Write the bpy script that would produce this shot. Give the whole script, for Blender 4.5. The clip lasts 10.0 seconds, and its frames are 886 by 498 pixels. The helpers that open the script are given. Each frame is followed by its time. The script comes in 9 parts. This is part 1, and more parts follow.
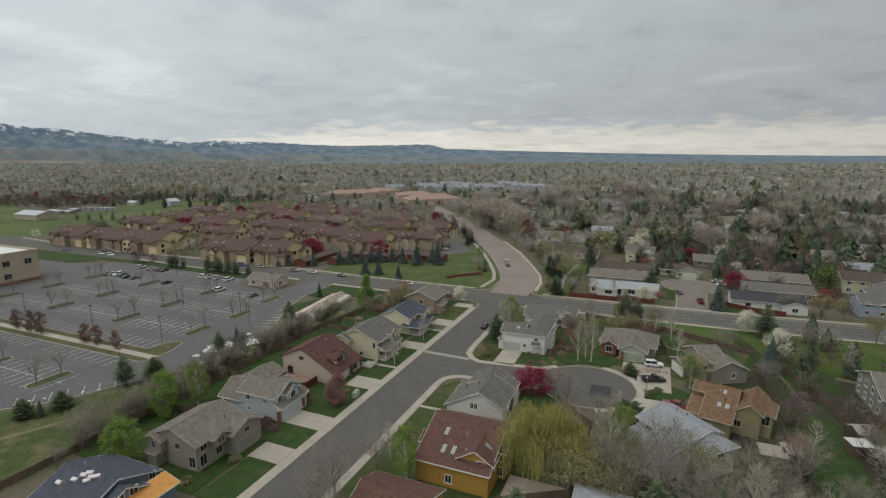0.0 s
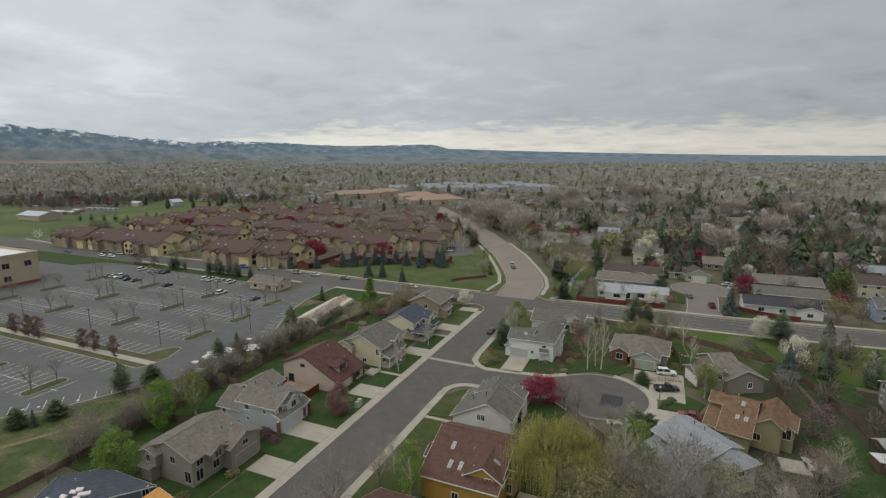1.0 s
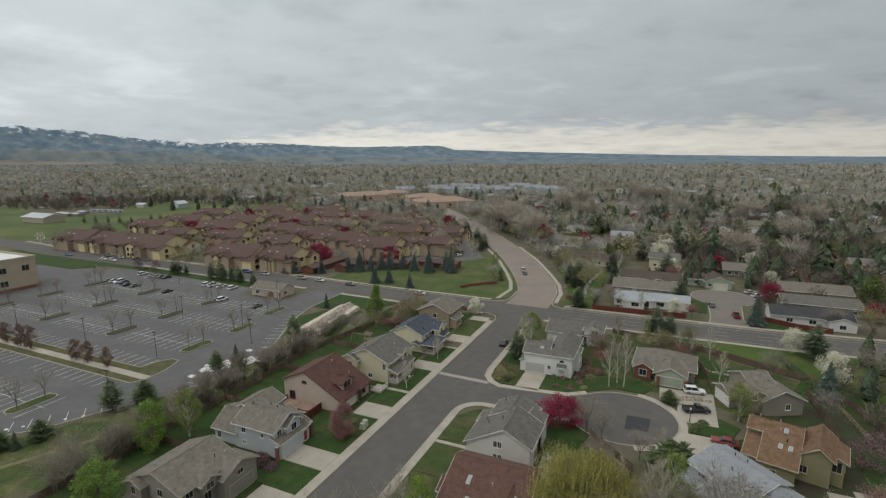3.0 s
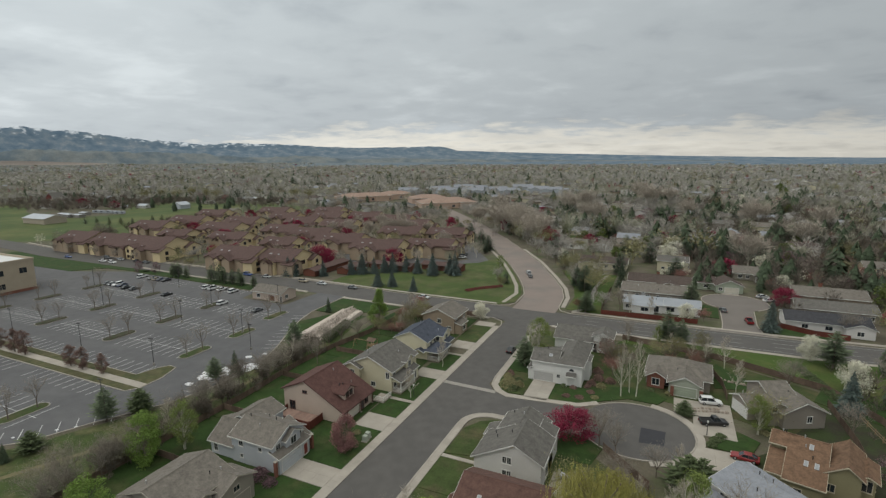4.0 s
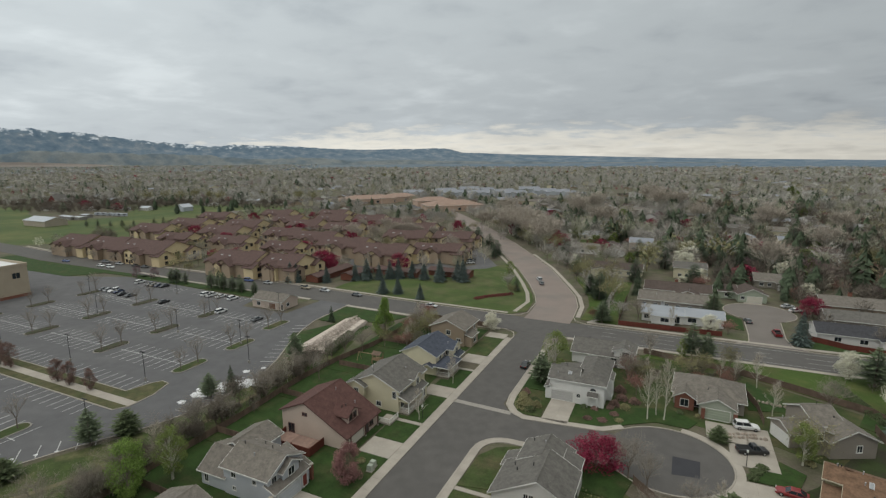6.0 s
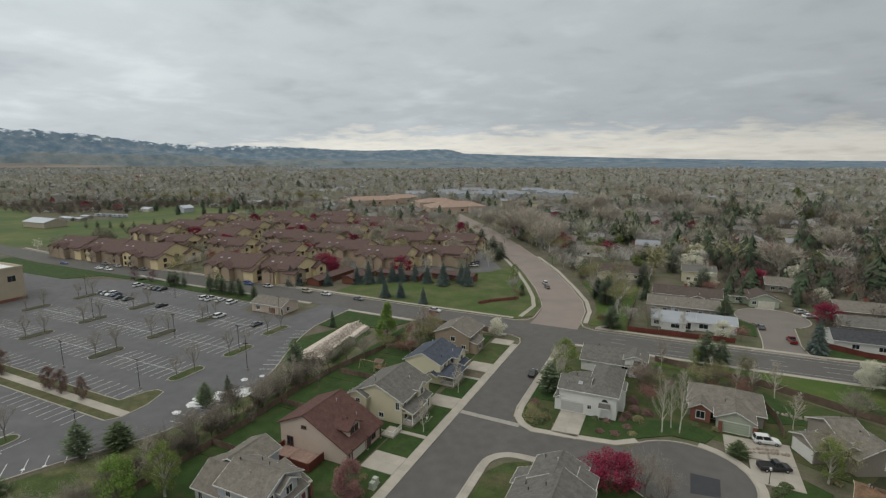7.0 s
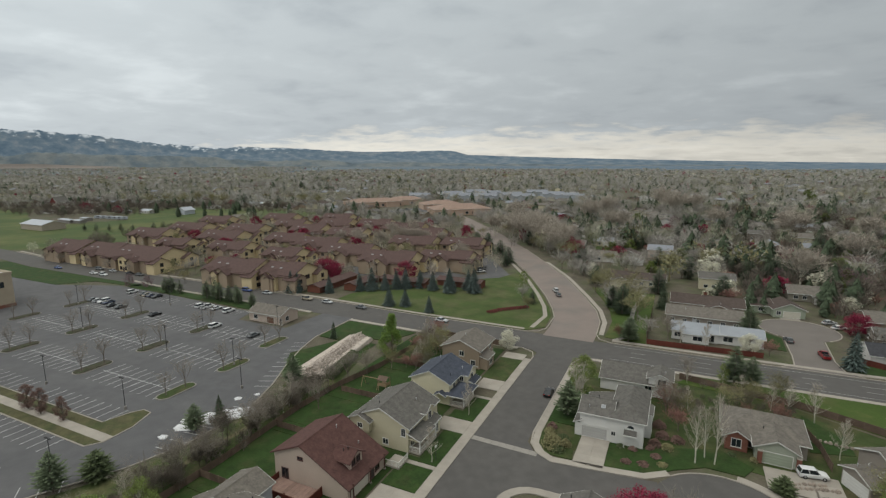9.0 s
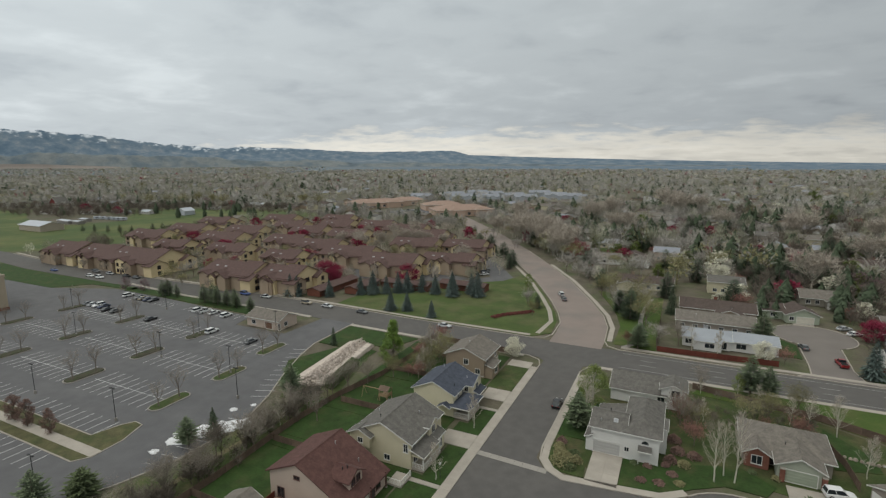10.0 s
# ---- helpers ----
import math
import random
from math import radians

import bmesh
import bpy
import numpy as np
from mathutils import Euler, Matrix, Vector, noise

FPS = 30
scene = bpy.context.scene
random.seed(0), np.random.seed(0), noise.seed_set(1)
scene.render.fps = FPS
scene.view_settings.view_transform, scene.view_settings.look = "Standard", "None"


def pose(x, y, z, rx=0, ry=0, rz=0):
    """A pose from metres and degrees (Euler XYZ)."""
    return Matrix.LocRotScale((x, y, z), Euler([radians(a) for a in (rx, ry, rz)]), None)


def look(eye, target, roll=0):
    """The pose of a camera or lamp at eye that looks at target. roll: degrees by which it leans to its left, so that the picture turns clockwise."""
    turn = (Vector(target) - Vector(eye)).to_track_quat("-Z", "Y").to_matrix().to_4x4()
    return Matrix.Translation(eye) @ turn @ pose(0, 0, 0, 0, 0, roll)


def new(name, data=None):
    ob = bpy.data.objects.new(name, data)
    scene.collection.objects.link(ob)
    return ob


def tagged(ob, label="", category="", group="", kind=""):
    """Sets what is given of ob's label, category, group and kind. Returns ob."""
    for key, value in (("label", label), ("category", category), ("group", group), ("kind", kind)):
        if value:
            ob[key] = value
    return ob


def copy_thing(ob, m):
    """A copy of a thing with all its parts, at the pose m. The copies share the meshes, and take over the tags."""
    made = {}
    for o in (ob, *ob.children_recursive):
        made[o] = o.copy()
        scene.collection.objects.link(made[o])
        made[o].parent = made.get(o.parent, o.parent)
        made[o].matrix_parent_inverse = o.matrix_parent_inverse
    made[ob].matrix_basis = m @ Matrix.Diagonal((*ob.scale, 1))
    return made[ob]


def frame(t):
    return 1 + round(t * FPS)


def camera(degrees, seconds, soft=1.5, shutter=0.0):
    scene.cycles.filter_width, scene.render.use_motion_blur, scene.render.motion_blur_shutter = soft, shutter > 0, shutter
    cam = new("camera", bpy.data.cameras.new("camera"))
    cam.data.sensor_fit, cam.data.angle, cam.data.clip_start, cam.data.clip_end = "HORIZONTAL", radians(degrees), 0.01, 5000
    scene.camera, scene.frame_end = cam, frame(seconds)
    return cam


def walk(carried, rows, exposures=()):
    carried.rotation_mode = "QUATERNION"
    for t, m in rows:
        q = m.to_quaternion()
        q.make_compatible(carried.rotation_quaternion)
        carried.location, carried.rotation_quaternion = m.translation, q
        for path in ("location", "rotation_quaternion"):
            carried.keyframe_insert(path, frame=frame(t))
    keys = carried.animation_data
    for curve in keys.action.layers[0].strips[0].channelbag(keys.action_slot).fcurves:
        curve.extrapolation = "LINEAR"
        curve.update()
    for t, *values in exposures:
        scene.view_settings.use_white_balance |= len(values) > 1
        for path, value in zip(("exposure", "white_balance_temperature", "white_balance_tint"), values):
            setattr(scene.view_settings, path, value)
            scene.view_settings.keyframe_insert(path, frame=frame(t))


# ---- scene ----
# x runs across the residential street, y along it; the street's west kerb is x = 0, the intersection y = 0
cam = camera(83.0, 10.0, soft=1.3)

PATH = [
    (0, (55.147, -115.199, 52.498), (16.644, -24.782, 33.993), -0.34),
    (0.5, (54.218, -113.540, 52.650), (15.374, -23.271, 34.143), -0.36),
    (1, (53.241, -111.863, 52.775), (14.073, -21.730, 34.283), -0.37),
    (1.5, (52.219, -110.170, 52.878), (12.746, -20.165, 34.415), -0.38),
    (2, (51.157, -108.464, 52.959), (11.396, -18.576, 34.540), -0.39),
    (2.5, (50.059, -106.744, 53.024), (10.026, -16.966, 34.659), -0.39),
    (3, (48.928, -105.014, 53.073), (8.640, -15.337, 34.775), -0.39),
    (3.5, (47.770, -103.273, 53.110), (7.240, -13.689, 34.888), -0.38),
    (4, (46.586, -101.521, 53.138), (5.829, -12.023, 34.999), -0.37),
    (4.5, (45.381, -99.759, 53.160), (4.410, -10.340, 35.110), -0.36),
    (5, (44.157, -97.984, 53.179), (2.985, -8.640, 35.221), -0.35),
    (5.5, (42.917, -96.197, 53.197), (1.556, -6.921, 35.333), -0.33),
    (6, (41.664, -94.395, 53.217), (0.124, -5.183, 35.448), -0.32),
    (6.5, (40.400, -92.575, 53.242), (-1.307, -3.424, 35.564), -0.30),
    (7, (39.127, -90.736, 53.275), (-2.738, -1.641, 35.684), -0.29),
    (7.5, (37.848, -88.874, 53.319), (-4.166, 0.166, 35.807), -0.27),
    (8, (36.563, -86.985, 53.376), (-5.591, 2.003, 35.934), -0.26),
    (8.5, (35.275, -85.064, 53.450), (-7.012, 3.871, 36.065), -0.25),
    (9, (33.985, -83.108, 53.544), (-8.428, 5.775, 36.200), -0.24),
    (9.5, (32.693, -81.112, 53.659), (-9.839, 7.720, 36.338), -0.23),
    (10, (31.401, -79.068, 53.800), (-11.244, 9.710, 36.481), -0.23),
]
walk(cam, [(t, look(eye, target, roll)) for t, eye, target, roll in PATH])


# ---- world, sun ----
world = bpy.data.worlds.new("overcast_sky")
scene.world = world
world.use_nodes = True
wn, wl = world.node_tree.nodes, world.node_tree.links
wn.clear()


def wnode(kind, **kw):
    n = wn.new(kind)
    for k, val in kw.items():
        n.inputs[k].default_value = val
    return n


def wmath(op, a, b=None):
    n = wn.new("ShaderNodeMath")
    n.operation = op
    for i, s in enumerate((a, b)):
        if s is None:
            continue
        if isinstance(s, (int, float)):
            n.inputs[i].default_value = s
        else:
            wl.new(s, n.inputs[i])
    return n.outputs[0]


def ramp(nodes, stops, smooth=False):
    r = nodes.new("ShaderNodeValToRGB")
    r.color_ramp.interpolation = "EASE" if smooth else "LINEAR"
    el = r.color_ramp.elements
    while len(el) < len(stops):
        el.new(0.5)
    for e, (p, c) in zip(el, stops):
        e.position, e.color = p, (*c, 1)
    return r


coord = wn.new("ShaderNodeTexCoord")
sep = wn.new("ShaderNodeSeparateXYZ")
wl.new(coord.outputs["Generated"], sep.inputs[0])
up = wmath("MAXIMUM", sep.outputs[2], 0.0)
den = wmath("ADD", up, 0.15)
side_ = wmath("ADD", wmath("MULTIPLY", sep.outputs[0], 0.91), wmath("MULTIPLY", sep.outputs[1], 0.415))
flat = wn.new("ShaderNodeCombineXYZ")
wl.new(wmath("DIVIDE", sep.outputs[0], den), flat.inputs[0])
wl.new(wmath("DIVIDE", sep.outputs[1], den), flat.inputs[1])
big = wnode("ShaderNodeTexNoise", Scale=0.8, Detail=7.0, Roughness=0.5, Distortion=0.25)
small = wnode("ShaderNodeTexNoise", Scale=3.2, Detail=6.0, Roughness=0.55, Distortion=0.2)
wl.new(flat.outputs[0], big.inputs["Vector"])
wl.new(flat.outputs[0], small.inputs["Vector"])
grad = ramp(wn, [(0.0, (0.66, 0.64, 0.575)), (0.022, (0.71, 0.69, 0.62)), (0.040, (0.62, 0.615, 0.57)), (0.060, (0.410, 0.446, 0.466)), (0.16, (0.450, 0.490, 0.508)), (0.35, (0.487, 0.533, 0.552)), (1.0, (1.065, 1.09, 1.01))])
wl.new(wmath("MAXIMUM", wmath("ADD", wmath("ADD", up, wmath("MULTIPLY", wmath("MAXIMUM", wmath("SUBTRACT", wmath("MULTIPLY", side_, -1.0), 0.18), 0.0), 0.125)), wmath("MULTIPLY", wmath("SUBTRACT", small.outputs[0], 0.5), 0.10)), 0.0), grad.inputs[0])
cloud = ramp(wn, [(0.30, (0.80, 0.81, 0.83)), (0.50, (1.0, 1.0, 1.0)), (0.68, (1.20, 1.19, 1.18))], True)
wl.new(wmath("ADD", wmath("MULTIPLY", big.outputs[0], 0.7), wmath("MULTIPLY", small.outputs[0], 0.3)), cloud.inputs[0])
side = wmath("ADD", wmath("MULTIPLY", sep.outputs[0], 0.91), wmath("MULTIPLY", sep.outputs[1], 0.415))
lean = wmath("SUBTRACT", 1.09, wmath("MULTIPLY", side, 0.36))
tone = wn.new("ShaderNodeMixRGB")
tone.blend_type, tone.inputs[0].default_value = "MULTIPLY", 1.0
wl.new(cloud.outputs[0], tone.inputs[1])
leanc = wn.new("ShaderNodeCombineXYZ")
for i in range(3):
    wl.new(lean, leanc.inputs[i])
wl.new(leanc.outputs[0], tone.inputs[2])
mul = wn.new("ShaderNodeMixRGB")
mul.blend_type, mul.inputs[0].default_value = "MULTIPLY", 1.0
wl.new(grad.outputs[0], mul.inputs[1])
wl.new(tone.outputs[0], mul.inputs[2])
back = wnode("ShaderNodeBackground", Strength=1.0)
wl.new(mul.outputs[0], back.inputs[0])
wout = wn.new("ShaderNodeOutputWorld")
wl.new(back.outputs[0], wout.inputs[0])

sun = new("sun", bpy.data.lights.new("sun", "SUN"))
sun.data.energy, sun.data.angle, sun.data.color = 0.55, radians(25), (1.0, 0.97, 0.92)
sun.matrix_world = look((-60, -120, 200), (0, 0, 0))
scene.view_settings.exposure = 0.0

# ---- materials ----
MATS = {}


def mat(name, color, rough=0.85, var=0.18, size=1.0, fine=0.12, bump=0.0, metal=0.0, courses=0.0, island=0.0, rnd=0.0, second=None, second_at=0.55, spec=0.3, patch=12.0):
    """A surface with grain (fine, metres) and broad stains (size, metres); courses: height of lap rows; second: another colour in patches."""
    if name in MATS:
        return MATS[name]
    m = bpy.data.materials.new(name)
    MATS[name] = m
    m.use_nodes = True
    n, l = m.node_tree.nodes, m.node_tree.links
    b = n["Principled BSDF"]
    b.inputs["Roughness"].default_value, b.inputs["Metallic"].default_value = rough, metal
    b.inputs["Specular IOR Level"].default_value = spec
    geo = n.new("ShaderNodeNewGeometry")
    a, f = n.new("ShaderNodeTexNoise"), n.new("ShaderNodeTexNoise")
    for t, s, d in ((a, size, 4.0), (f, fine, 2.0)):
        t.inputs["Scale"].default_value, t.inputs["Detail"].default_value = 1.0 / s, d
        l.new(geo.outputs["Position"], t.inputs["Vector"])

    def mth(op, x, y):
        k = n.new("ShaderNodeMath")
        k.operation = op
        for i, s in enumerate((x, y)):
            if isinstance(s, (int, float)):
                k.inputs[i].default_value = s
            else:
                l.new(s, k.inputs[i])
        return k.outputs[0]

    fac = mth("ADD", mth("MULTIPLY", a.outputs[0], 0.6), mth("MULTIPLY", f.outputs[0], 0.4))
    r = ramp(n, [(0.3, tuple(c * (1 - var) for c in color)), (0.7, tuple(min(1, c * (1 + var)) for c in color))])
    l.new(fac, r.inputs[0])
    out = r.outputs[0]
    if second:
        p = n.new("ShaderNodeTexNoise")
        p.inputs["Scale"].default_value, p.inputs["Detail"].default_value, p.inputs["Roughness"].default_value = 1.0 / patch, 6.0, 0.6
        l.new(geo.outputs["Position"], p.inputs["Vector"])
        pr = ramp(n, [(second_at - 0.09, (0, 0, 0)), (second_at + 0.09, (1, 1, 1))])
        l.new(p.outputs[0], pr.inputs[0])
        mx = n.new("ShaderNodeMixRGB")
        l.new(pr.outputs[0], mx.inputs[0])
        l.new(out, mx.inputs[1])
        sr = ramp(n, [(0.3, tuple(c * (1 - var) for c in second)), (0.7, tuple(min(1, c * (1 + var)) for c in second))])
        l.new(fac, sr.inputs[0])
        l.new(sr.outputs[0], mx.inputs[2])
        out = mx.outputs[0]
    if island or rnd:
        src = geo.outputs["Random Per Island"] if island else n.new("ShaderNodeObjectInfo").outputs["Random"]
        amt = island or rnd
        hr = ramp(n, [(0.0, (1 - amt,) * 3), (1.0, (1 + amt,) * 3)])
        l.new(src, hr.inputs[0])
        mx = n.new("ShaderNodeMixRGB")
        mx.blend_type, mx.inputs[0].default_value = "MULTIPLY", 1.0
        l.new(out, mx.inputs[1])
        l.new(hr.outputs[0], mx.inputs[2])
        out = mx.outputs[0]
    l.new(out, b.inputs["Base Color"])
    if bump or courses:
        bp = n.new("ShaderNodeBump")
        bp.inputs["Strength"].default_value = bump or 0.5
        bp.inputs["Distance"].default_value = 0.03
        h = f.outputs[0]
        if courses:
            sp = n.new("ShaderNodeSeparateXYZ")
            l.new(geo.outputs["Position"], sp.inputs[0])
            h = mth("ADD", mth("FRACT", mth("DIVIDE", sp.outputs[2], courses), 0.0), mth("MULTIPLY", f.outputs[0], 0.4))
        l.new(h, bp.inputs["Height"])
        l.new(bp.outputs[0], b.inputs["Normal"])
    return m


def glass_mat(name="window_glass", tint=(0.02, 0.025, 0.03)):
    m = mat(name, tint, rough=0.08, var=0.3, size=2.0, spec=0.6)
    return m


ASPHALT = mat("asphalt", (0.094, 0.088, 0.084), 0.9, 0.13, 2.2, 0.12, 0.3, second=(0.103, 0.096, 0.091), patch=9)
ASPHALT_LOT = mat("lot_asphalt", (0.104, 0.102, 0.106), 0.9, 0.14, 3.0, 0.12, 0.3, second=(0.119, 0.116, 0.119), patch=11)
ASPHALT_PATCH = mat("fresh_asphalt", (0.042, 0.042, 0.048), 0.9, 0.1, 2.0, 0.08, 0.3)
PINK_ROAD = mat("worn_pinkish_asphalt", (0.225, 0.185, 0.165), 0.92, 0.10, 8.0, 0.1, 0.3, second=(0.19, 0.165, 0.15), patch=20)
CONCRETE = mat("concrete", (0.335, 0.302, 0.262), 0.9, 0.15, 2.4, 0.12, 0.2, rnd=0.04)
CONCRETE_DARK = mat("old_concrete", (0.27, 0.25, 0.225), 0.9, 0.15, 2.0, 0.1, 0.2, rnd=0.08)
PAINT_WHITE = mat("road_paint", (0.50, 0.50, 0.49), 0.8, 0.3, 0.6, 0.1)
GROUND = mat("dry_ground", (0.108, 0.093, 0.068), 0.95, 0.32, 5.0, 0.5, 0.3, second=(0.078, 0.088, 0.042), second_at=0.55, patch=13)
LAWN = mat("lawn_grass", (0.026, 0.053, 0.011), 0.95, 0.35, 2.0, 0.3, 0.6, second=(0.048, 0.058, 0.019), second_at=0.58, patch=5)
SOIL = mat("garden_mulch", (0.044, 0.039, 0.027), 0.95, 0.32, 3.0, 0.3, 0.4, second=(0.034, 0.048, 0.016), second_at=0.52, patch=6)
LAWN_DRY = mat("dry_lawn_grass", (0.044, 0.064, 0.018), 0.95, 0.38, 2.5, 0.3, 0.6, second=(0.078, 0.072, 0.034), second_at=0.56, patch=7)
LAWN_PARK = mat("park_lawn_grass", (0.054, 0.080, 0.020), 0.95, 0.25, 6.0, 0.4, 0.6, second=(0.094, 0.098, 0.042), second_at=0.53, patch=16)
LAWN_BRIGHT = mat("park_grass", (0.050, 0.082, 0.015), 0.95, 0.22, 8.0, 0.4, 0.6, second=(0.095, 0.10, 0.035), second_at=0.55, patch=14)
MULCH = mat("bark_mulch", (0.058, 0.052, 0.034), 0.95, 0.35, 1.5, 0.15, 0.5, second=(0.042, 0.052, 0.022), patch=2)
ROCKS = mat("landscape_rock", (0.30, 0.25, 0.21), 0.95, 0.35, 1.2, 0.2, 0.7)
SNOW = mat("old_snow", (0.60, 0.60, 0.61), 0.8, 0.25, 1.0, 0.15, 0.4)
TRIM = mat("white_trim_paint", (0.62, 0.61, 0.58), 0.6, 0.06, 1.0)
GLASS = glass_mat()
DARKMETAL = mat("dark_metal", (0.03, 0.03, 0.032), 0.5, 0.2, 0.5, metal=0.3)
PALEMETAL = mat("pale_metal", (0.45, 0.45, 0.46), 0.45, 0.1, 0.5, metal=0.5)
CHROME = mat("wheel_metal", (0.5, 0.5, 0.52), 0.3, 0.1, 0.2, metal=0.9)
RUBBER = mat("tyre_rubber", (0.02, 0.02, 0.02), 0.9, 0.2, 0.2)
REDLENS = mat("red_lens", (0.35, 0.02, 0.02), 0.3, 0.1, 0.2)
CLEARLENS = mat("clear_lens", (0.6, 0.6, 0.58), 0.2, 0.1, 0.2)
FENCE = mat("weathered_cedar_boards", (0.135, 0.095, 0.072), 0.9, 0.25, 1.0, 0.1, 0.3, rnd=0.2)
FENCE_RED = mat("red_stained_boards", (0.115, 0.032, 0.022), 0.85, 0.2, 1.0, 0.1, 0.2, rnd=0.15)
WOOD = mat("pale_wood", (0.30, 0.21, 0.13), 0.85, 0.2, 0.6, 0.08, 0.2)
BRICK = mat("red_brick_wall", (0.20, 0.085, 0.06), 0.9, 0.2, 0.5, 0.1, 0.3, courses=0.07)


def siding(name, c):
    return mat(name, c, 0.75, 0.07, 2.5, 0.2, 0.35, courses=0.18)


def shingle(name, c, var=0.32):
    return mat(name, c, 0.95, var, 0.9, 0.3, 0.6, courses=0.13)


BARK = mat("grey_bark", (0.17, 0.14, 0.115), 0.95, 0.25, 1.0, 0.1, 0.4)
TWIG = mat("bare_twigs", (0.245, 0.215, 0.18), 0.95, 0.2, 2.0, 0.3, island=0.25)
TWIG_DARK = mat("dark_brown_twigs", (0.145, 0.122, 0.100), 0.95, 0.2, 2.0, 0.3, island=0.3)
# paler and greyer than the nearer twigs: distance haze put into the colour
TWIG_HAZED = mat("distant_grey_twigs", (0.385, 0.366, 0.335), 0.95, 0.2, 2.0, 0.3, island=0.12)
TWIG_TOWN = mat("grey_town_twigs", (0.325, 0.302, 0.272), 0.95, 0.2, 2.0, 0.3, island=0.18)
TWIG_OLIVE = mat("olive_grey_twigs", (0.30, 0.296, 0.222), 0.95, 0.2, 2.0, 0.3, island=0.18)
TWIG_PALE = mat("pale_twigs", (0.37, 0.33, 0.275), 0.95, 0.2, 2.0, 0.3, island=0.25)
TWIG_TALL = mat("pale_grey_tall_twigs", (0.37, 0.325, 0.275), 0.95, 0.2, 2.0, 0.3, island=0.25)
TWIG_RED = mat("reddish_twigs", (0.23, 0.12, 0.10), 0.95, 0.2, 2.0, 0.3, island=0.3)
BARK_PALE = mat("aspen_bark", (0.48, 0.45, 0.38), 0.9, 0.25, 0.5, 0.1, 0.3)


def leaf(name, c, island=0.35):
    return mat(name, c, 0.8, 0.25, 1.5, 0.3, island=island, spec=0.15)


LEAF = dict(
    green=leaf("spring_green_leaves", (0.15, 0.225, 0.052)),
    olive=leaf("olive_buds", (0.215, 0.20, 0.105)),
    willow=leaf("willow_yellow_leaves", (0.275, 0.255, 0.075), 0.28),
    white=leaf("white_blossom", (0.60, 0.58, 0.47), 0.2),
    magenta=leaf("magenta_blossom", (0.215, 0.026, 0.055)),
    plum=leaf("plum_leaves", (0.165, 0.105, 0.115)),
    pink=leaf("dusty_pink_blossom", (0.225, 0.115, 0.11)),
    spruce=leaf("blue_spruce_needles", (0.088, 0.115, 0.104), 0.3),
    pine=leaf("pine_needles", (0.070, 0.093, 0.056), 0.35),
    softpine=leaf("grey_green_pine_needles", (0.118, 0.148, 0.085), 0.4),
    juniper=leaf("juniper_needles", (0.092, 0.116, 0.056), 0.35),
    redshrub=leaf("dark_red_shrub_twigs", (0.155, 0.055, 0.048), 0.3),
    rust=leaf("rust_brown_leaves", (0.175, 0.112, 0.094), 0.3),
)


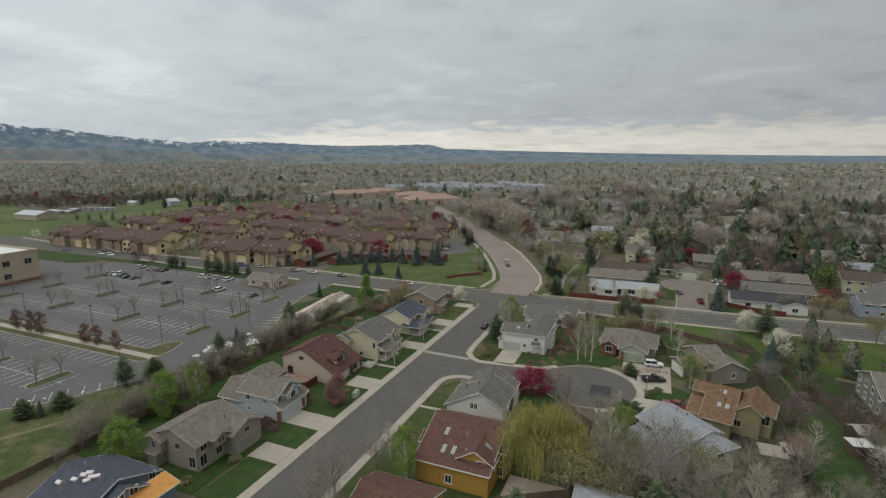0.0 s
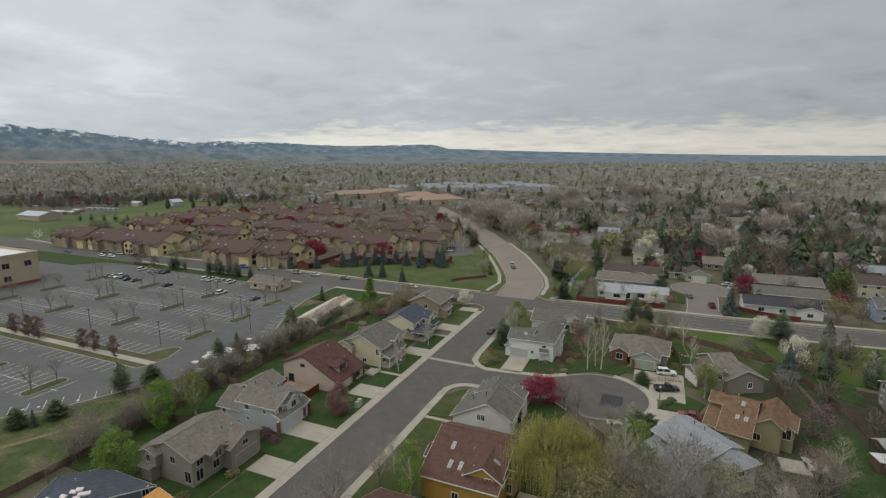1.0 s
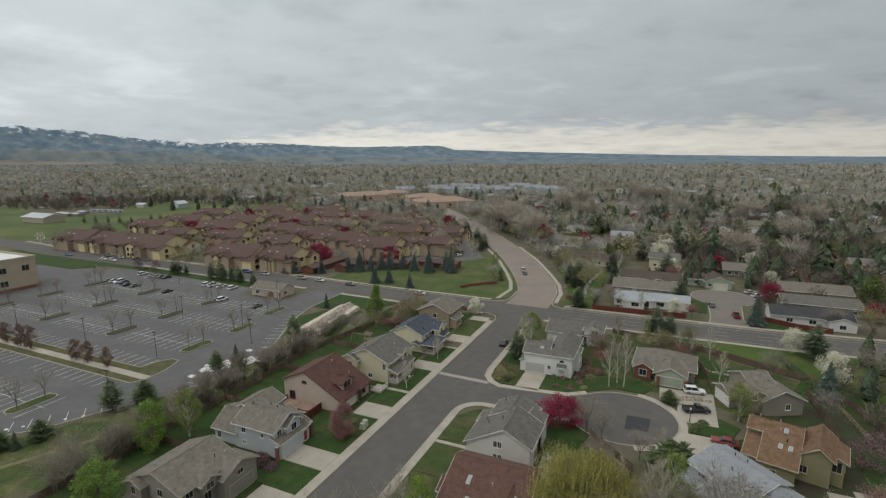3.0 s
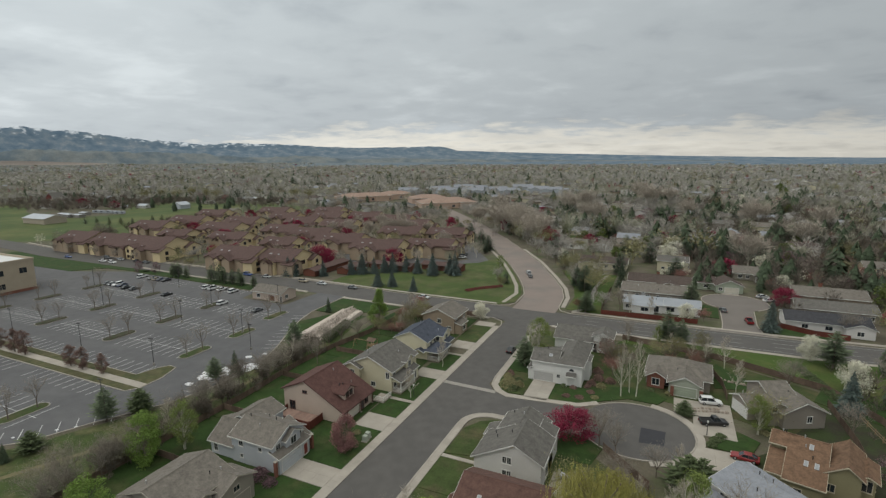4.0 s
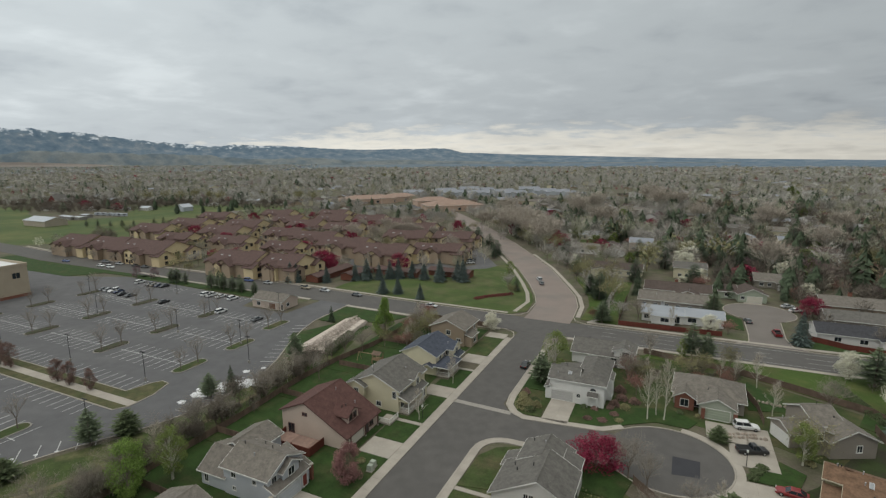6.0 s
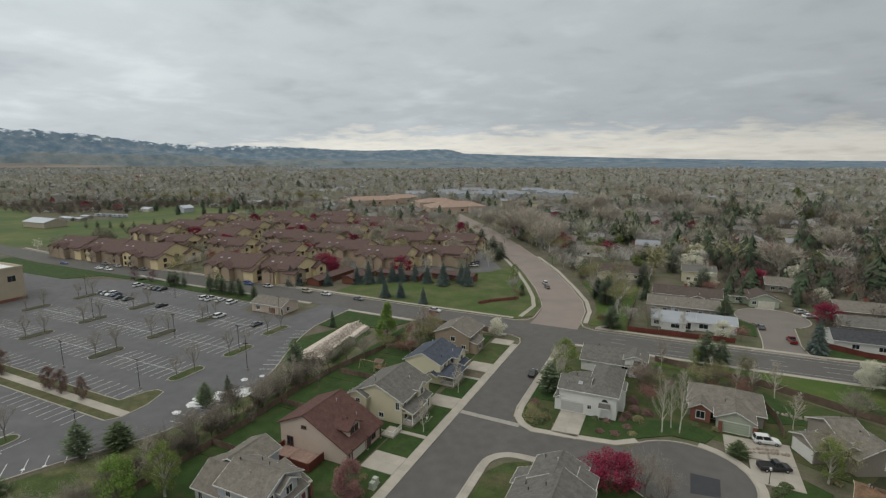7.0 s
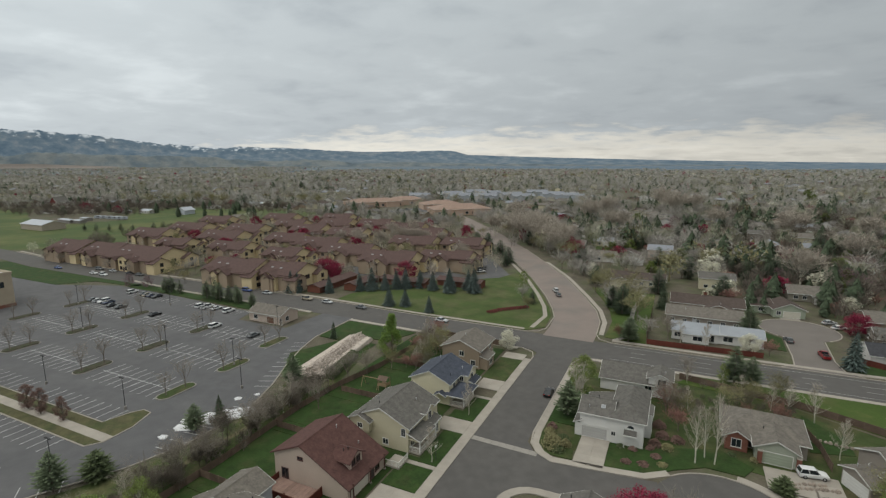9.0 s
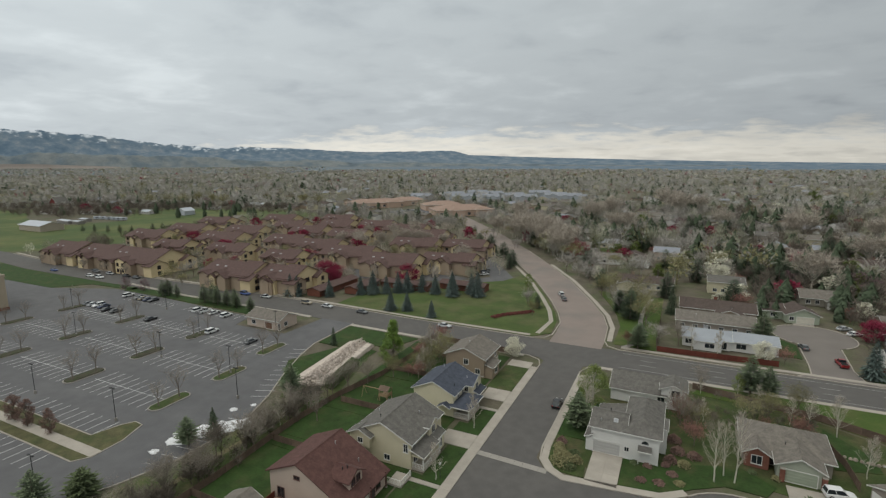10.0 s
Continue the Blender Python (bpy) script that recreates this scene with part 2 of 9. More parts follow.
# ---- mesh helpers ----
class Shape:
    """Collects faces for one mesh."""

    def __init__(self):
        self.v, self.f = [], []

    def face(self, *pts):
        i = len(self.v)
        self.v.extend(pts)
        self.f.append(tuple(range(i, i + len(pts))))

    def add(self, pts, faces):
        i = len(self.v)
        self.v.extend(pts)
        self.f.extend(tuple(a + i for a in f) for f in faces)

    def box(self, x0, y0, z0, x1, y1, z1):
        self.prism([(x0, y0), (x1, y0), (x1, y1), (x0, y1)], z0, z1)
        return self

    def prism(self, poly, z0, z1, bevel=0.0):
        """An upright prism over a counter-clockwise outline."""
        n = len(poly)
        pts = [(x, y, z0) for x, y in poly] + [(x, y, z1 - bevel) for x, y in poly]
        faces = [tuple(range(n))[::-1]] + [(i, (i + 1) % n, n + (i + 1) % n, n + i) for i in range(n)]
        if bevel:
            cx, cy = sum(p[0] for p in poly) / n, sum(p[1] for p in poly) / n
            for x, y in poly:
                d = math.hypot(x - cx, y - cy) or 1
                pts.append((x - (x - cx) / d * bevel * 1.4, y - (y - cy) / d * bevel * 1.4, z1))
            faces += [(n + i, n + (i + 1) % n, 2 * n + (i + 1) % n, 2 * n + i) for i in range(n)]
            faces.append(tuple(range(2 * n, 3 * n)))
        else:
            faces.append(tuple(range(n, 2 * n)))
        self.add(pts, faces)
        return self

    def loft(self, rings, cap=True):
        n = len(rings[0])
        pts = [p for r in rings for p in r]
        faces = []
        for k in range(len(rings) - 1):
            for i in range(n):
                j = (i + 1) % n
                faces.append((k * n + i, k * n + j, (k + 1) * n + j, (k + 1) * n + i))
        if cap:
            faces.append(tuple(range(n))[::-1])
            faces.append(tuple(range((len(rings) - 1) * n, len(rings) * n)))
        self.add(pts, faces)
        return self

    def tube(self, a, b, ra, rb, n=5, cap=False):
        a, b = Vector(a), Vector(b)
        d = (b - a).normalized() if (b - a).length > 1e-6 else Vector((0, 0, 1))
        s = d.orthogonal().normalized()
        t = d.cross(s)
        rings = []
        for c, r in ((a, ra), (b, rb)):
            rings.append([tuple(c + (s * math.cos(2 * math.pi * i / n) + t * math.sin(2 * math.pi * i / n)) * r) for i in range(n)])
        self.loft(rings, cap)
        return self

    def beam(self, a, b, w, h):
        """A straight bar from a to b, w wide on the flat and h high, hung below its line."""
        a, b = Vector(a), Vector(b)
        d = (b - a).normalized()
        s = Vector((-d.y, d.x, 0))
        s = s.normalized() * w / 2 if s.length > 1e-5 else Vector((w / 2, 0, 0))
        u = Vector((0, 0, h))
        self.loft([[tuple(c + s), tuple(c - s), tuple(c - s - u), tuple(c + s - u)] for c in (a, b)])
        return self

    def hoop(self, pts, out, h):
        """A closed board that follows the points, out metres proud and h high, as one piece."""
        n = len(pts)
        cx, cy = sum(p[0] for p in pts) / n, sum(p[1] for p in pts) / n
        ring = []
        for x, y, z in pts:
            ex, ey = (1 if x > cx + 0.01 else -1 if x < cx - 0.01 else 0), (1 if y > cy + 0.01 else -1 if y < cy - 0.01 else 0)
            o = (x + ex * out, y + ey * out)
            i = (x - ex * 0.02, y - ey * 0.02)
            ring.append([(*i, z), (*o, z), (*o, z - h), (*i, z - h)])
        v = [p for r in ring for p in r]
        f = [(k * 4 + j, k * 4 + (j + 1) % 4, ((k + 1) % n) * 4 + (j + 1) % 4, ((k + 1) % n) * 4 + j) for k in range(n) for j in range(4)]
        self.add(v, f)
        return self

    def mesh(self, name, material):
        me = bpy.data.meshes.new(name)
        me.from_pydata(self.v, [], self.f)
        me.materials.append(material)
        me.update()
        return me


def part(name, shape, material, parent, label=""):
    """Links a shape as one mesh object under a thing or a part."""
    ob = new(name, shape.mesh(name, material) if isinstance(shape, Shape) else shape)
    ob.parent = parent
    if label:
        ob["label"] = label
    return ob


def thing(name, label, category, x, y, z=0.0, rz=0.0, group="", kind=""):
    ob = new(name)
    ob.matrix_world = pose(x, y, z, 0, 0, rz)
    ob.empty_display_size = 0.3
    return tagged(ob, label, category, group, kind)


def solid(name, shape, material, label, category, kind="", group=""):
    """A thing or piece of the setting that is one mesh in world places."""
    return tagged(new(name, shape.mesh(name, material)), label, category, group, kind)


def offset(line, d):
    """A polyline moved d metres to its left."""
    out = []
    for i, p in enumerate(line):
        a, b = Vector(line[max(i - 1, 0)]), Vector(line[min(i + 1, len(line) - 1)])
        t = (b - a).normalized()
        out.append((p[0] - t.y * d, p[1] + t.x * d))
    return out


def band(shape, line, d0, d1, z0, z1):
    """A strip between two offsets of a polyline, with sides."""
    a, b = offset(line, d0), offset(line, d1)
    n = len(line)
    for i in range(n - 1):
        q = [a[i], a[i + 1], b[i + 1], b[i]]
        if d1 < d0:
            q = q[::-1]
        q = q[::-1]
        shape.prism(q[::-1] if d1 > d0 else q[::-1], z0, z1)
    return shape


def arc(cx, cy, r, a0, a1, n=10):
    return [(cx + r * math.cos(radians(a0 + (a1 - a0) * i / n)), cy + r * math.sin(radians(a0 + (a1 - a0) * i / n))) for i in range(n + 1)]


def rounded(x0, y0, x1, y1, r, n=5):
    return arc(x1 - r, y0 + r, r, -90, 0, n) + arc(x1 - r, y1 - r, r, 0, 90, n) + arc(x0 + r, y1 - r, r, 90, 180, n) + arc(x0 + r, y0 + r, r, 180, 270, n)


# ---- ground, far country ----
def far_ground():
    s = Shape()
    n, rings = 96, [0, 150, 400, 900, 1800, 3200, 4600]
    pts = [(0, 0, -0.05)] + [(r * math.cos(2 * math.pi * i / n) + 20, r * math.sin(2 * math.pi * i / n), -0.05) for r in rings[1:] for i in range(n)]
    faces = [(0, 1 + i, 1 + (i + 1) % n) for i in range(n)]
    for k in range(len(rings) - 2):
        for i in range(n):
            j = (i + 1) % n
            faces.append((1 + k * n + i, 1 + (k + 1) * n + i, 1 + (k + 1) * n + j, 1 + k * n + j))
    s.add(pts, faces)
    return solid("ground", s, GROUND, "dry spring ground with patches of grass", "ground", "structure")


far_ground()


CREST_AT = (-75, -41.8, -39.4, -37.4, -36.2, -34.3, -32.7, -29.5, -27, -25.4, -23.3, -18.3, -14.1, -9.9, -5.5, -0.1, 1.8, 6.2, 12.3, 18.1, 26, 33, 40, 75)
CREST = (300, 290, 285, 266, 272, 250, 224, 203, 191, 165, 182, 176, 157, 137, 142, 150, 108, 94, 76, 63, 46, 35, 27, 30)


def apron(r):
    """The plain lifts a little towards the foot of the range."""
    return max(0.0, min(1.0, (r - 2600) / 1650)) * 7.0


def mountains():
    """A heightfield ring: a high snowy range to the west, sinking to a flat haze-blue plain in the north-east."""
    s = Shape()
    cx, cy, n = 40, -90, 900
    rad = [2600, 3400, 4250, 4330, 4400, 4470, 4540, 4610, 4670, 4730, 4780, 4830, 4860]
    rise = [0.0, 0.0, 0.0, 0.05, 0.13, 0.22, 0.32, 0.44, 0.57, 0.70, 0.84, 1.0, 0.9]
    pts, faces = [], []
    for k, (r, up) in enumerate(zip(rad, rise)):
        for i in range(n):
            th = 2 * math.pi * i / n
            x, y = cx + r * math.cos(th), cy + r * math.sin(th)
            head = 114.5 - math.degrees(th)
            head = (head + 180) % 360 - 180
            h = float(np.interp(head, CREST_AT, CREST)) - 7
            west = max(0.15, min(1.0, (16 - head) / 45))
            rough = noise.fractal(Vector((x / 420, y / 420, 3.1)), 1.0, 2.1, 6) * 0.16 + noise.fractal(Vector((x / 110, y / 110, 7.7)), 1.0, 2.0, 5) * 0.07
            edge = 0.045 * noise.noise(Vector((head / 1.1, 2, 1.5))) + 0.045 * noise.noise(Vector((head / 0.45, 5, 1.5))) + 0.02 * noise.noise(Vector((head / 0.15, 8, 1.5)))
            amount = rough * 1.5 * (1 - up ** 3) + edge
            pts.append((x, y, (-0.4 if k == 0 else apron(r)) + h * up * (1 + amount * west)))
    for k in range(len(rad) - 1):
        for i in range(n):
            j = (i + 1) % n
            faces.append((k * n + i, (k + 1) * n + i, (k + 1) * n + j, k * n + j))
    s.add(pts, faces)
    m = bpy.data.materials.new("hazy_mountain_slopes")
    m.use_nodes = True
    nn, l = m.node_tree.nodes, m.node_tree.links
    b = nn["Principled BSDF"]
    b.inputs["Roughness"].default_value, b.inputs["Specular IOR Level"].default_value = 1.0, 0.0
    geo = nn.new("ShaderNodeNewGeometry")
    sp = nn.new("ShaderNodeSeparateXYZ")
    l.new(geo.outputs["Position"], sp.inputs[0])
    t1 = nn.new("ShaderNodeTexNoise")
    t1.inputs["Scale"].default_value, t1.inputs["Detail"].default_value, t1.inputs["Roughness"].default_value = 0.011, 9.0, 0.68
    l.new(geo.outputs["Position"], t1.inputs["Vector"])
    # the blue of distance haze is mixed into the slope colours
    hazed_forest = ramp(nn, [(0.36, (0.092, 0.134, 0.182)), (0.50, (0.135, 0.178, 0.222)), (0.64, (0.215, 0.240, 0.265))])
    l.new(t1.outputs[0], hazed_forest.inputs[0])

    def calc(op, a, b_, c=None):
        k = nn.new("ShaderNodeMath")
        k.operation = op
        for i_, v_ in enumerate((a, b_, c)):
            if v_ is None:
                continue
            if isinstance(v_, (int, float)):
                k.inputs[i_].default_value = v_
            else:
                l.new(v_, k.inputs[i_])
        return k.outputs[0]

    def mixed(f_, a, colour):
        k = nn.new("ShaderNodeMixRGB")
        l.new(f_, k.inputs[0])
        l.new(a, k.inputs[1])
        k.inputs[2].default_value = (*colour, 1)
        return k.outputs[0]

    x_, z_ = sp.outputs[0], sp.outputs[2]
    # grey-green foothills and the wooded plain at their foot, toned haze blue-grey
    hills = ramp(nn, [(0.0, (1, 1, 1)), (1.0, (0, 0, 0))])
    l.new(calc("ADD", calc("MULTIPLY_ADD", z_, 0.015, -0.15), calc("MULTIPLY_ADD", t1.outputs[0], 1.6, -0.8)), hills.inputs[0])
    out = mixed(calc("MULTIPLY", hills.outputs[0], calc("MINIMUM", calc("MAXIMUM", calc("MULTIPLY_ADD", x_, -0.0006, -0.6), 0.0), 0.8)), hazed_forest.outputs[0], (0.165, 0.188, 0.20))
    # a dry field at the foot of the western slopes
    field = calc("MINIMUM", calc("MINIMUM", calc("MULTIPLY_ADD", x_, -0.004, -15.75), calc("MULTIPLY_ADD", z_, -0.05, 3.0)), calc("MULTIPLY_ADD", z_, 0.08, -1.7))
    fr = ramp(nn, [(0.35, (0, 0, 0)), (0.75, (0.9, 0.9, 0.9))])
    l.new(calc("ADD", field, t1.outputs[0]), fr.inputs[0])
    out = mixed(fr.outputs[0], out, (0.34, 0.285, 0.235))
    # snow lies along the crest in streaks
    t2 = nn.new("ShaderNodeTexNoise")
    t2.inputs["Scale"].default_value, t2.inputs["Detail"].default_value = 0.022, 8.0
    l.new(geo.outputs["Position"], t2.inputs["Vector"])
    line = calc("MAXIMUM", calc("MULTIPLY_ADD", x_, -0.18, -492), 172.0)
    snow = calc("ADD", calc("MULTIPLY", calc("SUBTRACT", z_, line), 0.0042), t2.outputs[0])
    sr = ramp(nn, [(0.47, (0, 0, 0)), (0.60, (0.85, 0.85, 0.85))])
    l.new(snow, sr.inputs[0])
    out = mixed(sr.outputs[0], out, (0.62, 0.65, 0.70))
    l.new(out, b.inputs["Base Color"])
    ob = solid("backdrop", s, m, "mountain range tinted haze-blue, with snow streaks, above the plain", "mountains", "structure")
    for p in ob.data.polygons:
        p.use_smooth = True


mountains()


HILL_AT = (-75, -42, -36, -31, -27, -24, -20, -16, -11, -6, 0, 7, 14, 22, 60)
HILL = (90, 96, 118, 84, 96, 66, 52, 58, 34, 36, 24, 18, 14, 10, 10)


def foothills():
    """Low hills in front of the range, toned haze blue-grey, with dark scrub and a tilled field at their foot."""
    s = Shape()
    cx, cy, n = 40, -90, 700
    rad = [4236, 4262, 4290, 4318, 4346, 4372, 4396, 4420, 4450]
    rise = [0.0, 0.10, 0.26, 0.46, 0.66, 0.84, 0.97, 1.0, 0.7]
    pts, faces = [], []
    for r, up_ in zip(rad, rise):
        for i in range(n):
            head = -60 + 90 * i / (n - 1)
            th = radians(114.5 - head)
            x, y = cx + r * math.cos(th), cy + r * math.sin(th)
            lump = 0.22 * noise.noise(Vector((head / 4.5, 1.0, 0.4))) + 0.12 * noise.noise(Vector((head / 1.3, 4.0, 0.4))) + 0.16 * noise.fractal(Vector((x / 90, y / 90, 2.2)), 1.0, 2.0, 5)
            pts.append((x, y, apron(r) - 1.5 + float(np.interp(head, HILL_AT, HILL)) * up_ * (1 + lump)))
    for k in range(len(rad) - 1):
        for i in range(n - 1):
            faces.append((k * n + i, k * n + i + 1, (k + 1) * n + i + 1, (k + 1) * n + i))
    s.add(pts, faces)
    # both scrub tones carry distance haze as blue-grey in the colour
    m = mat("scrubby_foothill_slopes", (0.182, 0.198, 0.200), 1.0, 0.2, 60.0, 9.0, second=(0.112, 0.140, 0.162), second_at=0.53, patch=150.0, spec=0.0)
    ob = solid("backdrop", s, m, "low scrubby foothills toned haze blue-grey below the range", "hills", "structure")
    for p in ob.data.polygons:
        p.use_smooth = True
    f = Shape()
    fp, ff = [], []
    for k, (r, z) in enumerate(((4225, 9), (4234, 22), (4240, 38))):
        for i in range(40):
            head = -52 + 18.5 * i / 39
            th = radians(114.5 - head)
            fp.append((cx + r * math.cos(th), cy + r * math.sin(th), apron(r) + z * (0.4 + 0.6 * min(1.0, (39 - i) / 14))))
    for k in range(2):
        for i in range(39):
            ff.append((k * 40 + i, k * 40 + i + 1, (k + 1) * 40 + i + 1, (k + 1) * 40 + i))
    f.add(fp, ff)
    solid("backdrop", f, mat("tilled_dry_field", (0.30, 0.262, 0.235), 1.0, 0.12, 80.0, 12.0, spec=0.0), "pale brown tilled field at the foot of the hills", "field", "structure")


foothills()

# ---- roads ----
Z_ROAD, Z_LAWN, Z_WALK, Z_KERB = 0.02, 0.12, 0.14, 0.15
MAIN = [(-420, 76), (-330, 69), (-270, 62.5), (-200, 61.5), (-150, 62), (-95, 61.2), (-50, 59.2), (0, 58.4), (40, 58.9), (80, 59.5), (120, 62.5), (180, 68), (260, 78), (420, 100)]
SIDE = [(5.4, 64.5), (5.4, 74), (4.6, 84), (1.6, 96), (-5.5, 113), (-19, 142), (-37, 174), (-57, 208), (-84, 251), (-112, 292), (-150, 345), (-230, 450)]


def roads():
    s = Shape()
    s.prism([(0, -160), (10.3, -160), (10.3, 51.6), (0, 51.6)], Z_ROAD - 0.3, Z_ROAD)
    # cross street and its turning circle
    s.prism([(10.3, -14.5), (12.2, -11.2), (15.5, -9.2), (33.6, -8.4), (33.6, 1.2), (24.7, 0.2), (15.9, -0.6), (12.4, 1.2), (10.3, 4.2)], Z_ROAD - 0.3, Z_ROAD + 0.003)
    s.prism(arc(43.4, -3.4, 10.6, 0, 345, 36), Z_ROAD - 0.3, Z_ROAD + 0.006)
    s.prism([(0, 49.5), (10.3, 49.5), (13.5, 52.5), (-3.5, 52.5)], Z_ROAD - 0.3, Z_ROAD + 0.002)
    solid("road", s, ASPHALT, "dark grey asphalt residential street with a turning circle", "road", "structure")
    m = Shape()
    band(m, MAIN, -7.1, 7.1, Z_ROAD - 0.3, Z_ROAD + 0.009)
    solid("road", m, ASPHALT, "two-lane asphalt avenue with white lane lines", "road", "structure")
    c = Shape()
    band(c, SIDE, -7.6, 7.6, Z_ROAD - 0.3, Z_ROAD + 0.012)
    solid("road", c, PINK_ROAD, "wide curving pinkish grey worn road", "road", "structure")
    p = Shape().prism([(44.3, -2.2), (44.2, -8.1), (48.6, -7.4), (48.8, -2.2)][::1], Z_ROAD, Z_ROAD + 0.012)
    solid("road_patch", p, ASPHALT_PATCH, "dark fresh asphalt patch in the turning circle", "road patch", "structure")
    pan = Shape()
    for i in range(9):
        x0 = -0.4 + i * 1.5
        pan.prism([(x0, 0.4 - 0.05 * i), (x0 + 1.47, 0.35 - 0.05 * i), (x0 + 1.47, 1.75 - 0.05 * i), (x0, 1.8 - 0.05 * i)], Z_ROAD, Z_ROAD + 0.015)
    solid("gutter_pan", pan, CONCRETE_DARK, "pale concrete gutter pan across the street", "gutter", "structure")


roads()


def lane_lines():
    s = Shape()
    for d, dash in ((-1.7, True), (1.7, True), (-5.2, False), (5.2, False)):
        for i in range(len(MAIN) - 1):
            a, b = Vector(MAIN[i]), Vector(MAIN[i + 1])
            L = (b - a).length
            k = 0.0
            while k < L:
                e = min(k + (4.0 if dash else 9.5), L)
                p, q = a + (b - a) * (k / L), a + (b - a) * (e / L)
                t = (b - a).normalized()
                nrm = Vector((-t.y, t.x))
                c = [p + nrm * (d - 0.07), q + nrm * (d - 0.07), q + nrm * (d + 0.07), p + nrm * (d + 0.07)]
                if p.x > 14:
                    s.prism([tuple(x) for x in c], Z_ROAD + 0.009, Z_ROAD + 0.017)
                k += 12.0 if dash else 9.5
    solid("lane_lines", s, mat("worn_road_paint", (0.30, 0.30, 0.29), 0.85, 0.45, 0.8, 0.15), "worn white painted lane lines on the avenue", "road marking", "structure")


lane_lines()


def kerb(line, d, name="kerb", w=0.28):
    s = Shape()
    band(s, line, d, d + w, -0.05, Z_KERB)
    return solid(name, s, CONCRETE, "pale concrete kerb", "kerb", "structure")


SLAB_CACHE = {}


def slab(parent, poly_w, poly_l, x, y, rz=0.0, z=Z_WALK, material=None):
    """One concrete panel with softened edges, as a piece of a pavement."""
    key = (round(poly_w, 2), round(poly_l, 2), (material or CONCRETE).name)
    if key not in SLAB_CACHE:
        SLAB_CACHE[key] = Shape().prism([(-poly_w / 2, -poly_l / 2), (poly_w / 2, -poly_l / 2), (poly_w / 2, poly_l / 2), (-poly_w / 2, poly_l / 2)], -0.16, 0, 0.012).mesh("slab", material or CONCRETE)
    ob = new("slab", SLAB_CACHE[key])
    ob.matrix_world = pose(x, y, z, 0, 0, rz)
    ob.parent = parent
    return ob


def pavement(label, x0, y0, x1, y1, step=1.55, gap=0.014, z=Z_WALK, material=None):
    """A walk or drive of separate panels, laid along its longer side and split in two where it is wide."""
    root = tagged(new("pavement"), label, "pavement", "", "structure")
    w, h = x1 - x0, y1 - y0
    nx = max(1, round(w / step)) if w > h else max(1, round(w / 2.9))
    ny = max(1, round(h / step)) if h >= w else max(1, round(h / 2.9))
    if w > 2 * step and h > 2 * step:
        nx, ny = max(1, round(w / 2.9)), max(1, round(h / 2.9))
    for i in range(nx):
        for j in range(ny):
            slab(root, w / nx - gap, h / ny - gap, x0 + (i + 0.5) * w / nx, y0 + (j + 0.5) * h / ny, 0, z, material)
    return root


def lawn(poly, label, material=None, z=Z_LAWN, name="lawn"):
    return solid(name, Shape().prism(poly, -0.1, z), material or LAWN, label, "lawn", "structure")


# street kerbs
kerb([(0, -160), (0, 46)], 0.0)
kerb([(10.3, -160), (10.3, -15.5)], -0.28)
kerb([(10.3, -15.5)] + arc(16.3, -15.0, 6.0, 180, 95, 6)[1:] + [(33.9, -8.6)], -0.28)
kerb(arc(43.4, -3.4, 10.6, 138, -160, 30), 0.0)
kerb([(35.6, 3.9), (31.7, 1.2), (24.7, 0.25), (15.9, -0.7), (12.9, 1.0), (10.9, 4.0), (10.3, 8.0), (10.3, 46)][::-1], 0.0)
kerb([(0, 46), (-1.2, 49.6), (-4.6, 51.5), (-50, 52.1), (-66, 52.9)][::1], 0.0)
kerb([(10.3, 46), (11.6, 49.6), (15, 51.4), (40, 51.8), (80, 52.4), (120, 55.4), (180, 60.9), (260, 70.9)], -0.28)
kerb([(-330, 76.1), (-270, 69.7), (-200, 68.6), (-150, 69.1), (-95, 68.4), (-50, 66.3), (-8, 65.8), (-4.2, 67.3), (-2.6, 71), (-3, 84), (-6, 94), (-12.7, 110.5), (-26, 138.5), (-44, 170.5), (-64, 204)], 0.0)
kerb([(260, 85.2), (180, 75.2), (120, 69.7), (80, 66.7), (40, 66.1), (18, 66.2), (14.4, 68), (13, 72), (12.2, 85), (9, 98), (1.7, 115.5), (-12, 145.5), (-30, 177.5), (-50, 211.5)], 0.0)


# ---- buildings: generator ----
def wing_mesh(walls, w, cx, cy):
    x0, y0, x1, y1, h, axis, pitch = w[:7]
    base = w[7] if len(w) > 7 else 0.0
    x0, x1, y0, y1 = x0 - cx, x1 - cx, y0 - cy, y1 - cy
    if axis == "x":
        r = h + pitch * (y1 - y0) / 2
        prof = [(y0, base), (y1, base), (y1, h), ((y0 + y1) / 2, r), (y0, h)]
        walls.loft([[(x, y, z) for y, z in prof] for x in (x0, x1)])
    elif axis == "g":
        prof = [(x0, base), (x0, h), (w[8] - cx, w[9]), (x1, w[6]), (x1, base)]
        walls.loft([[(x, y, z) for x, z in prof] for y in (y0, y1)])
    elif axis == "e":
        prof = [(y0, base), (y1, base), (y1, w[6]), (w[8] - cy, w[9]), (y0, h)]
        walls.loft([[(x, y, z) for y, z in prof] for x in (x0, x1)])
    elif axis == "y":
        r = h + pitch * (x1 - x0) / 2
        prof = [(x0, base), (x0, h), ((x0 + x1) / 2, r), (x1, h), (x1, base)]
        walls.loft([[(x, y, z) for x, z in prof] for y in (y0, y1)])
    else:
        walls.box(x0, y0, base, x1, y1, h)


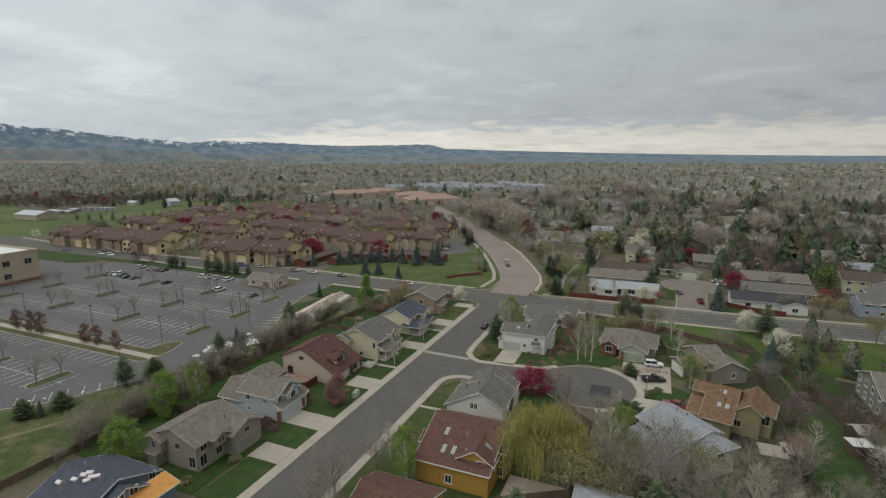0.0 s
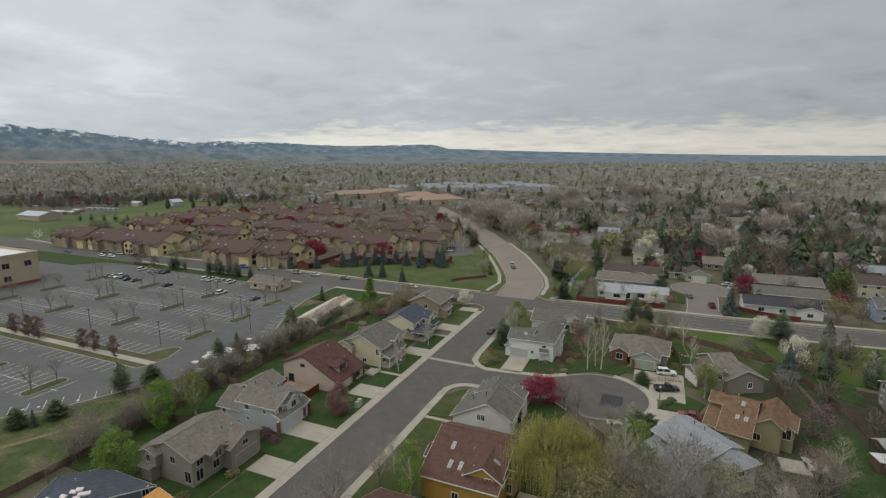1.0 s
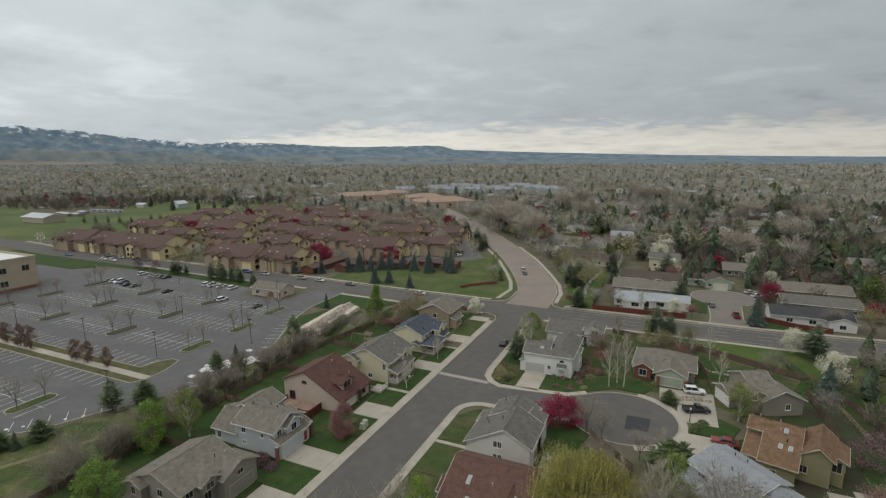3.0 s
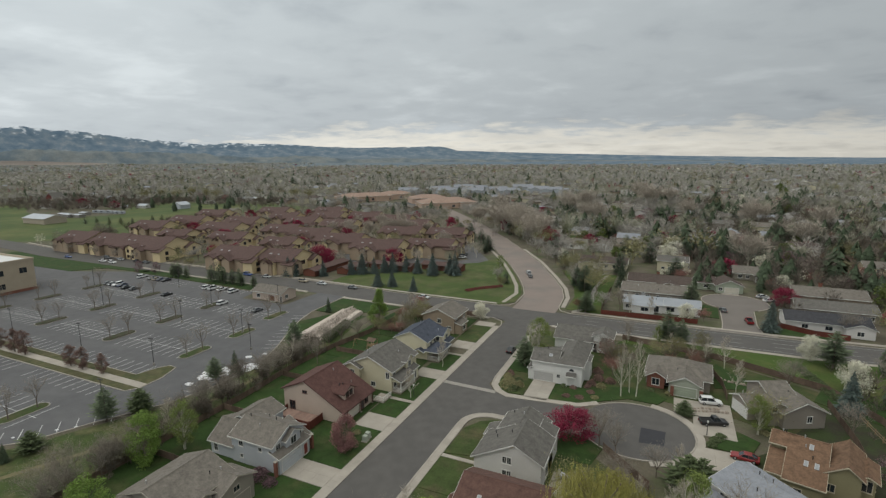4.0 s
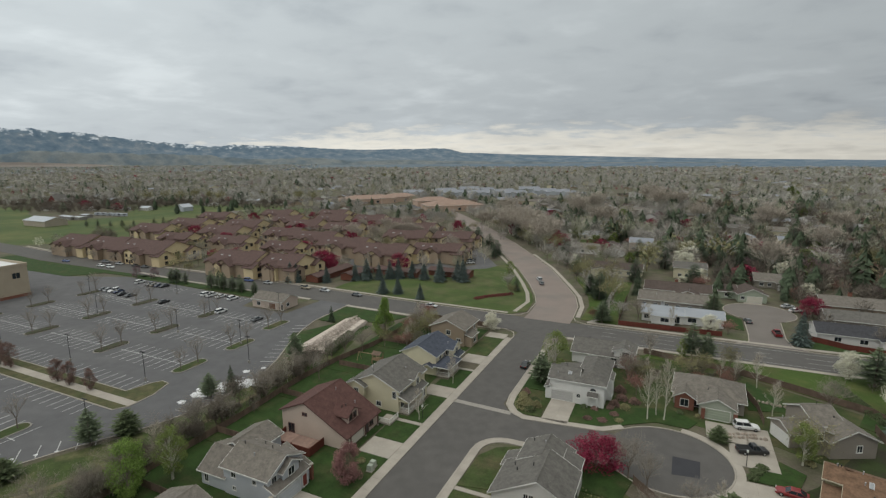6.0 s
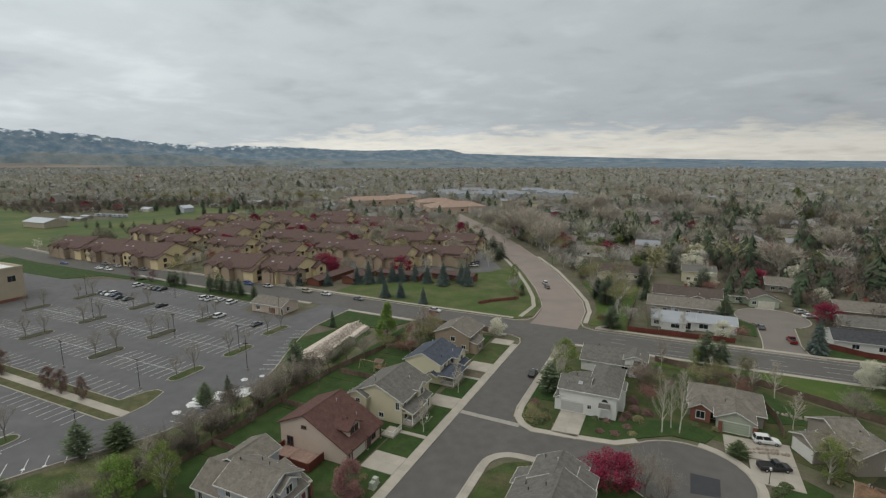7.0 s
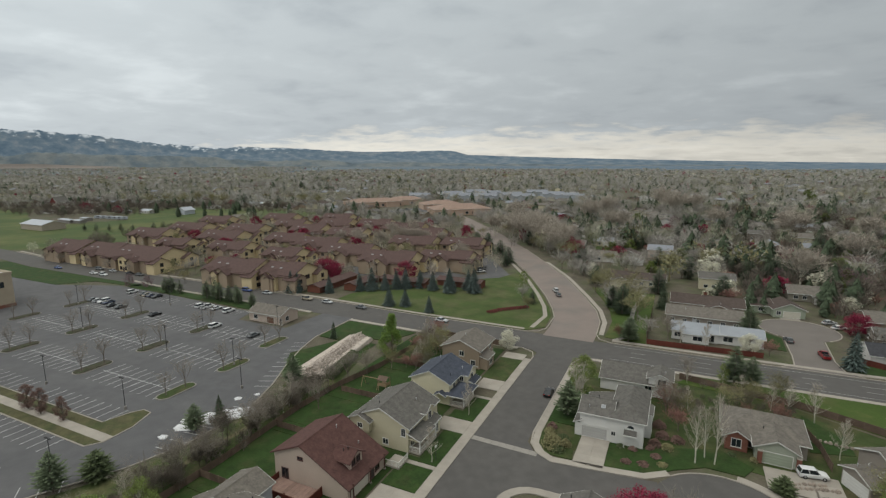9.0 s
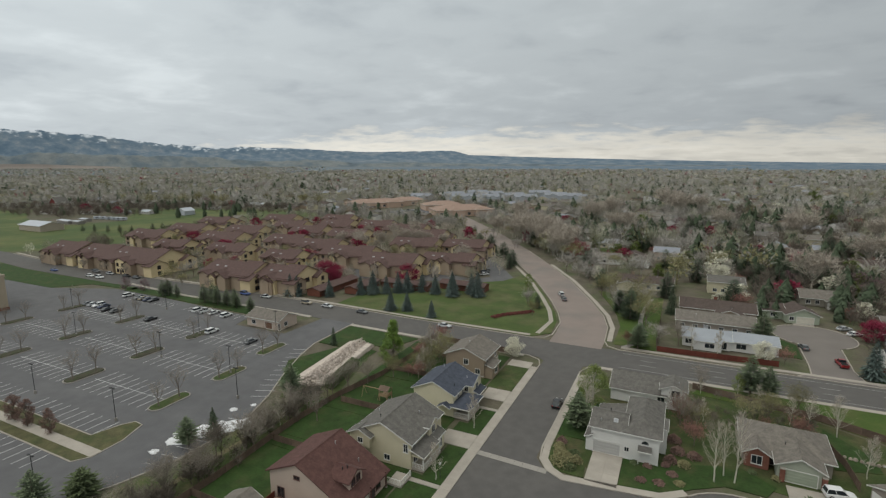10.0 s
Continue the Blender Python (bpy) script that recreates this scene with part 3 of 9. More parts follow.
def roof_mesh(roof, fascia, w, cx, cy, over=0.5, thick=0.16):
    x0, y0, x1, y1, h, axis, pitch = w[:7]
    x0, x1, y0, y1 = x0 - cx, x1 - cx, y0 - cy, y1 - cy
    lift = 0.10
    if axis in "ge":
        # a ridge off the middle: h and w[6] are the two eaves, w[8] the ridge's place, w[9] its height
        a0, a1, b0, b1 = (y0, y1, x0, x1) if axis == "g" else (x0, x1, y0, y1)
        mid, top = w[8] - (cx if axis == "g" else cy), w[9] + lift
        a0, a1 = a0 - over * 0.75, a1 + over * 0.75

        def Q(a, b, z):
            return (b, a, z) if axis == "g" else (a, b, z)

        ends = []
        for b, hh, sgn in ((b0, h, -1), (b1, w[6], 1)):
            slope = (w[9] - hh) / abs(mid - b)
            e, ez = b + sgn * over, hh - slope * over + lift
            ends.append((e, ez - 0.03))
            roof.loft([[Q(a, mid, top), Q(a, e, ez), Q(a, e, ez - thick), Q(a, mid, top - thick)] for a in (a0, a1)])
        (lo, zl), (hi, zh_) = ends
        fascia.hoop([Q(a0, lo, zl), Q(a0, mid, top - 0.03), Q(a0, hi, zh_), Q(a1, hi, zh_), Q(a1, mid, top - 0.03), Q(a1, lo, zl)], 0.06, 0.19)
        roof.loft([[Q(a, mid - 0.16, top - 0.03), Q(a, mid, top + 0.09), Q(a, mid + 0.16, top - 0.03)] for a in (a0, a1)])
    elif axis in "xy":
        a0, a1, b0, b1 = (x0, x1, y0, y1) if axis == "x" else (y0, y1, x0, x1)
        mid, half = (b0 + b1) / 2, (b1 - b0) / 2
        top = h + pitch * half + lift
        a0, a1 = a0 - over * 0.75, a1 + over * 0.75

        def P(a, b, z):
            return (a, b, z) if axis == "x" else (b, a, z)

        for sgn in (-1, 1):
            e, ez = mid + sgn * (half + over), h - pitch * over + lift
            ring = lambda a: [P(a, mid, top), P(a, e, ez), P(a, e, ez - thick), P(a, mid, top - thick)]
            roof.loft([ring(a0), ring(a1)])
        ez = h - pitch * (over) + lift - 0.03
        lo, hi = mid - half - over, mid + half + over
        loop = [P(a0, lo, ez), P(a0, mid, top - 0.03), P(a0, hi, ez), P(a1, hi, ez), P(a1, mid, top - 0.03), P(a1, lo, ez)]
        fascia.hoop(loop, 0.06, 0.19)
        k = 0.09
        roof.loft([[P(a, mid - 0.16, top - 0.03), P(a, mid, top + k), P(a, mid + 0.16, top - 0.03)] for a in (a0, a1)])
    elif axis == "h":
        # hipped
        X0, X1, Y0, Y1 = x0 - over, x1 + over, y0 - over, y1 + over
        half = min(X1 - X0, Y1 - Y0) / 2
        z0, z1 = h - pitch * over + lift, h - pitch * over + lift + pitch * half
        if X1 - X0 > Y1 - Y0:
            r0, r1 = (X0 + half, (Y0 + Y1) / 2), (X1 - half, (Y0 + Y1) / 2)
        else:
            r0, r1 = ((X0 + X1) / 2, Y0 + half), ((X0 + X1) / 2, Y1 - half)
        c = [(X0, Y0), (X1, Y0), (X1, Y1), (X0, Y1)]
        pts = [(*p, z0 - thick) for p in c] + [(*p, z0) for p in c] + [(*r0, z1), (*r1, z1)]
        f = [(3, 2, 1, 0)] + [(i, (i + 1) % 4, 4 + (i + 1) % 4, 4 + i) for i in range(4)]
        if X1 - X0 > Y1 - Y0:
            f += [(4, 5, 9, 8), (5, 6, 9), (6, 7, 8, 9), (7, 4, 8)]
        else:
            f += [(4, 5, 8), (5, 6, 9, 8), (6, 7, 9), (7, 4, 8, 9)]
        roof.add(pts, f)
        fascia.hoop([(*p, z0 - 0.02) for p in c], 0.06, 0.18)
    else:
        # single slope: axis names the low side
        X0, X1, Y0, Y1 = x0 - over * 0.5, x1 + over * 0.5, y0 - over * 0.5, y1 + over * 0.5
        L = dict(E=X1 - X0, W=X1 - X0, N=Y1 - Y0, S=Y1 - Y0)[axis]
        zh = {"E": lambda x, y: (X1 - x), "W": lambda x, y: (x - X0), "N": lambda x, y: (Y1 - y), "S": lambda x, y: (y - Y0)}[axis]
        c = [(X0, Y0), (X1, Y0), (X1, Y1), (X0, Y1)]
        roof.add([(x, y, h + lift + pitch * zh(x, y) - thick) for x, y in c] + [(x, y, h + lift + pitch * zh(x, y)) for x, y in c], [(3, 2, 1, 0), (4, 5, 6, 7)] + [(i, (i + 1) % 4, 4 + (i + 1) % 4, 4 + i) for i in range(4)])
        fascia.hoop([(x, y, h + lift + pitch * zh(x, y) - 0.02) for x, y in c], 0.06, 0.18)


def on_face(face, w, along, out):
    """A place on a wing's wall: along is metres from its west or south end."""
    x0, y0, x1, y1 = w[:4]
    return dict(S=(x0 + along, y0 - out), N=(x0 + along, y1 + out), W=(x0 - out, y0 + along), E=(x1 + out, y0 + along))[face]


TURN = dict(S=0, E=90, N=180, W=270)
OPENINGS = {}


def opening(kind, width, height, house, x, y, z, face, frame_mat=None, leaf_mat=None):
    """A window, a door or a garage door, with its frame and panes as parts of its own."""
    fm, lm = frame_mat or TRIM, leaf_mat or GLASS
    key = (kind, round(width, 2), round(height, 2), fm.name, lm.name)
    if key not in OPENINGS:
        w, h = width / 2, height
        fr, leaf_ = Shape(), Shape()
        b = 0.11
        rings = []
        for q, yy in ((0.0, 0.04), (0.0, -0.07), (b, -0.07), (b, 0.04)):
            rings.append([(-w - b + q, yy, -b + q), (w + b - q, yy, -b + q), (w + b - q, yy, h + b - q), (-w - b + q, yy, h + b - q)])
        fr.loft(rings, False)
        if kind == "window":
            fr.box(-0.03, -0.05, 0, 0.03, 0.03, h)
            fr.box(-w - b - 0.05, -0.12, -b - 0.05, w + b + 0.05, 0.03, -b)
            leaf_.box(-w, -0.02, 0, -0.03, 0.03, h)
            leaf_.box(0.03, -0.02, 0, w, 0.03, h)
        elif kind == "garage":
            prof = [(0.05, 0.0)]
            for k in range(4):
                z0, z1 = k * h / 4, (k + 1) * h / 4
                prof += [(0.0, z0 + 0.01), (-0.035, z0 + 0.06), (-0.035, z1 - 0.06), (0.0, z1 - 0.01)]
            prof += [(0.05, h)]
            leaf_.loft([[(xx, yy, zz) for yy, zz in prof] for xx in (w, -w)])
        else:
            leaf_.box(-w, -0.01, 0, w, 0.04, h)
            for zz in (0.12, 0.56):
                for xx in (-0.42, 0.06):
                    leaf_.box(xx * width, -0.03, zz * h, (xx + 0.36) * width, 0.0, (zz + 0.36) * h)
        OPENINGS[key] = (fr.mesh(kind + "_frame", fm), leaf_.mesh(kind + "_leaf", lm))
    fr, lf = OPENINGS[key]
    nm = dict(window="window", garage="garage_door", door="door")[kind]
    a = new(nm, fr)
    a.parent = house
    a.matrix_local = pose(x, y, z, 0, 0, TURN[face])
    b = new(dict(window="pane", garage="door_panel", door="door_leaf")[kind], lf)
    b.parent = a
    return a


def building(name, label, category, wings, wall_mat, roof_mat, trim=None, windows=(), doors=(), garages=(), roof_windows=(), vents=2, chimney=None, over=0.5, group="", auto=False, base=Z_LAWN, garage_mat=None, seed=1, wall_mats=None, turn=0.0):
    """A house: wings of wall and roof, each opening, skylight, vent and chimney a part."""
    rng = random.Random(seed)
    cx, cy = (wings[0][0] + wings[0][2]) / 2, (wings[0][1] + wings[0][3]) / 2
    root = thing(name, label, category, cx, cy, base, turn, group)
    for i, w in enumerate(wings):
        walls, roof, fascia = Shape(), Shape(), Shape()
        wing_mesh(walls, w, cx, cy)
        roof_mesh(roof, fascia, w, cx, cy, over)
        wob = part("wall", walls, (wall_mats or {}).get(i, wall_mat), root)
        rob = part("roof", roof, roof_mat, root)
        part("fascia", fascia, trim or TRIM, rob)
    if auto:
        windows = list(windows)
        for i, w in enumerate(wings[:2]):
            if w[5] not in "xyh":
                continue
            for face in "SEW":
                span = (w[2] - w[0]) if face in "SN" else (w[3] - w[1])
                n = max(1, int(span / 3.4))
                for fl in ([1.0] if w[4] < 4 else [1.0, 3.7] if w[4] < 7 else [1.0, 3.7, 6.3]):
                    for k in range(n):
                        if rng.random() < 0.85:
                            windows.append((i, face, (k + 0.5) * span / n, fl, 1.2, 1.2))
    for i, face, along, z, ww, hh in windows:
        x, y = on_face(face, wings[i], along, 0.0)
        opening("window", ww, hh, root, x - cx, y - cy, z, face, trim)
    for i, face, along, m in doors:
        x, y = on_face(face, wings[i], along, 0.0)
        opening("door", 0.95, 2.05, root, x - cx, y - cy, 0.15, face, trim, m)
    for i, face, along, ww in garages:
        x, y = on_face(face, wings[i], along, 0.0)
        opening("garage", ww, 2.15, root, x - cx, y - cy, 0.05, face, trim, garage_mat or TRIM)

    def roof_z(w, x, y):
        x0, y0, x1, y1, h, axis, pitch = w[:7]
        if axis in "ge":
            b, lo, hi = (x, x0, x1) if axis == "g" else (y, y0, y1)
            return w[9] - (w[9] - h) * (w[8] - b) / (w[8] - lo) + 0.10 if b < w[8] else w[9] - (w[9] - pitch) * (b - w[8]) / (hi - w[8]) + 0.10
        if axis == "x":
            return h + pitch * ((y1 - y0) / 2 - abs(y - (y0 + y1) / 2)) + 0.10
        return h + pitch * ((x1 - x0) / 2 - abs(x - (x0 + x1) / 2)) + 0.10

    def tilt(w, x, y):
        x0, y0, x1, y1, h, axis, pitch = w[:7]
        if axis in "ge":
            b, lo, hi = (x, x0, x1) if axis == "g" else (y, y0, y1)
            up_ = math.degrees(math.atan((w[9] - h) / (w[8] - lo) if b < w[8] else -(w[9] - pitch) / (hi - w[8])))
            return (0, -up_) if axis == "g" else (up_, 0)
        a = math.degrees(math.atan(pitch))
        if axis == "x":
            return (a if y < (y0 + y1) / 2 else -a, 0)
        return (0, -a if x < (x0 + x1) / 2 else a)

    for i, x, y, ww, hh in roof_windows:
        rx, ry = tilt(wings[i], x, y)
        fr = Shape().box(-ww / 2, -hh / 2, -0.05, ww / 2, hh / 2, 0.12)
        a = part("skylight", fr, PALEMETAL, root, "pale metal-framed skylight")
        a.matrix_local = pose(x - cx, y - cy, roof_z(wings[i], x, y), rx, ry, 0)
        part("pane", Shape().box(-ww / 2 + 0.08, -hh / 2 + 0.08, 0.12, ww / 2 - 0.08, hh / 2 - 0.08, 0.14), SKYPANE, a)
    for k in range(vents):
        w = wings[k % min(2, len(wings))]
        if w[5] not in "xyge":
            continue
        x = rng.uniform(w[0] + 1, w[2] - 1)
        y = rng.uniform(w[1] + 1, w[3] - 1)
        v = part("vent_pipe", Shape().tube((0, 0, -0.2), (0, 0, 0.45), 0.07, 0.07, 8, True).tube((0, 0, 0.45), (0, 0, 0.55), 0.12, 0.10, 8, True), PALEMETAL if rng.random() < 0.6 else DARKMETAL, root)
        v.location = (x - cx, y - cy, roof_z(w, x, y))
    if chimney:
        x, y, top, m = chimney
        c = part("chimney", Shape().box(-0.55, -0.4, 0, 0.55, 0.4, top).box(-0.65, -0.5, top - 0.15, 0.65, 0.5, top), m, root)
        c.location = (x - cx, y - cy, 0)
        part("flue", Shape().tube((0, 0, top), (0, 0, top + 0.35), 0.13, 0.13, 8, True), DARKMETAL, c)
    return root


SKYPANE = mat("skylight_pane", (0.27, 0.28, 0.29), 0.4, 0.1, 1.0)
S_TAN = siding("warm_grey_siding", (0.235, 0.215, 0.18))
S_BLUE = siding("pale_blue_siding", (0.42, 0.435, 0.46))
S_PINK = siding("pinkish_beige_siding", (0.46, 0.375, 0.315))
S_CREAM = siding("cream_siding", (0.50, 0.455, 0.33))
S_CREAM2 = siding("pale_cream_siding", (0.58, 0.53, 0.39))
S_BROWN = siding("light_brown_siding", (0.27, 0.21, 0.155))
S_YELLOW = siding("mustard_yellow_siding", (0.37, 0.215, 0.05))
S_WHITE = siding("off_white_siding", (0.56, 0.54, 0.52))
S_WHITE2 = siding("white_siding", (0.62, 0.61, 0.585))
S_GREY = siding("grey_siding", (0.23, 0.215, 0.20))
S_OLIVE = siding("dull_olive_siding", (0.24, 0.215, 0.125))
S_TAUPE = siding("taupe_siding", (0.25, 0.22, 0.19))
R_GREY = shingle("grey_shingles", (0.122, 0.114, 0.104))
R_WARM = shingle("warm_grey_shingles", (0.155, 0.138, 0.12))
R_BROWN = shingle("red_brown_shingles", (0.105, 0.058, 0.047))
R_DARK = shingle("dark_brown_shingles", (0.082, 0.062, 0.054))
R_MAROON = shingle("maroon_shingles", (0.095, 0.048, 0.042))
R_BLUE = shingle("dark_slate_blue_shingles", (0.062, 0.07, 0.092))
R_PALE = shingle("pale_grey_shingles", (0.235, 0.245, 0.272), 0.2)
R_ORANGE = shingle("weathered_cedar_shakes", (0.155, 0.094, 0.060), 0.36)
R_APT = shingle("brown_apartment_shingles", (0.098, 0.062, 0.056))
R_WHITE = mat("pale_metal_roof", (0.40, 0.42, 0.46), 0.6, 0.08, 3.0)
T_MAROON = mat("maroon_trim_paint", (0.10, 0.05, 0.043), 0.7, 0.1, 1.0)
DOOR_DARK = mat("dark_painted_door", (0.06, 0.05, 0.05), 0.5, 0.1, 0.5)
DOOR_RED = mat("brick_red_door", (0.2, 0.05, 0.04), 0.5, 0.1, 0.5)
G_GREEN = mat("sage_green_garage_paint", (0.30, 0.335, 0.26), 0.6, 0.06, 1.0)
G_CREAM = mat("cream_garage_paint", (0.52, 0.49, 0.42), 0.6, 0.06, 1.0)
PLY = mat("bare_plywood_sheathing", (0.50, 0.24, 0.07), 0.85, 0.2, 0.8, 0.1, 0.2)
SNOWPACK = mat("white_wrap", (0.62, 0.55, 0.56), 0.5, 0.15, 0.3)
S_SLATE = siding("slate_blue_siding", (0.15, 0.18, 0.215))

# ---- west side of the street ----
h = building("house", "slate-blue house being reroofed, dark shingles and bare plywood sheathing", "house",
             [(-25.0, -80.0, -14.2, -67.5, 3.9, "x", 0.40), (-17.5, -77.0, -12.4, -70.9, 4.1, "x", 0.5)], S_SLATE, R_BLUE, windows=[(1, "E", 2.2, 3.2, 1.2, 1.7), (1, "E", 4.3, 3.2, 1.2, 1.7), (0, "S", 4, 3, 1.2, 1.2), (0, "E", 11.5, 3.0, 1.0, 1.2)], vents=4, seed=3)
T_TAN = mat("beige_trim_paint", (0.36, 0.33, 0.275), 0.6, 0.08, 1.0)
building("house", "warm-grey two-storey house with grey gable roof", "house",
         [(-23.4, -61.6, -12.7, -51.0, 5.0, "y", 0.39), (-15.5, -55.6, -10.6, -49.0, 4.2, "x", 0.44), (-23.2, -62.6, -19.8, -60.0, 4.9, "y", 0.42, 2.4), (-22.8, -63.2, -20.4, -61.4, 2.4, "S", 0.35), (-14.6, -58.6, -11.6, -56.0, 4.9, "x", 0.5, 3.2)], S_TAN, R_WARM, trim=T_TAN,
         windows=[(2, "S", 1.7, 3.2, 0.8, 1.2), (0, "S", 9.6, 0.7, 1.3, 1.9), (0, "S", 6.4, 3.4, 1.0, 1.1), (0, "E", 1.3, 0.7, 1.3, 1.9), (0, "E", 1.5, 3.3, 1.2, 1.3), (4, "E", 1.3, 3.5, 1.3, 1.0), (0, "E", 4.6, 1.0, 1.2, 1.3), (1, "E", 3.2, 3.2, 1.1, 0.8)], garages=[(1, "E", 3.3, 4.8)], garage_mat=S_TAN, doors=[(0, "E", 7.4, DOOR_DARK)], vents=4, seed=4)
building("house", "pale-blue two-storey house with grey shingles and white trim", "house",
         [(-21.4, -43.2, -12.0, -35.4, 5.0, "x", 0.48), (-16.0, -40.6, -11.3, -37.0, 5.0, "x", 0.6), (-27.0, -38.5, -20.7, -31.0, 4.3, "y", 0.46), (-12.4, -43.3, -10.6, -35.6, 2.85, "E", 0.42), (-26.9, -43.0, -21.3, -36.2, 2.9, "e", 4.3, 0, -39.6, 5.3), (-16.0, -36.4, -11.2, -34.4, 2.6, "E", 0.5)], S_BLUE, R_WARM,
         windows=[(0, "S", 2.2, 3.3, 0.9, 1.3), (0, "S", 2.2, 1.1, 0.6, 0.6), (0, "S", 6.6, 3.3, 0.7, 0.7), (1, "E", 1.8, 3.4, 1.3, 1.3), (0, "E", 1.3, 3.3, 1.0, 1.3), (0, "E", 6.9, 3.2, 0.7, 1.4), (4, "S", 1.2, 0.7, 0.8, 1.4), (2, "E", 2.2, 2.4, 1.2, 1.1)], garages=[(3, "E", 3.1, 4.9)], garage_mat=mat("pale_grey_blue_garage_paint", (0.44, 0.46, 0.48), 0.6, 0.06, 1.0), doors=[(3, "E", 6.7, DOOR_RED)], vents=8, seed=5)
building("house", "pinkish-beige house with maroon shingle roof and dormer", "house",
         [(-25.4, -25.4, -10.4, -14.4, 5.2, "g", 2.75, 0, -19.6, 7.7), (-15.2, -22.6, -11.9, -19.2, 5.3, "x", 0.6, 3.2)], S_PINK, R_MAROON, trim=T_MAROON,
         windows=[(0, "S", 5.6, 5.0, 1.0, 0.45), (0, "S", 2.2, 0.9, 1.3, 1.7), (1, "E", 1.0, 4.0, 0.9, 1.1), (1, "E", 2.3, 4.0, 0.9, 1.1), (0, "E", 8.4, 0.9, 1.2, 1.2)], garages=[(0, "E", 3.2, 4.9)], garage_mat=G_CREAM, doors=[(0, "E", 6.9, DOOR_DARK)], vents=5, seed=6)
building("house", "cream two-storey house with grey shingles and white porch rail", "house",
         [(-20.5, -9.2, -8.6, 3.0, 5.1, "y", 0.45), (-12, -3.4, -7.9, -0.2, 5.6, "x", 0.6), (-20.9, -10.1, -16.6, -8.0, 5.0, "y", 0.46, 2.6), (-8.8, -9.0, -6.2, -3.2, 2.8, "E", 0.35, 2.5), (-22.6, -7.0, -20.3, -1.5, 2.9, "W", 0.3), (-8.7, -3.0, -6.7, 0.4, 2.9, "E", 0.4)], S_CREAM, R_GREY,
         windows=[(2, "S", 2.3, 3.3, 1.0, 0.9), (0, "S", 10.9, 3.1, 0.8, 1.5), (0, "S", 7.0, 0.7, 1.1, 1.0), (0, "E", 1.2, 3.3, 1.0, 1.5), (1, "E", 1.6, 3.6, 1.1, 1.4), (0, "E", 1.6, 0.8, 1.2, 1.4), (5, "E", 1.7, 0.7, 1.1, 1.6)], garages=[(0, "E", 10.4, 3.4)], garage_mat=G_CREAM, doors=[(0, "E", 4.4, DOOR_DARK)], vents=3, seed=7)
building("house", "pale-cream house with dark slate-blue shingles and porch", "house",
         [(-19, 10.8, -9.5, 22.0, 5.1, "y", 0.45), (-12.5, 16.9, -7.6, 21.9, 5.1, "x", 0.5), (-10.4, 10.5, -5.8, 17.2, 2.8, "h", 0.42, 2.5), (-12.2, 9.6, -10.2, 11.2, 2.7, "y", 0.5, 2.5), (-8.0, 17.6, -6.4, 21.4, 2.8, "E", 0.4, 2.5)], S_CREAM2, R_BLUE,
         windows=[(1, "E", 2.5, 3.3, 1.3, 1.3), (0, "E", 2.6, 3.3, 1.0, 1.2), (0, "E", 4.9, 3.3, 0.8, 1.1), (0, "E", 2.0, 0.9, 1.2, 1.4), (1, "S", 3.4, 3.3, 0.8, 1.1)], garages=[(1, "E", 2.5, 4.0)], garage_mat=S_WHITE2, doors=[(0, "E", 4.2, DOOR_DARK)], vents=3, seed=8)
building("house", "light-brown two-storey house with brown-grey roof", "house",
         [(-21, 31.5, -10.5, 42.0, 5.1, "y", 0.42), (-12.5, 32, -8.4, 37, 2.9, "E", 0.3)], S_BROWN, R_WARM,
         windows=[(0, "S", 5.6, 3.0, 1.2, 1.3), (0, "S", 8.8, 1.0, 1.2, 1.2), (0, "E", 2.0, 3.2, 1.1, 1.3), (0, "E", 8.0, 3.2, 1.1, 1.3), (1, "E", 2.5, 1.0, 1.6, 1.2)], garages=[(0, "E", 8.0, 4.4)], garage_mat=S_BROWN, vents=2, seed=9)

roof_porch, porch_fascia = Shape(), Shape()
roof_mesh(roof_porch, porch_fascia, (-12.6, -77.5, -9.8, -67.5, 2.9, "E", 0.32), -19.6, -73.75, 0.4)
porch = part("porch_roof", roof_porch, PLY, h, "bare orange plywood porch roof")
part("fascia", porch_fascia, TRIM, porch)
part("porch_wall", Shape().box(6.6, -3.6, 0, 9.4, 6.0, 2.9), S_SLATE, h)
for k, (dx, dy) in enumerate(((-3.2, -2.9), (-1.2, -1.9), (-0.4, -1.0), (0.2, -0.5), (1.2, -0.9), (1.9, -0.6), (1.0, -1.5))):
    b = part("shingle_bundle", Shape().box(-0.5, -0.3, 0, 0.5, 0.3, 0.14).box(-0.46, -0.26, 0.14, 0.44, 0.25, 0.26), SNOWPACK, h, "white-wrapped bundle of shingles")
    b.matrix_local = pose(dx, dy, 3.9 + 0.40 * (6.25 - abs(dy)) + 0.12, 21.8, 0, 10 * k)

for y in (-43.9, -38.4, -34.6):
    pl = thing("brick_pier", "red-brick pier beside a garage door", "pier", -10.85, y, Z_LAWN)
    part("shaft", Shape().box(-0.25, -0.25, 0, 0.25, 0.25, 2.7), BRICK, pl)
    part("cap", Shape().box(-0.3, -0.3, 2.7, 0.3, 0.3, 2.8), CONCRETE, pl)

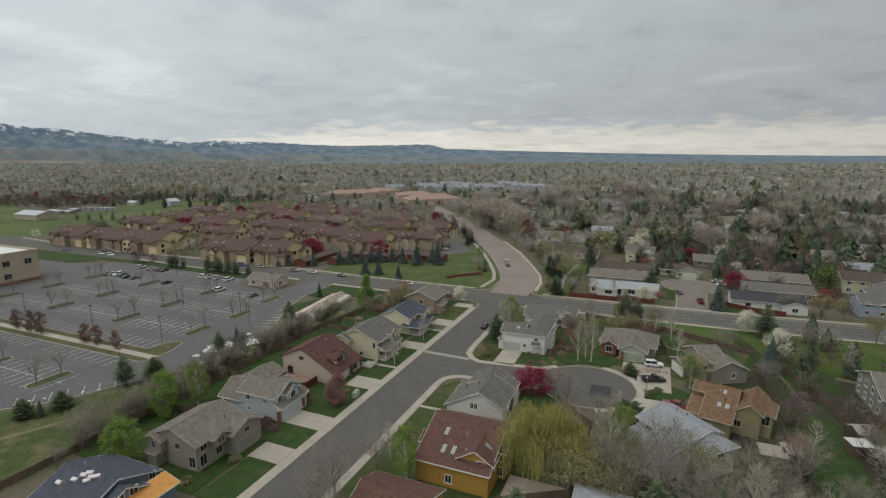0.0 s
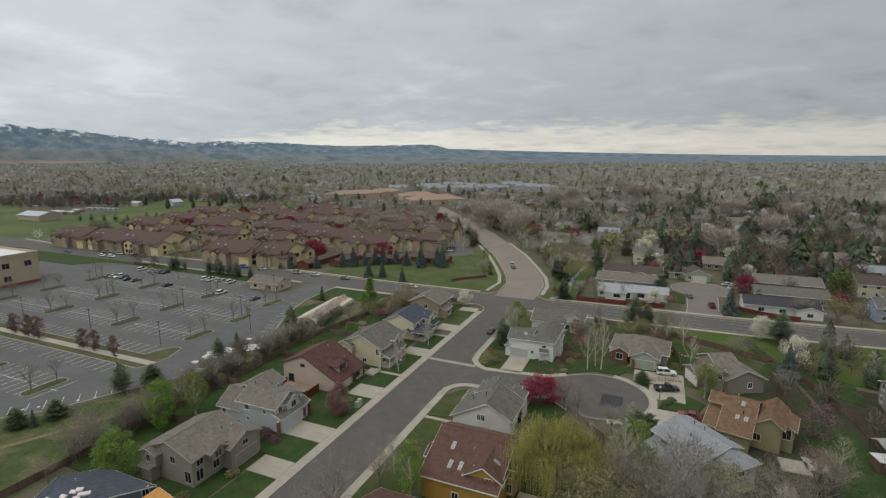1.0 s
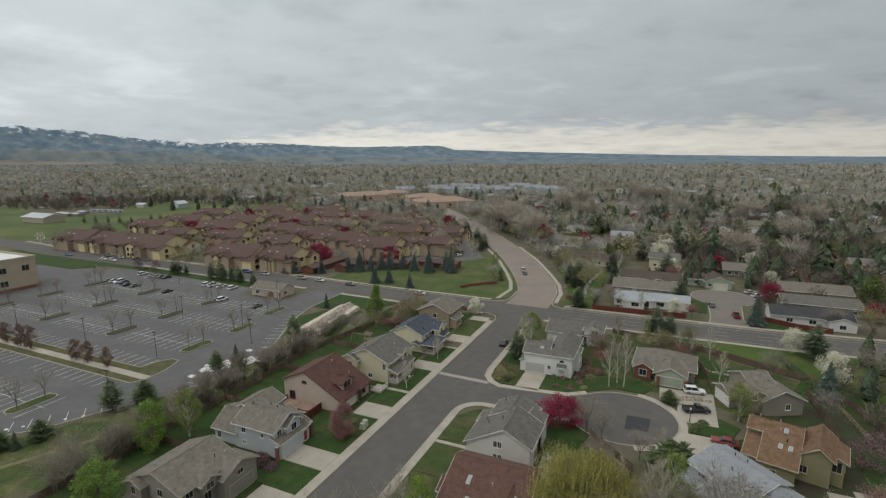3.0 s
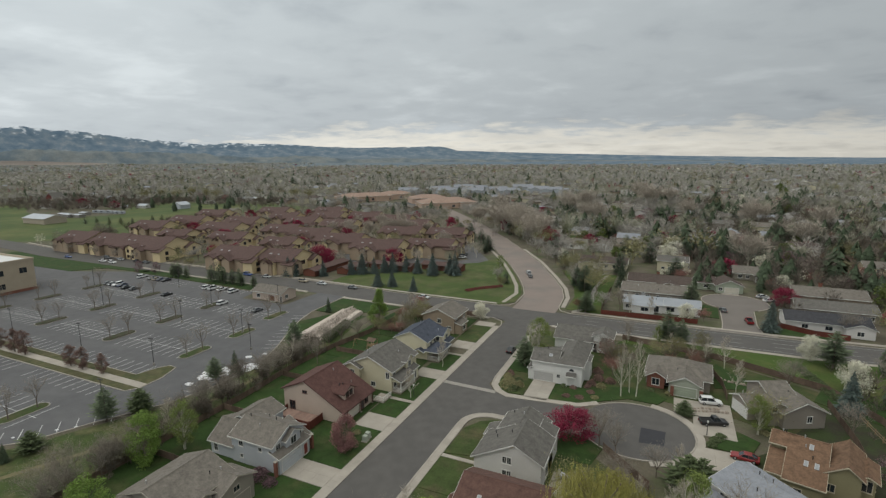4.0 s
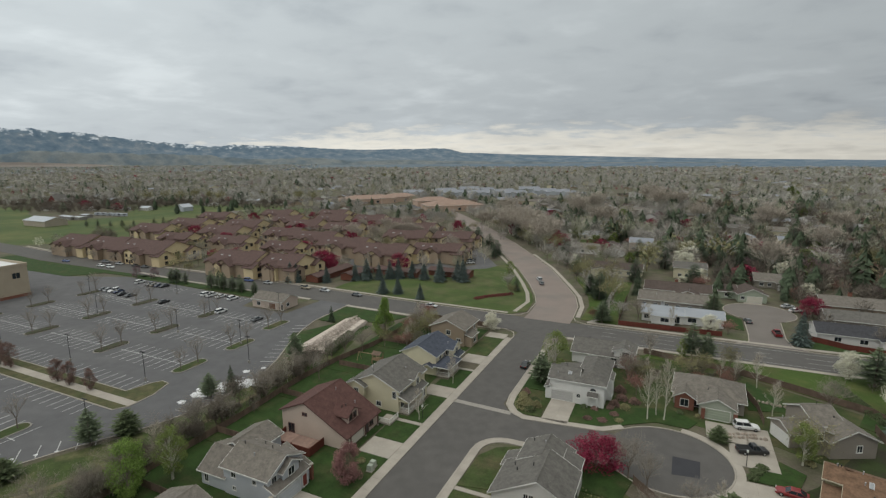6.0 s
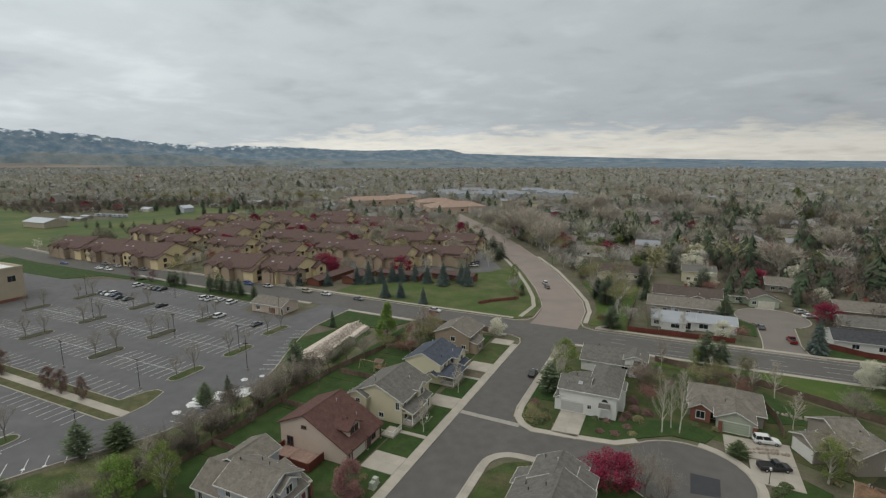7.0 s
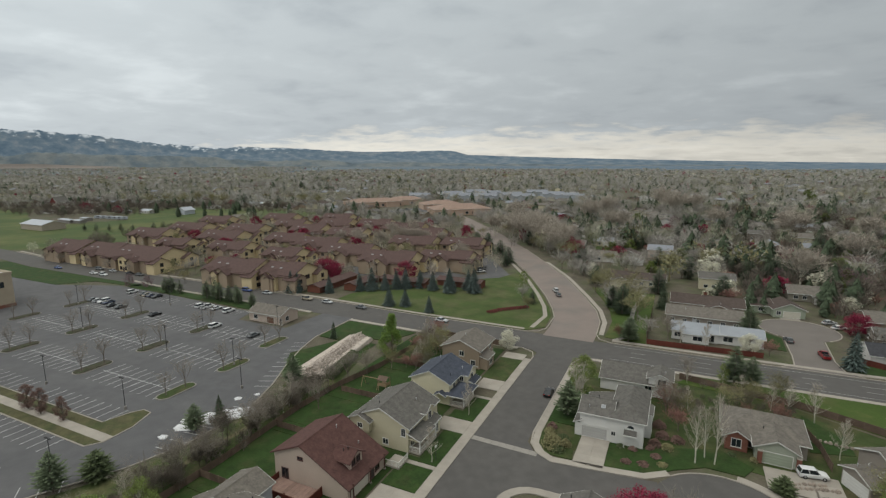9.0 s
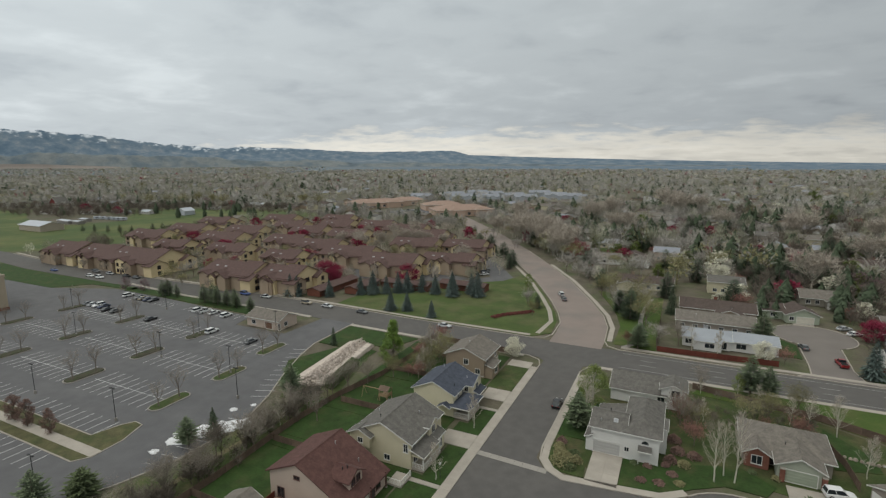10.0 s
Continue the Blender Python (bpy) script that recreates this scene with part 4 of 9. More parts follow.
# ---- east side of the street and the turning circle ----
building("house", "mustard-yellow house with red-brown roof and skylights", "house",
         [(22.0, -49.0, 34.2, -36.4, 4.1, "e", 6.0, 0, -39.8, 7.5), (28.9, -47.6, 34.3, -40.5, 5.0, "y", 0.62), (31.0, -43.7, 35.4, -38.4, 5.2, "x", 0.5), (21.2, -45.2, 25.5, -41.4, 4.9, "x", 0.42), (17.5, -62.0, 28.6, -53.6, 3.0, "x", 0.38)], S_YELLOW, R_BROWN,
         windows=[(0, "S", 5.6, 0.9, 1.0, 1.3), (1, "S", 1.0, 0.8, 1.0, 1.2), (1, "S", 3.6, 4.3, 1.0, 0.6), (2, "S", 3.6, 3.3, 0.8, 1.3), (2, "S", 3.6, 0.6, 0.8, 1.5), (2, "E", 1.4, 3.3, 0.9, 1.5), (2, "E", 3.6, 3.3, 0.9, 1.5), (2, "E", 1.4, 0.6, 0.9, 1.6), (1, "E", 2.0, 3.0, 0.8, 1.3)], roof_windows=[(0, 25.2, -43.4, 0.6, 1.5), (0, 25.9, -46.6, 0.6, 1.5), (0, 27.6, -46.5, 0.6, 1.5), (1, 33.0, -44.6, 1.5, 0.6)], vents=3, seed=10)
building("house", "off-white house with grey shingle gable roof at the corner", "house",
         [(19.4, -29.8, 30.8, -21.4, 3.7, "g", 4.9, 0, 26.3, 7.3), (21.4, -21.6, 28.9, -15.8, 4.9, "y", 0.48), (28.4, -24.6, 30.8, -17.2, 4.4, "E", 0.4), (18.4, -21.4, 20.8, -17.6, 2.8, "W", 0.4)], S_WHITE, R_GREY,
         windows=[(0, "S", 5.3, 3.6, 0.6, 1.1), (0, "S", 6.1, 3.6, 0.6, 1.1), (0, "S", 5.3, 1.2, 0.6, 1.1), (0, "S", 6.1, 1.2, 0.6, 1.1), (0, "E", 2, 3.0, 1.2, 1.2), (0, "E", 5.4, 3.0, 1.2, 1.2), (0, "E", 4, 0.5, 1.7, 1.9), (1, "W", 3, 3.2, 1.2, 1.2)], garages=[(1, "N", 4.0, 4.8)], vents=6, seed=11)
white_house = building("house", "white stucco house with grey roof and attached garage", "house",
         [(18.9, 10.7, 24.8, 17.9, 5.2, "x", 0.42), (24.7, 10.5, 30.6, 25.2, 5.4, "h", 0.58), (18.0, 10.6, 19.0, 15.6, 2.7, "W", 0.5), (30.5, 15.0, 31.7, 19.2, 4.7, "E", 0.4), (18.9, 17.6, 24.8, 24.0, 3.0, "W", 0.2)], S_WHITE2, R_GREY,
         windows=[(1, "S", 0.55, 1.5, 0.7, 0.8), (3, "E", 2.1, 3.0, 1.3, 1.4), (3, "E", 2.1, 0.6, 1.3, 1.6), (0, "W", 4, 3.2, 1.2, 1.2), (1, "E", 3.0, 3.2, 0.9, 1.2)], garages=[(0, "S", 2.8, 4.7)], garage_mat=mat("grey_white_garage_paint", (0.40, 0.39, 0.375), 0.6, 0.06, 1.0), doors=[(1, "S", 3.6, S_WHITE2)], roof_windows=[(0, 23.0, 12.4, 0.8, 0.9)], vents=3, seed=12)
hood = part("porch_hood", Shape().loft([[(x, y, z) for y, z in ((-4.9, 2.6), (-3.85, 3.3), (-3.85, 2.6))] for x in (5.3, 7.6)]), R_GREY, white_house, "small grey shingled hood over the door")
part("fascia", Shape().box(5.2, -5.0, 2.45, 7.7, -4.9, 2.65), TRIM, hood)
for dx in (5.4, 7.4):
    part("porch_pillar", Shape().box(dx, -4.85, 0, dx + 0.16, -4.7, 2.6), TRIM, white_house)
arch = part("window", Shape().prism([(0.75 * math.cos(radians(a)), 0.75 * math.sin(radians(a))) for a in range(0, 181, 15)], 0, 0.06), TRIM, white_house, "half-round window over the door")
arch.matrix_local = pose(6.45, -3.8, 3.55, 90, 0, 0)
part("pane", Shape().prism([(0.6 * math.cos(radians(a)), 0.06 + 0.6 * math.sin(radians(a))) for a in range(0, 181, 15)], 0.06, 0.075), GLASS, arch)
part("corner_board", Shape().box(-3.1, -3.76, 2.5, 3.0, -3.66, 2.62), TRIM, white_house)
building("house", "white single-storey house with grey shingle roof", "house",
         [(19.5, 34.0, 31.0, 44.0, 3.0, "x", 0.42), (30.0, 34.0, 34.8, 40.0, 4.6, "y", 0.42)], S_WHITE2, R_GREY, windows=[(0, "S", 10.5, 1.0, 1.4, 1.6), (1, "S", 2.8, 3.0, 1.6, 1.4), (1, "E", 3.0, 3.0, 1.2, 1.4), (1, "E", 5.0, 0.8, 1.2, 1.4)], vents=2, seed=13)
building("house", "brick and tan house with grey roof and sage garage door", "house",
         [(44.4, 19.4, 57.8, 29.6, 3.0, "h", 0.46), (49.5, 15.2, 55.9, 23.5, 3.0, "y", 0.5), (44.8, 17.2, 48.5, 22.0, 2.9, "y", 0.6)], S_TAUPE, R_WARM,
         windows=[(2, "S", 1.85, 0.8, 1.5, 1.5), (0, "E", 3, 0.9, 1.2, 1.2), (0, "W", 5, 0.9, 1.2, 1.2)], garages=[(1, "S", 3.2, 4.9)], garage_mat=G_GREEN, doors=[(0, "S", 4.6, DOOR_DARK)], vents=3, seed=14, turn=-3, wall_mats={2: BRICK, 1: siding("sage_green_siding", (0.33, 0.355, 0.29))})
for bx in (49.75, 55.55):
    pier = thing("brick_pier", "red-brick pier beside a sage garage door", "pier", bx, 15.0 - 0.05 * (bx - 49), Z_LAWN)
    part("shaft", Shape().box(-0.35, -0.3, 0, 0.35, 0.3, 2.3), BRICK, pier)
    part("cap", Shape().box(-0.4, -0.35, 2.3, 0.4, 0.35, 2.42), CONCRETE, pier)
building("house", "taupe house with grey roof and white double garage door", "house",
         [(66.0, 12.0, 71.0, 20.0, 4.6, "x", 0.46), (61.4, 12.0, 66.4, 17.6, 3.0, "x", 0.42), (64.0, 9.6, 67.2, 13.0, 4.2, "y", 0.5), (66.0, 8.3, 74.4, 17.0, 3.5, "y", 0.46)], S_TAUPE, R_WARM,
         windows=[(2, "S", 1.0, 2.9, 1.0, 1.1), (3, "S", 5.2, 1.3, 0.9, 1.2), (3, "E", 4, 1.2, 1.2, 1.1)], garages=[(1, "W", 2.8, 4.9)], garage_mat=S_WHITE2, vents=4, seed=15, turn=26)
building("house", "olive house with weathered orange cedar-shake roof and skylights", "house",
         [(67.4, -15.8, 72.3, -3.0, 3.3, "e", 4.6, 0, -7.9, 6.75), (64.9, -10.0, 67.6, -3.0, 5.8, "e", 4.6, 0, -7.9, 6.75), (64.9, -15.6, 67.4, -10.0, 3.2, "S", 0.25), (72.2, -12.8, 76.7, -3.8, 4.6, "g", 5.1, 0, 74.9, 6.5), (76.4, -11.2, 78.4, -5.6, 4.6, "y", 0.5)], S_OLIVE, R_ORANGE, trim=mat("cream_trim_paint", (0.46, 0.41, 0.31), 0.6, 0.08, 1.0),
         windows=[(3, "S", 0.9, 1.6, 1.1, 1.2), (4, "S", 1.0, 2.5, 1.2, 1.8), (4, "E", 1.5, 2.6, 1.1, 1.4), (4, "E", 4.0, 2.6, 1.1, 1.4), (0, "S", 1.8, 0.9, 1.0, 1.0)], roof_windows=[(0, 70.2, -9.4, 0.6, 1.1), (0, 69.8, -12.6, 0.6, 1.1), (0, 71.2, -12.6, 0.6, 1.1)], vents=6, garages=[(2, "W", 2.9, 4.8)], garage_mat=S_OLIVE, seed=16, turn=-15)
building("house", "off-white house with pale grey shingle roof", "house",
         [(56.25, -28.4, 66.45, -20.5, 5.2, "e", 5.9, 0, -22.9, 6.7), (63.8, -26.3, 69.2, -20.1, 4.9, "h", 0.5), (61.0, -33.9, 66.8, -28.35, 3.2, "S", 0.36), (56.5, -31.0, 61.1, -28.3, 2.9, "S", 0.36), (66.6, -30.2, 69.0, -26.2, 2.7, "S", 0.25)], S_WHITE, R_PALE,
         windows=[(0, "S", 2.4, 3.2, 1.3, 1.2), (2, "S", 3, 0.9, 1.4, 1.2), (1, "E", 3, 3.2, 1.2, 1.2), (0, "W", 4, 3.2, 1.2, 1.2), (1, "S", 2.4, 3.2, 1.1, 1.2)], vents=9, seed=17, turn=-45)
building("house", "grey house with pale shingle hip roof", "house",
         [(47.6, -62, 59, -47.4, 4.8, "h", 0.40)], S_WHITE, R_PALE, windows=[(0, "N", 4, 3.0, 1.2, 1.2), (0, "E", 5, 3.0, 1.2, 1.2)], vents=0, seed=18)
building("house", "grey two-storey house with a cream gable side", "house",
         [(98.8, 2.0, 111, 16.0, 4.9, "x", 0.40), (100.5, -1.0, 108, 4, 4.9, "y", 0.42)], S_GREY, R_WARM, auto=True, seed=19)

# ---- houses across the avenue ----
building("house", "long white single-storey house with pale metal roof", "house",
         [(46.0, 78.6, 58.0, 87.5, 3.0, "x", 0.30), (34.0, 78.0, 46.4, 86.5, 3.0, "x", 0.34), (37, 75.8, 44, 79, 2.6, "S", 0.2)], S_WHITE2, mat("weathered_grey_metal_roof", (0.275, 0.292, 0.318), 0.6, 0.12, 3.0, 0.3), windows=[(0, "S", 3, 0.9, 2.4, 1.4), (0, "S", 8, 0.9, 1.2, 1.2), (1, "S", 1.6, 0.9, 1.6, 1.3), (1, "S", 10.5, 0.4, 1.8, 2.0), (2, "S", 4, 0.9, 2.4, 1.3)], vents=2, chimney=(40, 83, 5.4, PALEMETAL), seed=20)
building("house", "grey ranch house with brown-grey roof", "house",
         [(32, 93, 54, 103.5, 3.4, "x", 0.36)], S_TAUPE, R_WARM, auto=True, seed=21)
building("house", "low house with dark brown roof and two chimneys", "house",
         [(33, 110, 56, 121, 3.2, "x", 0.36), (44, 106, 52, 112, 3.0, "y", 0.36)], S_BROWN, R_DARK, auto=True, chimney=(44, 116, 6.2, BRICK), seed=22)
building("house", "tan house with a two-car garage facing the street end", "house",
         [(64.4, 115.8, 73.8, 125.5, 3.0, "y", 0.44), (58.5, 119.5, 65.0, 128, 3.0, "x", 0.36)], G_GREEN, R_DARK, garages=[(0, "S", 5.4, 4.9)], garage_mat=G_CREAM, windows=[(0, "S", 1.5, 1.0, 1.2, 1.2), (1, "S", 3, 1.0, 1.4, 1.2)], seed=23, turn=8)
building("house", "pale house with dark slate roof beside a red fence", "house",
         [(81.5, 77, 103, 87, 3.0, "x", 0.36), (96, 74.5, 103, 80, 3.0, "y", 0.36)], S_WHITE, shingle("charcoal_shingles", (0.050, 0.050, 0.056)), windows=[(0, "S", 5, 0.9, 1.6, 1.2), (0, "S", 11, 0.9, 1.8, 1.2), (1, "S", 3.5, 0.9, 1.6, 1.2)], seed=24)
building("house", "taupe ranch house with grey roof", "house",
         [(87, 92.5, 109, 102.5, 3.2, "x", 0.36)], S_TAUPE, R_GREY, auto=True, seed=25)
building("house", "tan house with brown roof and chimney", "house",
         [(89, 109, 111, 120, 3.6, "x", 0.38)], S_BROWN, R_WARM, auto=True, chimney=(98, 115, 7.2, BRICK), seed=26)
building("house", "white two-storey house with grey-blue gables", "house",
         [(124, 84, 138, 98, 5.4, "y", 0.45), (118, 80, 130, 90, 4.8, "x", 0.4)], siding("blue_grey_siding", (0.26, 0.30, 0.36)), R_GREY, auto=True, seed=27)
building("house", "tan two-storey house with cream gables", "house",
         [(122, 112, 138, 124, 5.2, "x", 0.42), (130, 108, 138, 116, 5.2, "y", 0.45)], S_CREAM, R_DARK, auto=True, seed=28)
building("house", "low brown-roofed house beside the curving road", "house",
         [(8, 141, 30, 152, 3.2, "x", 0.34), (9, 137, 17, 143, 3.0, "y", 0.34)], S_CREAM, R_DARK, auto=True, chimney=(14, 147, 6.4, S_BROWN), seed=29)
building("house", "white house with grey garage roof and wide drive", "house",
         [(-14, 190, 4, 201, 3.2, "x", 0.36), (8, 188, 18, 197, 3.0, "y", 0.38)], S_WHITE2, R_WARM, garages=[(1, "S", 5.0, 4.9)], windows=[(0, "S", 4, 0.9, 1.5, 1.2), (0, "S", 10, 0.9, 1.5, 1.2)], seed=30)

# ---- lawns, walks and drives ----
pavement("pale concrete sidewalk along the west kerb", -2.0, -118, -0.29, 44.0)
pavement("pale concrete sidewalk along the east kerb", 10.6, -100, 11.95, -15.5)
for line_, d0_, d1_ in (([(35.6, 3.9), (31.7, 1.2), (24.7, 0.25), (15.9, -0.7), (12.9, 1.0), (10.9, 4.0), (10.3, 9.0)][::-1], 0.29, 1.6), ([(10.3, -15.5)] + arc(16.3, -15.0, 6.0, 180, 95, 6)[1:] + [(33.9, -8.6)], -1.6, -0.29)):
    solid("pavement", band(Shape(), line_, d0_, d1_, -0.05, Z_WALK), CONCRETE, "pale concrete sidewalk round the corner", "pavement", "structure")
pavement("concrete sidewalk beside the short upper street", 10.6, 9.0, 11.95, 44.0)
# front drives, west side
for y0, y1, xg in ((-54.6, -49.8, -8.7), (-43.0, -37.8, -10.9), (-24.3, -18.9, -8.5), (1.2, 6.2, -8.5), (22.0, 27.5, -7.7), (42.3, 46.5, -8.0)):
    pavement("pale concrete front drive", xg, y0, -2.03, y1)
WALKS = [(-8.0, -11.9, -2.03, -10.9), (-8.6, 16.9, -2.03, 17.9), (-9, -33.6, -8.2, -32.8)]
for x0, y0, x1, y1 in WALKS[:2]:
    pavement("narrow concrete garden walk", x0, y0, x1, y1, 1.1)
lawn([(-8.6, -66), (-2.04, -66), (-2.04, -54.7), (-8.2, -54.7)], "mown green front lawn")
lawn([(-11.4, -49.7), (-2.04, -49.7), (-2.04, -43.1), (-11.0, -43.1)], "mown green front lawn beside the drive")
lawn([(-14.8, -33.5), (-8.7, -37.7), (-2.04, -37.7), (-2.04, -24.4), (-8.5, -24.4), (-14, -26.0)], "mown green front lawn with a pink tree")
lawn([(-8.5, -18.8), (-2.04, -18.8), (-2.04, -12.0), (-11.5, -12.0), (-11.5, -13.6), (-8.5, -13.6)], "mown green front lawn")
lawn([(-10.5, -10.8), (-2.04, -10.8), (-2.04, 1.1), (-6.1, 1.1), (-6.1, -9.6), (-10.5, -9.6)], "mown green front lawn with a lamp post")
lawn([(-7.6, 6.3), (-2.04, 6.3), (-2.04, 16.8), (-5.7, 16.8), (-5.7, 9.8), (-7.6, 9.8)], "mown green front lawn")
lawn([(-8.3, 27.6), (-2.04, 27.6), (-2.04, 42.2), (-8.3, 42.2)], "dull green front lawn", LAWN_DRY)
# rough grass under the gardens
lawn([(-38.4, -66), (-9.0, -66), (-9.0, 48), (-38.4, 48)], "thin garden grass and bare soil round the houses", LAWN, 0.03)
lawn([(12.0, -64), (40.0, -64), (40.0, -18.5), (31, -12), (12.0, -27)], "thin garden grass and bare soil round the houses", LAWN_DRY, 0.03)
lawn([(12.0, 5), (30, 5), (44, 12), (62, 9), (70, 5), (80, 5), (80, 30), (58, 42), (36, 46), (12.0, 46)], "thin garden grass and bare soil round the houses", LAWN_DRY, 0.03)
lawn([(54.5, -62), (130, -62), (130, 16), (82, 24), (66, -2), (56, -13)], "thin garden grass and bare soil round the houses", SOIL, 0.042)
# back gardens, west side
for y0, y1 in ((-66, -48), (-33.5, -26.2), (-13.5, -9.6), (3.3, 10.2), (22.4, 31.0)):
    lawn([(-37.5, y0), (-24.6, y0), (-24.6, y1), (-37.5, y1)], "green back garden lawn", LAWN)
lawn([(-37.3, -9.5), (-23.0, -9.5), (-23.0, 3.2), (-37.3, 3.2)], "green back garden lawn")
lawn([(-33.5, 31.1), (-21.6, 31.1), (-21.6, 50), (-33.5, 50)], "green back garden lawn")
# east side
lawn([(12.0, -26.0), (18.8, -24.5), (17.5, -18.5), (18.9, -14.9), (18.6, -10.6), (14.5, -12.8), (12.3, -16.5)], "patchy green corner lawn", LAWN_DRY)
lawn([(12.0, -36.5), (18.0, -36.5), (18.0, -27.2), (12.0, -27.2)], "patchy green front lawn", LAWN_DRY)
pavement("narrow concrete garden walk", 12.0, -27.1, 18.9, -26.2, 1.1)
pavement("concrete front drive", 22.8, -15.4, 30.2, -9.0)
lawn([(30.4, -19), (37, -19), (38.5, -12.2), (30.4, -9.4)], "shaded green lawn", LAWN)
lawn([(13.0, 1.6), (19.2, 1.6), (18.4, 10.7), (14.0, 13.5), (12.0, 13.5), (12.0, 4.0)], "rough green lawn", LAWN_DRY)
lawn([(12.0, 13.6), (17.9, 13.6), (17.9, 31.0), (12.0, 31.0)], "green side lawn")
lawn([(24.8, 2.0), (32.0, 2.6), (36.0, 6.0), (41.0, 9.2), (47.0, 9.0), (48.8, 12.4), (43.4, 16.5), (34.0, 12.5), (24.8, 10.6)], "green front lawn", LAWN)
pavement("pale concrete front drive", 19.4, 1.0, 24.7, 10.8)
pavement("pale concrete front drive", 50.2, 7.2, 57.4, 14.0)
pavement("pale concrete wide drive", 53.8, -0.6, 61.2, 6.8)
pavement("pale concrete drive", 57.0, 6.9, 61.2, 14.5)
pavement("pale concrete drive", 54.0, -12.0, 62.8, -5.2)
lawn([(56.0, -4.6), (63.0, -4.6), (65.0, 0.8), (61.5, 3.5), (57.0, -0.8)], "small green lawn with a dark hedge")
lawn([(52.0, -20), (63.5, -20), (63.5, -12.4), (54.0, -12.4), (51.0, -15.5)], "dark green lawn", LAWN)
ring = arc(43.4, -3.4, 10.9, -75, 78, 26) + arc(43.4, -3.4, 12.3, 78, -75, 26)
solid("sidewalk", Shape().prism(ring, -0.05, 0.131), CONCRETE, "pale concrete sidewalk round the turning circle", "sidewalk", "structure")
# greenbelt along the avenue and the gardens to the east
lawn([(36, 44.6), (60, 41.8), (70, 36.6), (96, 24), (125, 18), (150, 22), (150, 56.5), (120, 54.9), (80, 51.9), (40, 51.3)], "broad green strip of park grass", LAWN_BRIGHT, Z_LAWN - 0.02)
lawn([(82, -40), (89, -40), (90.5, -20), (90, -2), (84.5, 4), (82, -8)], "long narrow green back lawn", LAWN)
lawn([(78, 24), (96, 12), (97, 24), (82, 34)], "green garden lawn", LAWN)
pavement("pale concrete patio behind a house", 75.2, -19.4, 79.6, -15.2)
# across the avenue
lawn([(-3.4, 72), (-4.4, 84), (-7.5, 95), (-14, 111), (-27.5, 139.5), (-34, 150), (-40, 132), (-78, 103), (-86, 80), (-86, 69.5), (-50, 67.4), (-8, 67)], "open park lawn with a low bank, part dry", LAWN_PARK, Z_LAWN - 0.02)
lawn([(15.6, 70.5), (27.2, 69.5), (27, 130), (2, 132), (9.5, 112), (13.2, 100), (15.6, 88)], "green garden lawn with a footpath", LAWN_BRIGHT, Z_LAWN - 0.02)
w = Shape()
band(w, [(18.5, 69.0), (20.5, 71.5), (22.8, 75), (22.6, 84), (21.2, 95), (21.0, 104), (21.8, 118), (23, 128)], -0.7, 0.7, -0.05, Z_LAWN + 0.01)
solid("footpath", w, CONCRETE_DARK, "winding grey footpath across a lawn", "path", "structure")
lawn([(-205, 49.5), (-178, 51), (-178, 54), (-270, 54.8), (-300, 58), (-300, 38), (-215, 38)], "mown office lawn", LAWN)
for line, d0, d1, lab in (([(-190, 56.6), (-150, 53.4), (-95, 52.9), (-84, 52.6)], 0, 1.6, "sidewalk along the south of the avenue"),):
    w = Shape()
    band(w, line, d0, d1, -0.05, Z_WALK)
    solid("sidewalk", w, CONCRETE, lab, "sidewalk", "structure")
for line in ([(-330, 77.5), (-270, 71.0), (-200, 69.9), (-150, 70.4), (-95, 69.8), (-50, 67.6), (-9, 67.1)], [(-6.5, 70), (-5.5, 84), (-9, 96), (-15.5, 111.5), (-28.8, 139.8), (-47, 172)], [(18, 67.5), (40, 67.5), (80, 68.1), (120, 71.1), (180, 76.6)], [(15, 72), (14.3, 85.2), (11, 98.5), (3.7, 116), (-10, 146), (-28, 178)], [(15, 50.0), (40, 50.4), (80, 51.0), (120, 54.0), (180, 59.5)], [(-66, 51.3), (-30, 50.5), (-6, 50)]):
    w = Shape()
    band(w, line, 0, 1.5, -0.05, Z_WALK)
    solid("sidewalk", w, CONCRETE, "pale concrete sidewalk along the road", "sidewalk", "structure")
# court across the avenue, between the houses
s = Shape()
s.prism([(60.0, 66.0), (78.5, 66.6), (74.6, 69.5), (73.9, 76), (75.2, 97), (65.0, 97), (64.6, 76), (64.0, 69.5)], -0.2, Z_ROAD + 0.02)
s.prism(arc(70.4, 103.2, 10.8, 0, 345, 28), -0.2, Z_ROAD + 0.024)
solid("road", s, mat("pale_court_asphalt", (0.165, 0.146, 0.133), 0.92, 0.12, 6.0, 0.1, 0.3), "pale worn asphalt court between houses", "road", "structure")
kerb([(60.5, 66.4), (64.0, 69.5), (64.6, 76), (65.0, 94)], 0.0)
kerb([(78.0, 66.9), (74.6, 69.5), (73.9, 76), (75.1, 93)], -0.28)
kerb(arc(70.4, 103.2, 10.8, -55, 232, 26)[::-1], 0.0)
lawn([(57.5, 80.5), (63.8, 80.0), (64.2, 92), (60.2, 96), (57.5, 92)], "green lawn beside the court", LAWN, 0.1)
lawn([(76.5, 68.6), (84, 69.2), (95, 70.5), (95, 76.5), (81.5, 76.5), (76.5, 80)], "green lawn under a blue spruce")
pavement("concrete drive", 67.0, 113.2, 72.8, 115.6)

